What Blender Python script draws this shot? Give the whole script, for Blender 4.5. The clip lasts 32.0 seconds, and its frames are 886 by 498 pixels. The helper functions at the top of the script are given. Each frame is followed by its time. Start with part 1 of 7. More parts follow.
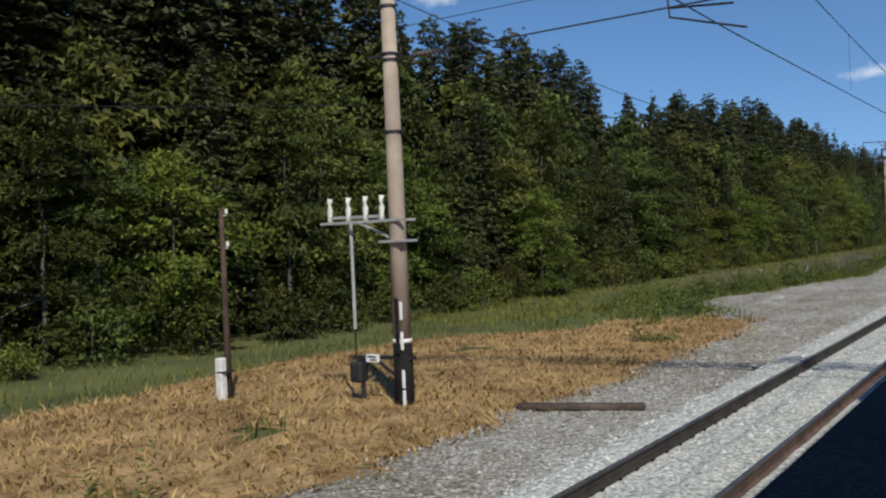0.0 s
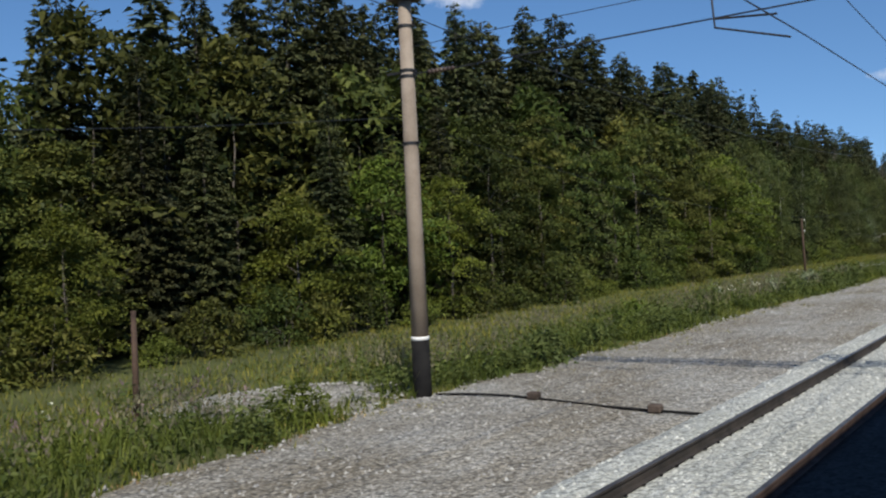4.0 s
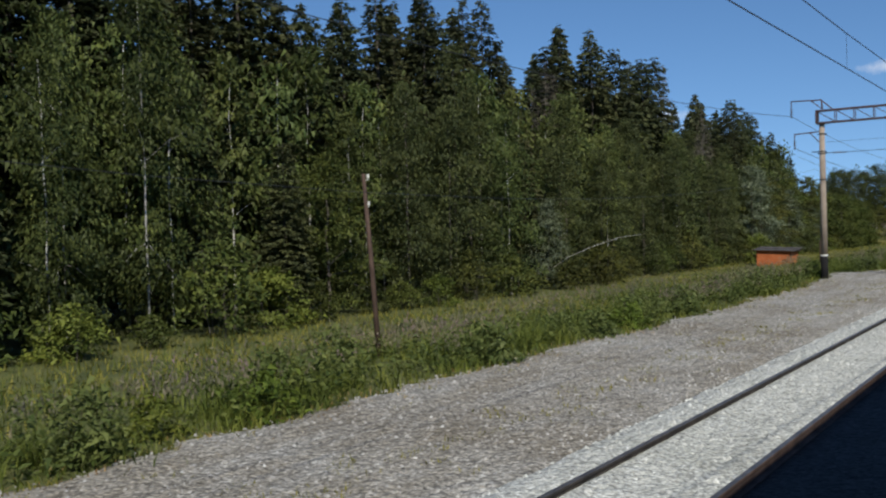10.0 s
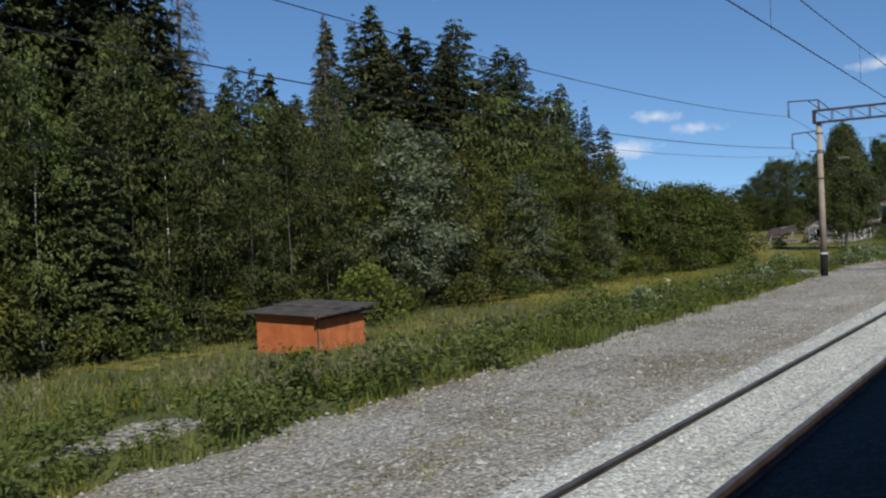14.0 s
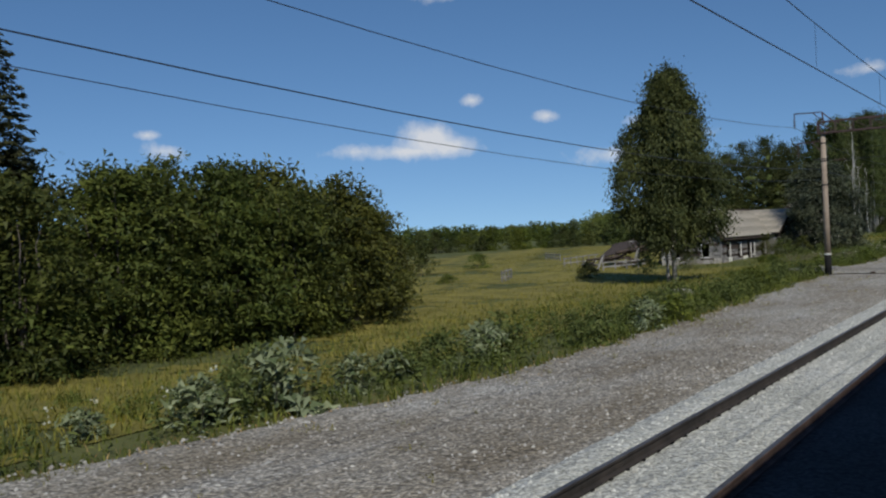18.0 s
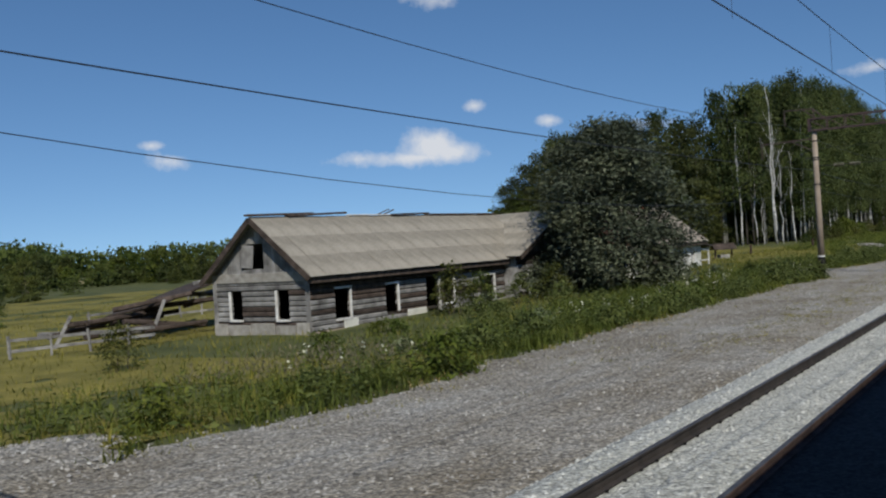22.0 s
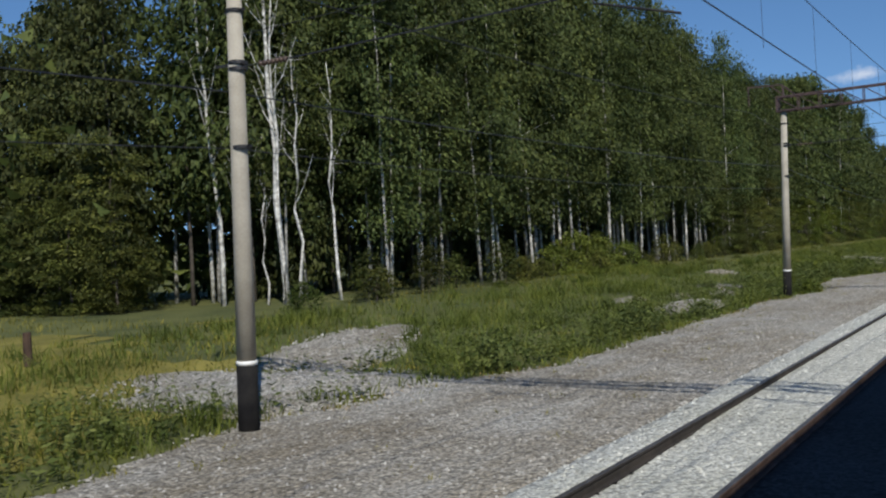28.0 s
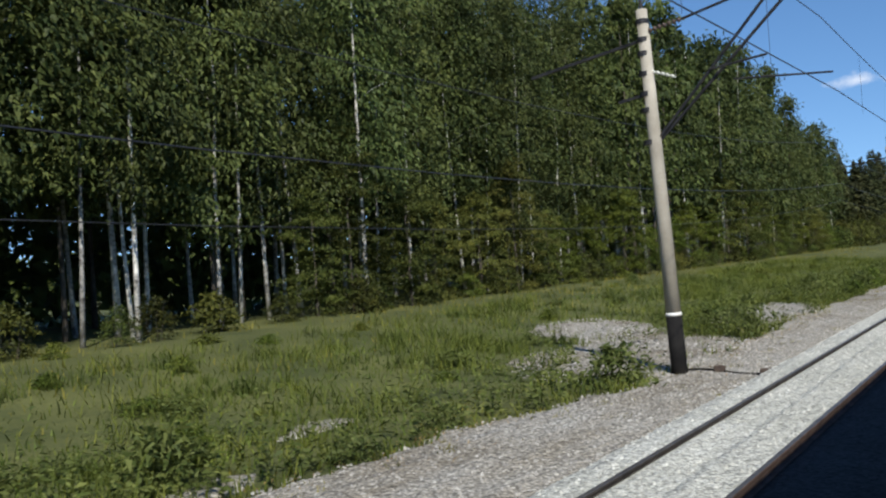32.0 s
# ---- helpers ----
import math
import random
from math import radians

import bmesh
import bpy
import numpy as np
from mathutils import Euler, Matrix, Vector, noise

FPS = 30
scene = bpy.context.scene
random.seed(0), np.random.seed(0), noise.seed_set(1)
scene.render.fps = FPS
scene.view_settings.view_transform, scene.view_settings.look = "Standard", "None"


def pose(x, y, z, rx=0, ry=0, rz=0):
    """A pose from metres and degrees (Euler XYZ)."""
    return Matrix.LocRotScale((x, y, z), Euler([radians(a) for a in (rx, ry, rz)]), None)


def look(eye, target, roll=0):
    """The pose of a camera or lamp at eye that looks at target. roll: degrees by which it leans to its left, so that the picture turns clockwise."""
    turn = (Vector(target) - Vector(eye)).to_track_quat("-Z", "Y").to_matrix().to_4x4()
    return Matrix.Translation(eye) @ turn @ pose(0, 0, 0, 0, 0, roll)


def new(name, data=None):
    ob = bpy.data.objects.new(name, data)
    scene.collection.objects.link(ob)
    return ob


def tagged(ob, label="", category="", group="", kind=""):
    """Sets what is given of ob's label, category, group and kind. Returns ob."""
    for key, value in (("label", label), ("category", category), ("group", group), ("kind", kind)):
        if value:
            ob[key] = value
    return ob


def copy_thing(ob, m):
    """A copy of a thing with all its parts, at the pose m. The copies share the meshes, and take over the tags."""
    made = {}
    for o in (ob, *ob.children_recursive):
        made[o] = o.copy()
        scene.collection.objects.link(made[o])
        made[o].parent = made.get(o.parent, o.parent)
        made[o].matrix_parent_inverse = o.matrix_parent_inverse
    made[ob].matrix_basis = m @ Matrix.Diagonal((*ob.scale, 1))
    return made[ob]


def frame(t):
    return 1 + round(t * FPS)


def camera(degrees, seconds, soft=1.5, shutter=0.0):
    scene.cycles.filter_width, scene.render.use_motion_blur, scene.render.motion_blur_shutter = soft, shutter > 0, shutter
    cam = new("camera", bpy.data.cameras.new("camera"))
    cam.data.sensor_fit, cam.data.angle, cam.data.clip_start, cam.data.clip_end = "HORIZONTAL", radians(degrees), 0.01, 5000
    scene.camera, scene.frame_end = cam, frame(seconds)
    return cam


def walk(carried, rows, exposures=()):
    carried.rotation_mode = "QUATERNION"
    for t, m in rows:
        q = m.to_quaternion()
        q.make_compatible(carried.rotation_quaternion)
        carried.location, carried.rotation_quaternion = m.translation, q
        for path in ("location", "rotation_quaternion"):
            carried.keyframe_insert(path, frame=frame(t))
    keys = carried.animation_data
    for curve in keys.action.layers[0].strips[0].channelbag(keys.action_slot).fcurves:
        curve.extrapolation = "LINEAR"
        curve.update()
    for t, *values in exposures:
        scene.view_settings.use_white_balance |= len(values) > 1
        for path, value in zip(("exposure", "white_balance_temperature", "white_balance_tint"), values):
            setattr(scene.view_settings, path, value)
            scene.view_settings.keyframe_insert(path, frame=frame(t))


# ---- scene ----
cam = camera(51.0, 32.0, soft=2.2, shutter=0.035)
PATH = [
    (0, pose(0, 0.02, 2.89, 89.66, 2.51, 33.96)),
    (0.5, pose(0, 8.49, 2.89, 89.95, 2.74, 33.89)),
    (1, pose(0, 16.90, 2.89, 89.90, 3.02, 33.95)),
    (1.5, pose(0, 25.21, 2.89, 89.91, 3.26, 34.09)),
    (2, pose(0, 33.43, 2.89, 89.96, 3.20, 34.10)),
    (2.5, pose(0, 41.62, 2.89, 90.09, 3.64, 34.33)),
    (3, pose(0, 49.80, 2.89, 89.99, 3.57, 34.71)),
    (3.5, pose(0, 57.94, 2.89, 89.83, 2.72, 35.55)),
    (5.5, pose(0, 90.45, 2.89, 90.23, 2.93, 35.18)),
    (6, pose(0, 98.55, 2.89, 89.86, 2.13, 35.63)),
    (6.5, pose(0, 106.64, 2.89, 89.48, 2.01, 34.95)),
    (7, pose(0, 114.68, 2.89, 89.26, 1.26, 34.88)),
    (7.5, pose(0, 122.66, 2.89, 88.73, 1.48, 34.86)),
    (8, pose(0, 130.59, 2.89, 87.93, 0.47, 34.95)),
    (8.5, pose(0, 138.49, 2.89, 88.36, 1.13, 34.73)),
    (9, pose(0, 146.37, 2.89, 88.07, 0.81, 35.13)),
    (9.5, pose(0, 154.25, 2.89, 88.63, 1.28, 34.95)),
    (10, pose(0, 162.12, 2.89, 88.90, 1.55, 34.74)),
    (10.5, pose(0, 169.98, 2.89, 88.86, 1.64, 34.72)),
    (11, pose(0, 177.84, 2.89, 89.16, 1.80, 34.75)),
    (11.5, pose(0, 185.68, 2.89, 89.03, 1.50, 34.49)),
    (12, pose(0, 193.47, 2.89, 90.08, 2.68, 34.08)),
    (12.5, pose(0, 201.16, 2.89, 90.02, 2.89, 34.00)),
    (13, pose(0, 208.72, 2.89, 89.62, 2.61, 34.18)),
    (13.5, pose(0, 216.11, 2.89, 89.02, 1.82, 34.44)),
    (14, pose(0, 223.35, 2.89, 89.17, 2.47, 34.29)),
    (14.5, pose(0, 230.52, 2.89, 89.21, 2.54, 34.06)),
    (16.5, pose(0, 259.42, 2.89, 89.60, 2.22, 32.68)),
    (17, pose(0, 266.71, 2.89, 89.28, 2.68, 33.55)),
    (17.5, pose(0, 274.07, 2.89, 89.24, 2.45, 33.74)),
    (18, pose(0, 281.47, 2.89, 89.44, 2.61, 33.81)),
    (18.5, pose(0, 288.89, 2.89, 89.33, 2.56, 33.85)),
    (19, pose(0, 296.30, 2.89, 89.61, 2.99, 33.71)),
    (19.5, pose(0, 303.71, 2.89, 89.58, 2.90, 33.85)),
    (20, pose(0, 311.08, 2.89, 89.97, 3.45, 34.38)),
    (20.5, pose(0, 318.44, 2.89, 90.09, 2.90, 34.24)),
    (21, pose(0, 325.82, 2.89, 90.16, 3.70, 34.19)),
    (21.5, pose(0, 333.24, 2.89, 90.02, 3.40, 34.17)),
    (22, pose(0, 340.71, 2.89, 89.82, 3.45, 34.11)),
    (22.5, pose(0, 348.22, 2.89, 89.75, 3.24, 34.08)),
    (23, pose(0, 355.76, 2.89, 89.84, 3.39, 33.94)),
    (23.5, pose(0, 363.34, 2.89, 89.64, 3.22, 33.82)),
    (24, pose(0, 370.95, 2.89, 89.71, 3.28, 33.80)),
    (24.5, pose(0, 378.51, 2.89, 89.69, 3.22, 33.98)),
    (25, pose(0, 386.05, 2.89, 89.71, 3.24, 33.99)),
    (25.5, pose(0, 393.58, 2.89, 89.76, 3.80, 34.14)),
    (27.5, pose(0, 424.00, 2.89, 89.96, 3.17, 33.53)),
    (28, pose(0, 431.66, 2.89, 90.00, 3.04, 33.50)),
    (28.5, pose(0, 439.36, 2.89, 90.02, 3.42, 33.72)),
    (29, pose(0, 447.08, 2.89, 90.21, 3.86, 33.43)),
    (29.5, pose(0, 454.82, 2.89, 90.28, 3.73, 33.18)),
    (30, pose(0, 462.60, 2.89, 90.45, 3.48, 33.31)),
    (30.5, pose(0, 470.39, 2.89, 90.27, 3.33, 33.44)),
    (31, pose(0, 478.21, 2.89, 90.63, 3.78, 33.33)),
    (31.5, pose(0, 486.06, 2.89, 90.64, 3.90, 33.54)),
    (32, pose(0, 493.92, 2.89, 90.72, 3.95, 33.45)),
]
EXPOSURES = [(0, 0.05), (3, 0.12), (7, 0.18), (10, 0.06), (14, 0.03), (17, -0.18), (18, -0.35), (20, -0.47), (22, -0.28), (24, -0.42), (25, -0.25), (28, 0.02), (30, 0.36), (32, 0.34)]
walk(cam, PATH, EXPOSURES)

# ---------------------------------------------------------------- light
TO_SUN = Vector((0.75, -0.76, 1.0)).normalized()
sun = new("sun", bpy.data.lights.new("sun", "SUN"))
sun.data.energy, sun.data.angle, sun.data.color = 4.2, radians(0.53), (1.0, 0.955, 0.855)
sun.matrix_world = look((0, 0, 60), Vector((0, 0, 60)) - TO_SUN)


def make_world():
    w = bpy.data.worlds.new("sky")
    scene.world = w
    w.use_nodes = True
    nt = w.node_tree
    n, l = nt.nodes, nt.links
    n.clear()
    out, bg = n.new("ShaderNodeOutputWorld"), n.new("ShaderNodeBackground")
    sky = n.new("ShaderNodeTexSky")
    sky.sky_type, sky.sun_disc = "NISHITA", False
    sky.sun_elevation = math.asin(TO_SUN.z)
    sky.sun_rotation = math.atan2(TO_SUN.x, TO_SUN.y)
    sky.air_density, sky.dust_density, sky.ozone_density, sky.altitude = 1.0, 0.0, 3.0, 1200
    co = n.new("ShaderNodeTexCoord")
    # clear dry air: little whitening towards the horizon
    lift = n.new("ShaderNodeVectorMath")
    lift.operation = "ADD"
    lift.inputs[1].default_value = (0, 0, CLEAR)
    l.new(co.outputs["Generated"], lift.inputs[0])
    unit_v = n.new("ShaderNodeVectorMath")
    unit_v.operation = "NORMALIZE"
    l.new(lift.outputs["Vector"], unit_v.inputs[0])
    l.new(unit_v.outputs["Vector"], sky.inputs["Vector"])
    nz = n.new("ShaderNodeTexNoise")
    nz.inputs["Scale"].default_value, nz.inputs["Detail"].default_value, nz.inputs["Roughness"].default_value = 34.0, 6.0, 0.62
    l.new(co.outputs["Generated"], nz.inputs["Vector"])
    total = None
    for (x, y, z), wide, high, thin in CLOUDS:
        mp = n.new("ShaderNodeMapping")
        mp.inputs["Scale"].default_value = (1 / wide, 1 / wide, 1 / high)
        mp.inputs["Location"].default_value = (-x / wide, -y / wide, -z / high)
        ln = n.new("ShaderNodeVectorMath")
        ln.operation = "LENGTH"
        l.new(co.outputs["Generated"], mp.inputs["Vector"])
        l.new(mp.outputs["Vector"], ln.inputs[0])
        th = n.new("ShaderNodeMath")
        th.inputs[1].default_value = thin
        l.new(ln.outputs["Value"], th.inputs[0])
        if total is None:
            total = th.outputs[0]
        else:
            mn = n.new("ShaderNodeMath")
            mn.operation = "MINIMUM"
            l.new(total, mn.inputs[0])
            l.new(th.outputs[0], mn.inputs[1])
            total = mn.outputs[0]
    # ragged by noise: cloud where noise outweighs the distance from its middle
    ad = n.new("ShaderNodeMath")
    ad.operation = "MULTIPLY_ADD"
    ad.inputs[1].default_value = -0.42
    l.new(total, ad.inputs[0])
    l.new(nz.outputs["Fac"], ad.inputs[2])
    ramp = n.new("ShaderNodeValToRGB")
    ramp.color_ramp.elements[0].position, ramp.color_ramp.elements[1].position = 0.02, 0.52
    ramp.color_ramp.elements[1].color = (0.92, 0.92, 0.92, 1)
    l.new(ad.outputs[0], ramp.inputs["Fac"])
    mix = n.new("ShaderNodeMixRGB")
    mix.inputs["Color2"].default_value = (7.2, 7.4, 7.8, 1)
    l.new(ramp.outputs["Color"], mix.inputs["Fac"])
    rich = n.new("ShaderNodeHueSaturation")
    rich.inputs["Saturation"].default_value = 1.15
    l.new(sky.outputs["Color"], rich.inputs["Color"])
    l.new(rich.outputs["Color"], mix.inputs["Color1"])
    l.new(mix.outputs["Color"], bg.inputs["Color"])
    bg.inputs["Strength"].default_value = SKY
    l.new(bg.outputs[0], out.inputs["Surface"])


# fair-weather clouds: direction, half width, half height
CLOUDS = [((-0.562, 0.821, 0.107), 0.024, 0.014, -0.5), ((-0.545, 0.833, 0.100), 0.022, 0.009, -0.4), ((-0.572, 0.814, 0.096), 0.052, 0.0075, -0.05), ((-0.621, 0.777, 0.098), 0.050, 0.010, 0.35), ((-0.520, 0.841, 0.147), 0.014, 0.007, 0.22), ((-0.773, 0.6225, 0.120), 0.020, 0.006, 0.42), ((-0.765, 0.636, 0.104), 0.032, 0.012, 0.38), ((-0.358, 0.9265, 0.1143), 0.034, 0.009, 0.38), ((-0.320, 0.9425, 0.099), 0.034, 0.010, 0.38), ((-0.538, 0.804, 0.255), 0.04, 0.012, 0.2), ((-0.148, 0.978, 0.147), 0.04, 0.009, 0.4), ((-0.452, 0.883, 0.126), 0.018, 0.007, 0.25), ((-0.396, 0.914, 0.083), 0.060, 0.014, 0.42)]
CLEAR = 0.11
SKY = 0.117
make_world()

# ---------------------------------------------------------------- materials


def mat(name, ca, cb, rough=0.8, scale=6.0, fine=60.0, bump=0.3, depth=0.01, metal=0.0, piece=0.0, spec=0.3):
    """Two-scale noise between two colours; piece: how much each object differs in value."""
    m = bpy.data.materials.new(name)
    m.use_nodes = True
    nt = m.node_tree
    n, l = nt.nodes, nt.links
    b = n["Principled BSDF"]
    b.inputs["Roughness"].default_value, b.inputs["Metallic"].default_value = rough, metal
    b.inputs["Specular IOR Level"].default_value = spec
    co = n.new("ShaderNodeTexCoord")
    a, f = n.new("ShaderNodeTexNoise"), n.new("ShaderNodeTexNoise")
    a.inputs["Scale"].default_value, a.inputs["Detail"].default_value = scale, 5
    f.inputs["Scale"].default_value, f.inputs["Detail"].default_value = fine, 3
    l.new(co.outputs["Object"], a.inputs["Vector"])
    l.new(co.outputs["Object"], f.inputs["Vector"])
    add = n.new("ShaderNodeMath")
    add.operation = "MULTIPLY_ADD"
    l.new(f.outputs["Fac"], add.inputs[0])
    add.inputs[1].default_value = 0.5
    l.new(a.outputs["Fac"], add.inputs[2])
    r = n.new("ShaderNodeValToRGB")
    r.color_ramp.elements[0].position, r.color_ramp.elements[1].position = 0.52, 0.98
    r.color_ramp.elements[0].color, r.color_ramp.elements[1].color = (*ca, 1), (*cb, 1)
    l.new(add.outputs[0], r.inputs["Fac"])
    col = r.outputs["Color"]
    if piece:
        inf, hs, mr = n.new("ShaderNodeObjectInfo"), n.new("ShaderNodeHueSaturation"), n.new("ShaderNodeMapRange")
        mr.inputs["To Min"].default_value, mr.inputs["To Max"].default_value = 1 - piece, 1 + piece
        l.new(inf.outputs["Random"], mr.inputs["Value"])
        l.new(mr.outputs[0], hs.inputs["Value"])
        l.new(col, hs.inputs["Color"])
        col = hs.outputs["Color"]
    l.new(col, b.inputs["Base Color"])
    if bump:
        bp = n.new("ShaderNodeBump")
        bp.inputs["Strength"].default_value, bp.inputs["Distance"].default_value = bump, depth
        l.new(f.outputs["Fac"], bp.inputs["Height"])
        l.new(bp.outputs[0], b.inputs["Normal"])
    return m


def leaf_mat(name, ca, cb, through_light=0.3, spread=0.25, hue=0.03, gloss=0.45, patch=((0.62, 0.66, 0.7), (1.2, 1.15, 1.0))):
    """Leaves: every leaf differs a little, every plant too; some light passes through."""
    m = bpy.data.materials.new(name)
    m.use_nodes = True
    nt = m.node_tree
    n, l = nt.nodes, nt.links
    b, out = n["Principled BSDF"], n["Material Output"]
    b.inputs["Roughness"].default_value, b.inputs["Specular IOR Level"].default_value = max(gloss, 0.55), 0.14
    geo, inf = n.new("ShaderNodeNewGeometry"), n.new("ShaderNodeObjectInfo")
    r = n.new("ShaderNodeValToRGB")
    r.color_ramp.elements[0].color, r.color_ramp.elements[1].color = (*ca, 1), (*cb, 1)
    l.new(geo.outputs["Random Per Island"], r.inputs["Fac"])
    hs, mv, mh = n.new("ShaderNodeHueSaturation"), n.new("ShaderNodeMapRange"), n.new("ShaderNodeMapRange")
    mv.inputs["To Min"].default_value, mv.inputs["To Max"].default_value = 1 - spread, 1 + spread
    mh.inputs["To Min"].default_value, mh.inputs["To Max"].default_value = 0.5 - hue, 0.5 + hue
    l.new(inf.outputs["Random"], mv.inputs["Value"])
    mod = n.new("ShaderNodeMath")
    mod.operation = "FRACT"
    mu = n.new("ShaderNodeMath")
    mu.operation = "MULTIPLY"
    mu.inputs[1].default_value = 7.31
    l.new(inf.outputs["Random"], mu.inputs[0])
    l.new(mu.outputs[0], mod.inputs[0])
    l.new(mod.outputs[0], mh.inputs["Value"])
    l.new(mv.outputs[0], hs.inputs["Value"])
    l.new(mh.outputs[0], hs.inputs["Hue"])
    l.new(r.outputs["Color"], hs.inputs["Color"])
    # patches of lighter and darker growth
    co, nz, mx = n.new("ShaderNodeTexCoord"), n.new("ShaderNodeTexNoise"), n.new("ShaderNodeMixRGB")
    nz.inputs["Scale"].default_value, nz.inputs["Detail"].default_value = 0.45, 3
    l.new(co.outputs["Object"], nz.inputs["Vector"])
    mx.blend_type = "MULTIPLY"
    pr = n.new("ShaderNodeValToRGB")
    pr.color_ramp.elements[0].position, pr.color_ramp.elements[1].position = 0.3, 0.7
    pr.color_ramp.elements[0].color, pr.color_ramp.elements[1].color = (*patch[0], 1), (*patch[1], 1)
    l.new(nz.outputs["Fac"], pr.inputs["Fac"])
    mx.inputs["Fac"].default_value = 1.0
    l.new(hs.outputs["Color"], mx.inputs["Color1"])
    l.new(pr.outputs["Color"], mx.inputs["Color2"])
    l.new(mx.outputs["Color"], b.inputs["Base Color"])
    if through_light:
        tr, ms = n.new("ShaderNodeBsdfTranslucent"), n.new("ShaderNodeMixShader")
        l.new(mx.outputs["Color"], tr.inputs["Color"])
        ms.inputs["Fac"].default_value = through_light
        l.new(b.outputs[0], ms.inputs[1])
        l.new(tr.outputs[0], ms.inputs[2])
        l.new(ms.outputs[0], out.inputs["Surface"])
    return m


def stone_mat(name, colours, size, bump=0.9, patch=None, dark=0.5, streak=None):
    """Crushed stone: cells of their own tint with dark gaps, and larger patches."""
    m = bpy.data.materials.new(name)
    m.use_nodes = True
    nt = m.node_tree
    n, l = nt.nodes, nt.links
    b = n["Principled BSDF"]
    b.inputs["Roughness"].default_value, b.inputs["Specular IOR Level"].default_value = 0.9, 0.2
    co = n.new("ShaderNodeTexCoord")
    wob, wmx = n.new("ShaderNodeTexNoise"), n.new("ShaderNodeMixRGB")
    wob.inputs["Scale"].default_value = 1 / size
    wmx.blend_type, wmx.inputs["Fac"].default_value = "LINEAR_LIGHT", size * 0.35
    l.new(co.outputs["Object"], wob.inputs["Vector"])
    l.new(co.outputs["Object"], wmx.inputs["Color1"])
    l.new(wob.outputs["Color"], wmx.inputs["Color2"])
    v, big = n.new("ShaderNodeTexVoronoi"), n.new("ShaderNodeTexNoise")
    v.inputs["Scale"].default_value = 1 / size
    l.new(wmx.outputs["Color"], v.inputs["Vector"])
    v2 = n.new("ShaderNodeTexVoronoi")
    v2.inputs["Scale"].default_value = 0.37 / size
    l.new(wmx.outputs["Color"], v2.inputs["Vector"])
    big.inputs["Scale"].default_value, big.inputs["Detail"].default_value = 0.22, 9
    big.inputs["Roughness"].default_value = 0.68
    l.new(co.outputs["Object"], big.inputs["Vector"])
    sep = n.new("ShaderNodeSeparateColor")
    l.new(v.outputs["Color"], sep.inputs["Color"])
    r = n.new("ShaderNodeValToRGB")
    e = r.color_ramp.elements
    e[0].color, e[1].color = (*colours[0], 1), (*colours[-1], 1)
    for i, c in enumerate(colours[1:-1]):
        k = e.new((i + 1) / (len(colours) - 1))
        k.color = (*c, 1)
    l.new(sep.outputs["Red"], r.inputs["Fac"])
    gap = n.new("ShaderNodeValToRGB")
    gap.color_ramp.elements[0].position, gap.color_ramp.elements[1].position = 0.35, 0.75
    gap.color_ramp.elements[0].color, gap.color_ramp.elements[1].color = (1, 1, 1, 1), (dark,) * 3 + (1,)
    l.new(v.outputs["Distance"], gap.inputs["Fac"])
    m1, m2 = n.new("ShaderNodeMixRGB"), n.new("ShaderNodeMixRGB")
    m1.blend_type = m2.blend_type = "MULTIPLY"
    m1.inputs["Fac"].default_value = m2.inputs["Fac"].default_value = 1.0
    l.new(r.outputs["Color"], m1.inputs["Color1"])
    l.new(gap.outputs["Color"], m1.inputs["Color2"])
    pr = n.new("ShaderNodeValToRGB")
    pc = patch or ((0.8, 0.78, 0.75), (1.1, 1.1, 1.1))
    pr.color_ramp.elements[0].position, pr.color_ramp.elements[1].position = 0.35, 0.65
    pr.color_ramp.elements[0].color, pr.color_ramp.elements[1].color = (*pc[0], 1), (*pc[1], 1)
    l.new(big.outputs["Fac"], pr.inputs["Fac"])
    l.new(m1.outputs["Color"], m2.inputs["Color1"])
    l.new(pr.outputs["Color"], m2.inputs["Color2"])
    top = m2.outputs["Color"]
    if streak:
        # long stains of soil and fines that run beside the track
        mp, sn, sr, m3 = n.new("ShaderNodeMapping"), n.new("ShaderNodeTexNoise"), n.new("ShaderNodeValToRGB"), n.new("ShaderNodeMixRGB")
        mp.inputs["Scale"].default_value = (1.0, 0.16, 1.0)
        sn.inputs["Scale"].default_value, sn.inputs["Detail"].default_value, sn.inputs["Roughness"].default_value = 0.8, 7, 0.72
        sr.color_ramp.elements[0].position, sr.color_ramp.elements[1].position = 0.38, 0.60
        sr.color_ramp.elements[0].color, sr.color_ramp.elements[1].color = (*streak, 1), (1.05, 1.05, 1.05, 1)
        m3.blend_type, m3.inputs["Fac"].default_value = "MULTIPLY", 1.0
        l.new(co.outputs["Object"], mp.inputs["Vector"])
        l.new(mp.outputs["Vector"], sn.inputs["Vector"])
        l.new(sn.outputs["Fac"], sr.inputs["Fac"])
        l.new(top, m3.inputs["Color1"])
        l.new(sr.outputs["Color"], m3.inputs["Color2"])
        top = m3.outputs["Color"]
    l.new(top, b.inputs["Base Color"])
    add, bp = n.new("ShaderNodeMath"), n.new("ShaderNodeBump")
    add.operation = "MULTIPLY_ADD"
    add.inputs[1].default_value = 1.5
    l.new(v2.outputs["Distance"], add.inputs[0])
    l.new(v.outputs["Distance"], add.inputs[2])
    bp.invert = True
    bp.inputs["Strength"].default_value, bp.inputs["Distance"].default_value = bump, size * 0.6
    l.new(add.outputs[0], bp.inputs["Height"])
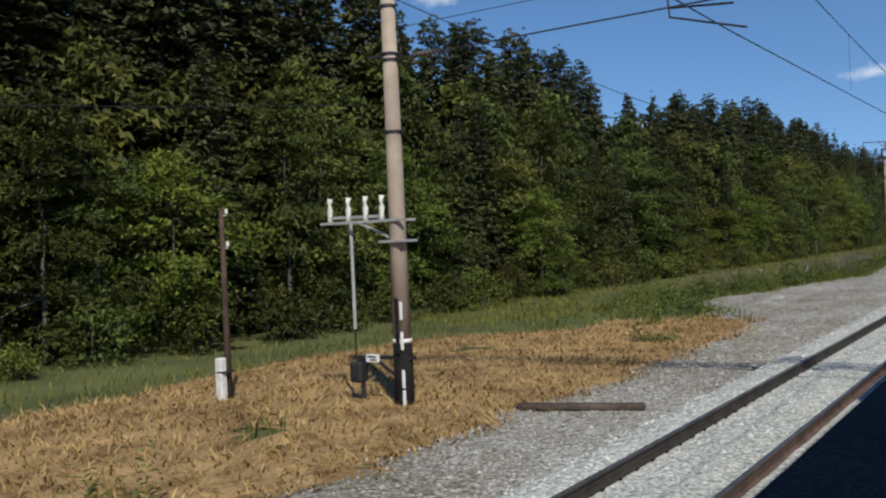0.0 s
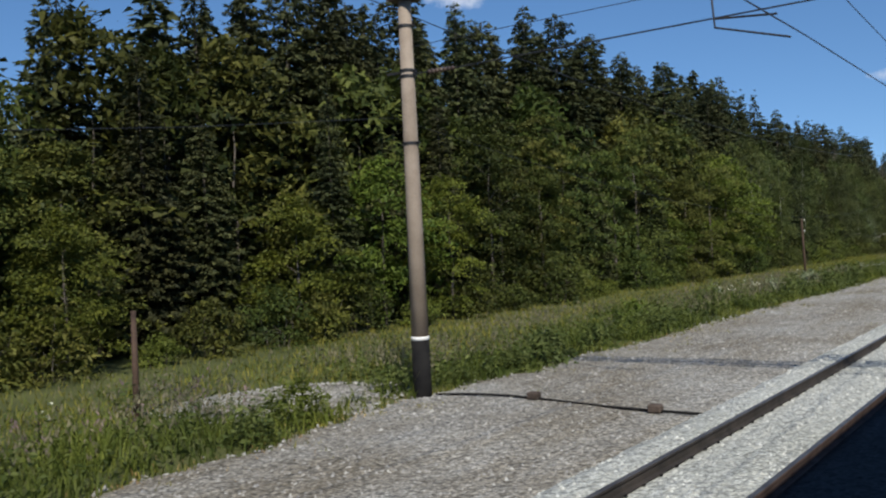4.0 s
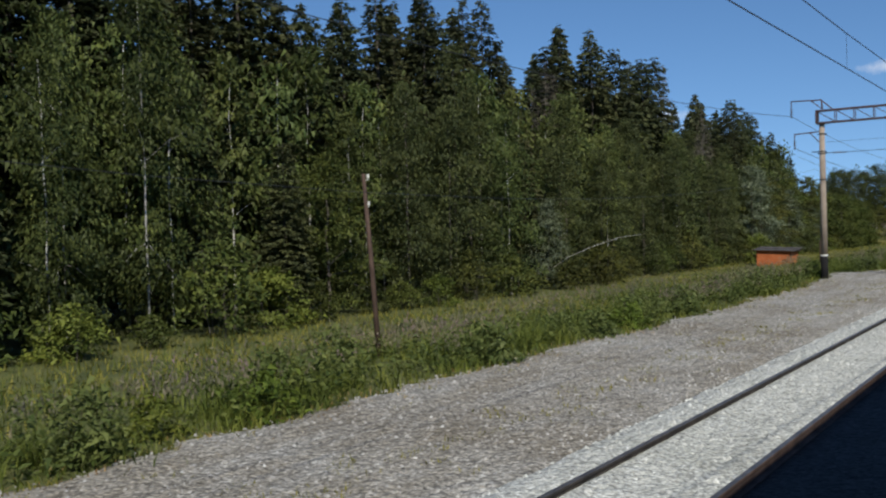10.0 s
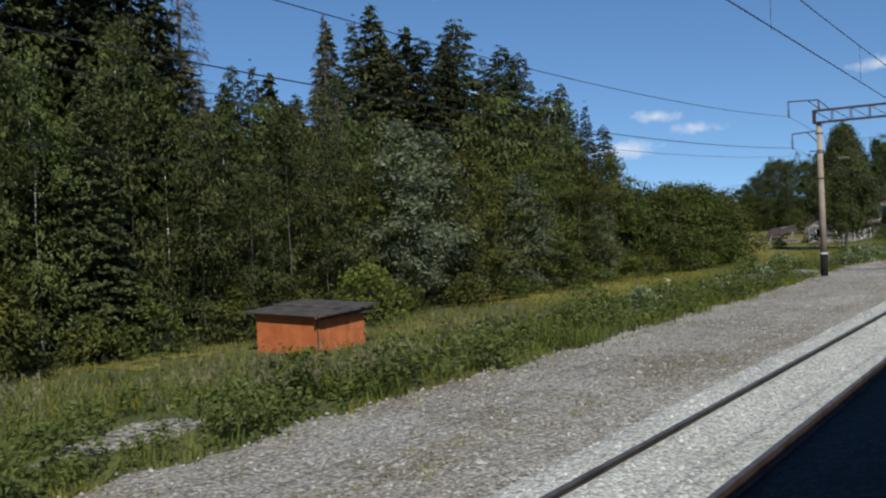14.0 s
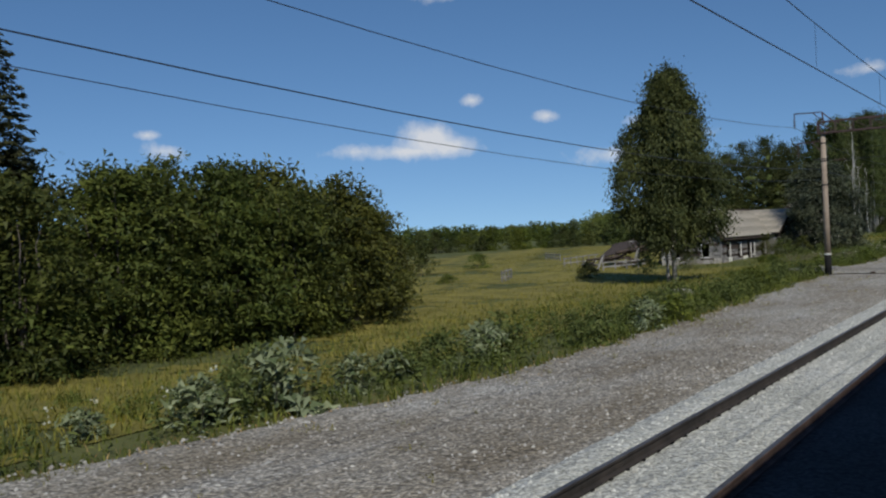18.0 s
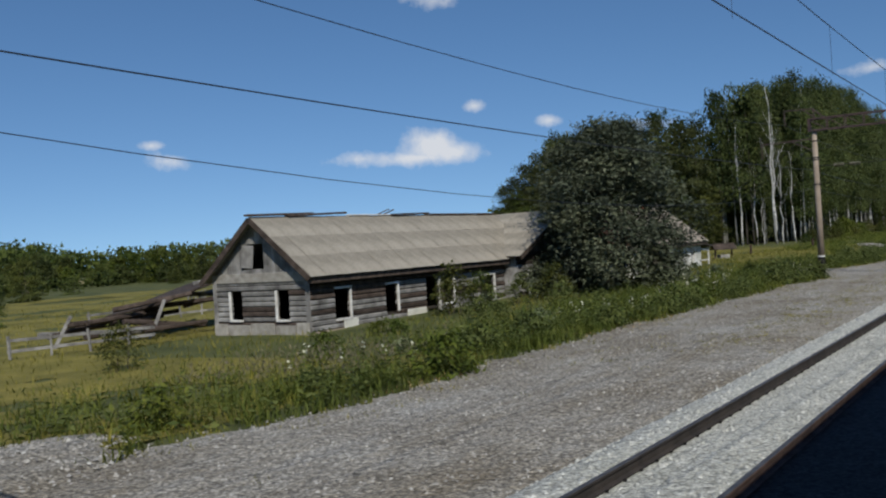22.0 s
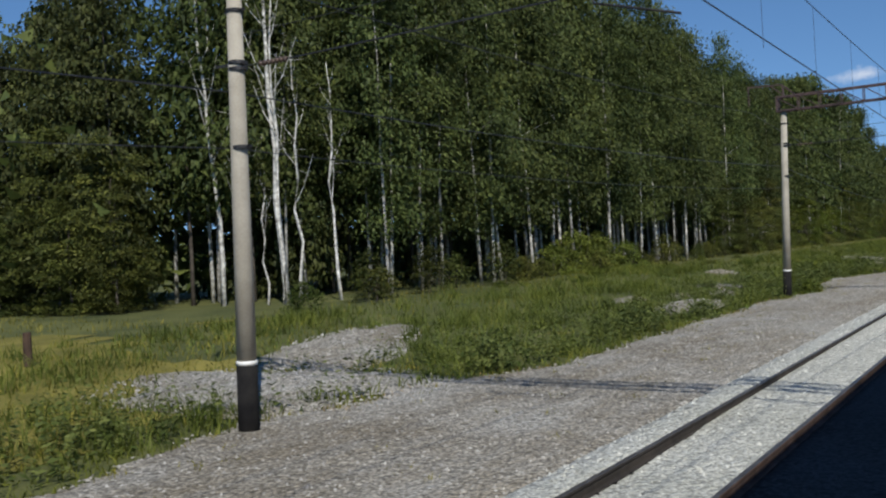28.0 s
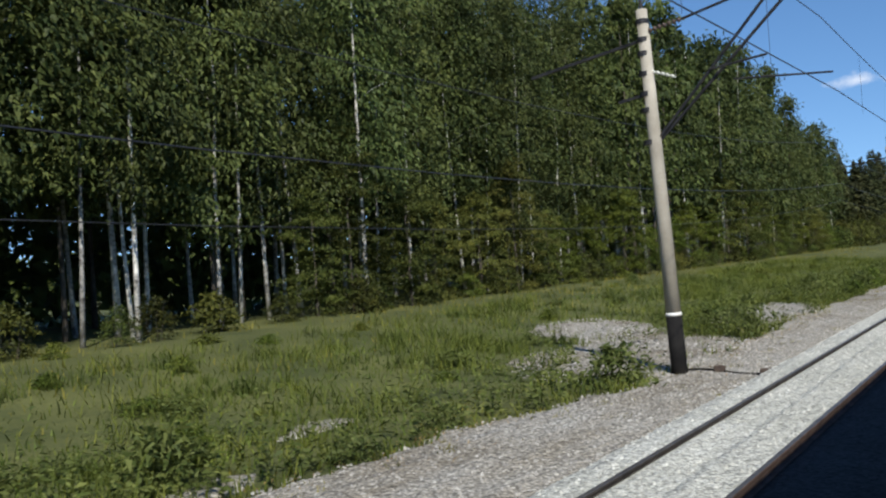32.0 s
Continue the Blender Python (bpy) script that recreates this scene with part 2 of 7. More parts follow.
    l.new(bp.outputs[0], b.inputs["Normal"])
    return m


def pebble_mat(name, colours):
    """Single stones, each of its own tint."""
    m = bpy.data.materials.new(name)
    m.use_nodes = True
    nt = m.node_tree
    n, l = nt.nodes, nt.links
    b = n["Principled BSDF"]
    b.inputs["Roughness"].default_value, b.inputs["Specular IOR Level"].default_value = 0.9, 0.2
    geo, r, co, nz, mx, pr = (n.new("ShaderNode" + k) for k in ("NewGeometry", "ValToRGB", "TexCoord", "TexNoise", "MixRGB", "ValToRGB"))
    e = r.color_ramp.elements
    e[0].color, e[1].color = (*colours[0], 1), (*colours[-1], 1)
    for i, c in enumerate(colours[1:-1]):
        e.new((i + 1) / (len(colours) - 1)).color = (*c, 1)
    l.new(geo.outputs["Random Per Island"], r.inputs["Fac"])
    nz.inputs["Scale"].default_value, nz.inputs["Detail"].default_value = 30, 4
    l.new(co.outputs["Object"], nz.inputs["Vector"])
    pr.color_ramp.elements[0].position, pr.color_ramp.elements[1].position = 0.35, 0.65
    pr.color_ramp.elements[0].color, pr.color_ramp.elements[1].color = (0.7, 0.68, 0.64, 1), (1.15, 1.15, 1.15, 1)
    l.new(nz.outputs["Fac"], pr.inputs["Fac"])
    mx.blend_type, mx.inputs["Fac"].default_value = "MULTIPLY", 1.0
    l.new(r.outputs["Color"], mx.inputs["Color1"])
    l.new(pr.outputs["Color"], mx.inputs["Color2"])
    l.new(mx.outputs["Color"], b.inputs["Base Color"])
    return m


M = dict(
    ballast=stone_mat("pale_ballast", [(0.34, 0.345, 0.325), (0.56, 0.57, 0.54), (0.70, 0.71, 0.68), (0.46, 0.47, 0.44), (0.62, 0.62, 0.59)], 0.055, bump=0.75, patch=((0.86, 0.86, 0.82), (1.08, 1.08, 1.06)), dark=0.55),
    # near-black stone colour that deepens the train's shade on the bed
    shadeballast=stone_mat("shade_darkened_ballast", [(0.034, 0.034, 0.036), (0.062, 0.061, 0.064), (0.085, 0.083, 0.086), (0.048, 0.047, 0.049)], 0.055, dark=0.6),
    gravel=stone_mat("old_gravel", [(0.18, 0.172, 0.160), (0.355, 0.345, 0.324), (0.43, 0.417, 0.393), (0.27, 0.262, 0.244), (0.39, 0.374, 0.350), (0.58, 0.57, 0.545)], 0.062, bump=0.8, patch=((0.76, 0.71, 0.62), (1.2, 1.21, 1.19)), dark=0.46, streak=(0.84, 0.79, 0.71)),
    stones=pebble_mat("loose_stones", [(0.17, 0.162, 0.150), (0.36, 0.348, 0.326), (0.43, 0.415, 0.388), (0.28, 0.270, 0.250), (0.56, 0.55, 0.52)]),
    palestones=pebble_mat("loose_ballast_stones", [(0.36, 0.365, 0.345), (0.54, 0.55, 0.52), (0.68, 0.69, 0.66), (0.46, 0.47, 0.44)]),
    soil=mat("meadow_soil", (0.045, 0.058, 0.018), (0.125, 0.132, 0.042), 0.95, 0.35, 9, 0.8, 0.06),
    grass=leaf_mat("grass_blades", (0.088, 0.116, 0.024), (0.222, 0.240, 0.060), 0.35, 0.0, 0.0, 0.6, ((0.46, 0.56, 0.50), (1.2, 1.12, 0.9))),
    meadow=leaf_mat("ripe_meadow_grass", (0.165, 0.162, 0.028), (0.34, 0.303, 0.070), 0.35, 0.0, 0.0, 0.6),
    drysoil=mat("dead_grass_litter", (0.15, 0.09, 0.036), (0.48, 0.325, 0.15), 0.95, 1.2, 14, 0.9, 0.05),
    dry=leaf_mat("dry_grass", (0.22, 0.130, 0.048), (0.64, 0.47, 0.22), 0.25, 0.0, 0.0, 0.7, ((0.5, 0.44, 0.40), (1.15, 1.12, 1.05))),
    weed=leaf_mat("weed_leaves", (0.064, 0.094, 0.026), (0.190, 0.220, 0.072), 0.3, 0.0, 0.0),
    greyweed=leaf_mat("seeding_weed_tops", (0.15, 0.15, 0.085), (0.30, 0.265, 0.19), 0.3, 0.0, 0.0, 0.8),
    pink=leaf_mat("fireweed_blossom", (0.21, 0.14, 0.15), (0.36, 0.27, 0.28), 0.3, 0.0, 0.0, 0.8),
    white=leaf_mat("white_umbels", (0.55, 0.57, 0.45), (0.8, 0.8, 0.7), 0.3, 0.0, 0.0, 0.8),
    spruce=leaf_mat("spruce_needles", (0.036, 0.045, 0.020), (0.096, 0.102, 0.044), 0.14, 0.3, 0.02, 0.6),
    spruce_dry=leaf_mat("dry_spruce_twigs", (0.10, 0.085, 0.07), (0.20, 0.18, 0.15), 0.0, 0.2, 0.0, 0.9),
    alder=leaf_mat("broad_leaves", (0.038, 0.053, 0.014), (0.126, 0.138, 0.034), 0.26, 0.45, 0.03),
    maple=leaf_mat("light_green_leaves", (0.058, 0.085, 0.013), (0.150, 0.178, 0.032), 0.25, 0.25, 0.02),
    olive=leaf_mat("olive_willow_leaves", (0.042, 0.056, 0.013), (0.128, 0.142, 0.032), 0.25, 0.25, 0.02),
    sunny=leaf_mat("sunny_shrub_leaves", (0.066, 0.094, 0.017), (0.185, 0.215, 0.047), 0.3, 0.15, 0.01),
    birch=leaf_mat("birch_leaves", (0.042, 0.060, 0.018), (0.130, 0.150, 0.046), 0.26, 0.4, 0.014),
    grovebirch=leaf_mat("grove_birch_leaves", (0.038, 0.057, 0.019), (0.114, 0.139, 0.044), 0.26, 0.3, 0.012),
    clover=leaf_mat("short_bright_grass", (0.085, 0.135, 0.028), (0.20, 0.27, 0.065), 0.35, 0.0, 0.0, 0.6, ((0.6, 0.62, 0.6), (1.2, 1.12, 0.95))),
    darkbirch=leaf_mat("dark_birch_leaves", (0.034, 0.046, 0.016), (0.100, 0.112, 0.038), 0.2, 0.2, 0.0),
    lush=leaf_mat("lush_tall_grass", (0.078, 0.112, 0.022), (0.198, 0.236, 0.056), 0.35, 0.0, 0.0, 0.6, ((0.50, 0.56, 0.56), (1.25, 1.15, 0.95))),
    willow=leaf_mat("grey_green_leaves", (0.036, 0.050, 0.027), (0.145, 0.162, 0.112), 0.12, 0.25, 0.02, 0.35),
    silver=leaf_mat("silvery_leaves", (0.045, 0.065, 0.026), (0.235, 0.265, 0.18), 0.15, 0.1, 0.0),
    pale=leaf_mat("pale_leaves", (0.10, 0.14, 0.06), (0.34, 0.38, 0.24), 0.2, 0.1, 0.0),
    bark=mat("grey_bark", (0.05, 0.042, 0.035), (0.14, 0.12, 0.10), 0.95, 4, 40, 0.6, 0.02, piece=0.2),
    birchbark=mat("white_birch_bark", (0.06, 0.055, 0.05), (0.70, 0.68, 0.63), 0.8, 3, 11, 0.3, 0.01, piece=0.35),
    rail_side=mat("rusty_rail", (0.026, 0.024, 0.023), (0.070, 0.059, 0.053), 0.75, 3, 60, 0.2, 0.003, metal=0.3),
    rust=mat("red_rusty_rail", (0.055, 0.036, 0.030), (0.15, 0.098, 0.082), 0.85, 3, 60, 0.2, 0.003),
    rail_top=mat("worn_rail_head", (0.10, 0.085, 0.075), (0.22, 0.20, 0.18), 0.45, 3, 60, 0.1, 0.002, metal=0.7),
    concrete=mat("weathered_concrete", (0.20, 0.155, 0.115), (0.38, 0.31, 0.245), 0.9, 1.2, 45, 0.35, 0.006, piece=0.2),
    paleconcrete=mat("pale_weathered_concrete", (0.25, 0.225, 0.18), (0.43, 0.395, 0.33), 0.9, 1.2, 45, 0.35, 0.006, piece=0.1),
    tar=mat("black_tar_paint", (0.008, 0.008, 0.009), (0.022, 0.021, 0.020), 0.85, 3, 40, 0.3, 0.004, spec=0.1),
    whitebirch=mat("bright_birch_bark", (0.18, 0.17, 0.155), (0.85, 0.83, 0.78), 0.8, 4, 11, 0.3, 0.01, piece=0.1),
    whitepaint=mat("white_paint", (0.62, 0.62, 0.60), (0.82, 0.82, 0.80), 0.7, 4, 40, 0.2, 0.003),
    steel=mat("brown_painted_steel", (0.05, 0.035, 0.035), (0.13, 0.085, 0.08), 0.6, 3, 40, 0.2, 0.003, metal=0.2, piece=0.15),
    darksteel=mat("dark_steel", (0.02, 0.02, 0.022), (0.06, 0.058, 0.06), 0.55, 3, 40, 0.2, 0.003, metal=0.5),
    zinc=mat("galvanised_steel", (0.35, 0.35, 0.34), (0.55, 0.55, 0.53), 0.5, 3, 40, 0.1, 0.003, metal=0.4),
    wire=mat("overhead_wire", (0.025, 0.027, 0.032), (0.06, 0.06, 0.065), 0.5, 3, 40, 0.0, metal=0.5),
    glassins=mat("insulator_porcelain", (0.05, 0.035, 0.03), (0.14, 0.10, 0.08), 0.25, 3, 40, 0.0),
    paleblock=mat("dirty_insulator_block", (0.07, 0.066, 0.045), (0.16, 0.15, 0.11), 0.6, 3, 40, 0.2, 0.004),
    paleins=mat("pale_porcelain", (0.55, 0.53, 0.46), (0.75, 0.73, 0.66), 0.3, 3, 40, 0.0),
    oldwood=mat("grey_weathered_wood", (0.095, 0.090, 0.085), (0.35, 0.34, 0.325), 0.95, 1.6, 26, 0.7, 0.012, piece=0.24),
    palewood=mat("pale_weathered_boards", (0.26, 0.24, 0.21), (0.48, 0.455, 0.41), 0.95, 3, 26, 0.6, 0.01, piece=0.15),
    darkwood=mat("dark_rotten_wood", (0.03, 0.022, 0.018), (0.11, 0.083, 0.068), 0.95, 3, 26, 0.7, 0.012, piece=0.25),
    polewood=mat("creosoted_pole_wood", (0.035, 0.022, 0.017), (0.11, 0.07, 0.05), 0.9, 3, 26, 0.5, 0.01, piece=0.15),
    slate=mat("grey_roof_sheets", (0.19, 0.172, 0.138), (0.38, 0.345, 0.285), 0.95, 0.7, 9, 0.5, 0.01, piece=0.05),
    slate_warm=mat("brownish_roof_sheets", (0.19, 0.160, 0.125), (0.36, 0.31, 0.25), 0.95, 0.9, 9, 0.5, 0.01, piece=0.06),
    whitewood=mat("chipped_white_frame", (0.48, 0.47, 0.44), (0.80, 0.79, 0.76), 0.8, 5, 40, 0.3, 0.004, piece=0.1),
    redplank=mat("faded_red_planks", (0.16, 0.065, 0.05), (0.30, 0.13, 0.10), 0.9, 3, 30, 0.5, 0.006, piece=0.15),
    redbrick=mat("red_chimney_brick", (0.22, 0.075, 0.045), (0.38, 0.15, 0.09), 0.9, 6, 30, 0.5, 0.01, piece=0.2),
    greybrick=mat("sooty_chimney_brick", (0.14, 0.115, 0.10), (0.30, 0.25, 0.21), 0.9, 6, 30, 0.5, 0.01, piece=0.2),
    orange=mat("orange_painted_planks", (0.36, 0.095, 0.030), (0.52, 0.165, 0.06), 0.85, 2, 30, 0.4, 0.006, piece=0.06),
    stubble=mat("ripe_stubble", (0.32, 0.26, 0.11), (0.50, 0.41, 0.20), 0.95, 0.2, 3, 0.3, 0.05),
    ripesoil=mat("ripe_meadow_floor", (0.105, 0.100, 0.020), (0.25, 0.215, 0.050), 0.95, 0.6, 11, 0.8, 0.06),
    felt=mat("dark_roof_felt", (0.03, 0.026, 0.024), (0.10, 0.09, 0.085), 0.9, 2, 30, 0.4, 0.01),
    # near-black: the shade of the insides is put into this colour
    inside=mat("dark_inner_shade", (0.02, 0.017, 0.014), (0.06, 0.05, 0.04), 0.95, 2, 20, 0.3, 0.01),
    plaster=mat("dirty_white_plaster", (0.56, 0.56, 0.49), (0.80, 0.79, 0.72), 0.9, 1.0, 25, 0.4, 0.008),
    train=mat("train_paint", (0.03, 0.045, 0.09), (0.05, 0.07, 0.12), 0.45, 1, 30, 0.0),
    trainroof=mat("train_roof", (0.12, 0.12, 0.12), (0.2, 0.2, 0.2), 0.7, 1, 30, 0.2, 0.005),
    glass=mat("dark_carriage_glass", (0.01, 0.012, 0.014), (0.02, 0.022, 0.025), 0.08, 1, 30, 0.0, spec=0.5),
)


def whitebrick():
    m = mat("whitewashed_brick", (0.66, 0.65, 0.60), (0.90, 0.89, 0.84), 0.9, 0.9, 30, 0.0)
    nt = m.node_tree
    n, l = nt.nodes, nt.links
    b = n["Principled BSDF"]
    co, mp, br = n.new("ShaderNodeTexCoord"), n.new("ShaderNodeMapping"), n.new("ShaderNodeTexBrick")
    sw, cb = n.new("ShaderNodeSeparateXYZ"), n.new("ShaderNodeCombineXYZ")
    l.new(co.outputs["Object"], sw.inputs[0])
    ad = n.new("ShaderNodeMath")
    l.new(sw.outputs["X"], ad.inputs[0])
    l.new(sw.outputs["Y"], ad.inputs[1])
    l.new(ad.outputs[0], cb.inputs["X"])
    l.new(sw.outputs["Z"], cb.inputs["Y"])
    br.inputs["Scale"].default_value = 1.0
    br.inputs["Brick Width"].default_value, br.inputs["Row Height"].default_value = 0.27, 0.085
    br.inputs["Mortar Size"].default_value = 0.012
    br.inputs["Color1"].default_value, br.inputs["Color2"].default_value = (1, 1, 1, 1), (0.86, 0.87, 0.86, 1)
    br.inputs["Mortar"].default_value = (0.66, 0.65, 0.60, 1)
    l.new(cb.outputs[0], br.inputs["Vector"])
    mx = n.new("ShaderNodeMixRGB")
    mx.blend_type, mx.inputs["Fac"].default_value = "MULTIPLY", 1.0
    src = b.inputs["Base Color"].links[0].from_socket
    l.new(src, mx.inputs["Color1"])
    l.new(br.outputs["Color"], mx.inputs["Color2"])
    l.new(mx.outputs["Color"], b.inputs["Base Color"])
    bp = n.new("ShaderNodeBump")
    bp.invert = True
    bp.inputs["Strength"].default_value, bp.inputs["Distance"].default_value = 0.8, 0.012
    l.new(br.outputs["Fac"], bp.inputs["Height"])
    l.new(bp.outputs[0], b.inputs["Normal"])
    return m


M["whitebrick"] = whitebrick()

# ---------------------------------------------------------------- building helpers
rng = np.random.default_rng(7)


class G:
    """Collects vertices and faces of one mesh."""

    def __init__(self):
        self.v, self.f = [], []

    def add(self, v, f):
        k = len(self.v)
        self.v += [tuple(p) for p in v]
        self.f += [tuple(i + k for i in q) for q in f]
        return self

    def box(self, c, s, rot=None, ch=0.0):
        """A box round c of size s; ch: chamfer of its edges."""
        h = [q / 2 for q in s]
        pts, faces = [], []
        ch = min(ch, *(0.45 * q for q in s))
        if ch <= 0:
            pts = [(x * h[0], y * h[1], z * h[2]) for x in (-1, 1) for y in (-1, 1) for z in (-1, 1)]
            faces = [(0, 1, 3, 2), (4, 6, 7, 5), (0, 4, 5, 1), (2, 3, 7, 6), (0, 2, 6, 4), (1, 5, 7, 3)]
        else:
            idx = {}
            for x in (-1, 1):
                for y in (-1, 1):
                    for z in (-1, 1):
                        for a in range(3):
                            p = [x * (h[0] - ch), y * (h[1] - ch), z * (h[2] - ch)]
                            p[a] = (x, y, z)[a] * h[a]
                            idx[x, y, z, a] = len(pts)
                            pts.append(p)
            for a in range(3):
                b, c2 = (a + 1) % 3, (a + 2) % 3
                for s1 in (-1, 1):
                    q = []
                    for u, w in ((-1, -1), (1, -1), (1, 1), (-1, 1)):
                        k = [0, 0, 0]
                        k[a], k[b], k[c2] = s1, u, w
                        q.append(idx[(*k, a)])
                    faces.append(tuple(q if s1 > 0 else q[::-1]))
                for u in (-1, 1):
                    for w in (-1, 1):
                        k0, k1 = [0, 0, 0], [0, 0, 0]
                        k0[a], k1[a] = -1, 1
                        k0[b] = k1[b] = u
                        k0[c2] = k1[c2] = w
                        q = [idx[(*k0, b)], idx[(*k1, b)], idx[(*k1, c2)], idx[(*k0, c2)]]
                        faces.append(tuple(q if u * w > 0 else q[::-1]))
            for x in (-1, 1):
                for y in (-1, 1):
                    for z in (-1, 1):
                        q = [idx[x, y, z, 0], idx[x, y, z, 1], idx[x, y, z, 2]]
                        faces.append(tuple(q if x * y * z > 0 else q[::-1]))
        R = rot if rot is not None else Matrix.Identity(3)
        return self.add([R @ Vector(p) + Vector(c) for p in pts], faces)

    def bar(self, a, b, w, t, ch=0.0):
        """A square bar from a to b."""
        a, b = Vector(a), Vector(b)
        d = b - a
        return self.box((a + b) / 2, (w, t, d.length), d.to_track_quat("Z", "Y").to_matrix(), ch)

    def tube(self, pts, radii, n=8, caps=True):
        """A round bar through pts."""
        pts = [Vector(p) for p in pts]
        rings = []
        for i, p in enumerate(pts):
            d = (pts[min(i + 1, len(pts) - 1)] - pts[max(i - 1, 0)]).normalized()
            q = d.to_track_quat("Z", "Y").to_matrix()
            rings.append([q @ Vector((radii[i] * math.cos(2 * math.pi * j / n), radii[i] * math.sin(2 * math.pi * j / n), 0)) + p for j in range(n)])
        f = [(i * n + j, i * n + (j + 1) % n, (i + 1) * n + (j + 1) % n, (i + 1) * n + j) for i in range(len(pts) - 1) for j in range(n)]
        if caps:
            f += [tuple(range(n))[::-1], tuple((len(pts) - 1) * n + j for j in range(n))]
        return self.add([p for r in rings for p in r], f)

    def profile(self, sec, y0, y1, closed=True):
        """A section in x and z, drawn from y0 to y1."""
        n = len(sec)
        v = [(x, y0, z) for x, z in sec] + [(x, y1, z) for x, z in sec]
        f = [(i, (i + 1) % n, n + (i + 1) % n, n + i) for i in range(n if closed else n - 1)]
        if closed:
            f += [tuple(range(n))[::-1], tuple(range(n, 2 * n))]
        return self.add(v, f)

    def mesh(self, name, smooth=False):
        me = bpy.data.meshes.new(name)
        me.from_pydata(self.v, [], self.f)
        if smooth:
            me.polygons.foreach_set("use_smooth", [True] * len(me.polygons))
        me.update()
        return me


def np_mesh(name, v, f):
    me = bpy.data.meshes.new(name)
    v, f = np.asarray(v, np.float32), np.asarray(f, np.int32)
    k = f.shape[1]
    me.vertices.add(len(v))
    me.vertices.foreach_set("co", v.ravel())
    me.loops.add(f.size)
    me.loops.foreach_set("vertex_index", f.ravel())
    me.polygons.add(len(f))
    me.polygons.foreach_set("loop_start", np.arange(0, f.size, k, dtype=np.int32))
    me.update(calc_edges=True)
    me.validate()
    return me


def part(name, g, material, parent=None, label="", smooth=False, at=None):
    """One mesh object, under its thing or part."""
    me = g.mesh(name, smooth) if isinstance(g, G) else g
    if not me.materials:
        me.materials.append(material)
    ob = new(name, me)
    if parent is not None:
        ob.parent = parent
    if at is not None:
        ob.matrix_basis = at
    if label:
        ob["label"] = label
    return ob


def thing(name, label, category, group="", at=None):
    ob = new(name)
    ob.empty_display_size = 0.3
    if at is not None:
        ob.matrix_basis = at
    return tagged(ob, label, category, group)


def smooth_step(a, b, x):
    t = np.clip((x - a) / (b - a), 0, 1)
    return t * t * (3 - 2 * t)


def fnoise(x, y, seed=0.0):
    """Smooth noise from a few waves, about -1 to 1; works on arrays."""
    return (np.sin(x * 1.3 + y * 0.7 + seed) + np.sin(x * -0.6 + y * 1.7 + 2.1 * seed) + np.sin(x * 2.3 - y * 1.1 + 0.7 * seed) + np.sin(x * 0.4 + y * 2.9 + 1.3 * seed)) / 4

# ---------------------------------------------------------------- the lie of the land
RAIL_NEAR, RAIL_FAR, TRACK = -3.283, -4.873, -4.078
POLES = [(-11.1, 14.9), (-12.0, 81.9), (-12.42, 149.85), (-11.9, 216.0), (-11.65, 277.9), (-11.9, 340.7), (-12.05, 397.35), (-12.4, 443.9), (-10.65, 477.8), (-8.2, 516.0)]
FOOT_Y = [-400, 0, 120, 240, 300, 346, 375, 405, 430, 455, 470, 530, 620, 1200]
FOOT_Z = [-0.7, -0.8, -0.9, -1.1, -1.0, -1.0, -0.55, -0.05, 0.1, 0.45, 0.6, 0.7, 0.6, 0.6]
EDGE_Y = [-60, 4, 10, 30, 34, 38, 42, 45, 48, 54.5, 59, 62, 66, 70, 82, 121, 147, 185, 209, 213, 216, 218.5, 221, 223, 225, 228, 231, 236, 260, 286, 290, 294, 297, 303, 312, 322, 341, 345, 352, 355, 364, 372, 386, 392, 397, 403, 409, 420, 440, 443, 450, 454, 460, 474, 482, 486, 489.5, 493, 497, 500, 508, 514, 530, 700, 1200]
EDGE_X = [-9, -9, -8.6, -8.8, -9.6, -12.6, -14.6, -14.2, -13.1, -12.3, -11.4, -10.4, -11, -11.2, -12.2, -11.5, -11.7, -11.6, -11.3, -11.9, -12, -12.9, -13.2, -11.6, -10.7, -10.2, -11, -11.4, -11.5, -12.6, -13, -12.2, -11.5, -10.9, -11.1, -11.5, -12.2, -13.3, -13.5, -12.5, -13.3, -13.2, -12.6, -12.8, -11.8, -13.6, -13.3, -12, -12.4, -13.4, -12.6, -10.9, -11.2, -11.4, -10.2, -11.3, -12, -12.1, -11.3, -10.1, -9.6, -8.2, -8.6, -9.2, -9.2]


# flat pads of crushed stone behind the masts: centre, half sizes, height, turn
PADS = [(-15.0, 80.8, 3.2, 2.6, 0.22, 0.3), (-15.2, 152.6, 3.4, 2.2, 0.2, 0.5), (-15.4, 156.2, 2.2, 1.8, 0.2, 0.3), (-15.2, 220.6, 2.7, 3.3, 0.09, 0.25), (-14.0, 281.0, 1.6, 3.0, 0.22, 0.1), (-14.6, 348.6, 2.4, 3.6, 0.22, 0.5), (-13.6, 404.2, 2.2, 2.6, 0.22, 0.4), (-15.6, 447.6, 4.2, 3.4, 0.22, 0.9), (-18.4, 454.0, 5.6, 1.9, 0.2, 1.95), (-13.8, 472.4, 1.3, 5.0, 0.2, 0.1), (-19.4, 495.6, 1.2, 1.1, 0.2, 0.3), (-16.2, 484.6, 1.6, 1.3, 0.16, 0.4), (-10.4, 520.0, 3.6, 6.0, 0.14, 0.2), (-14.6, 526.5, 2.6, 4.2, 0.14, 0.5), (-10.4, 534.0, 2.0, 8.0, 0.12, 0.1)]


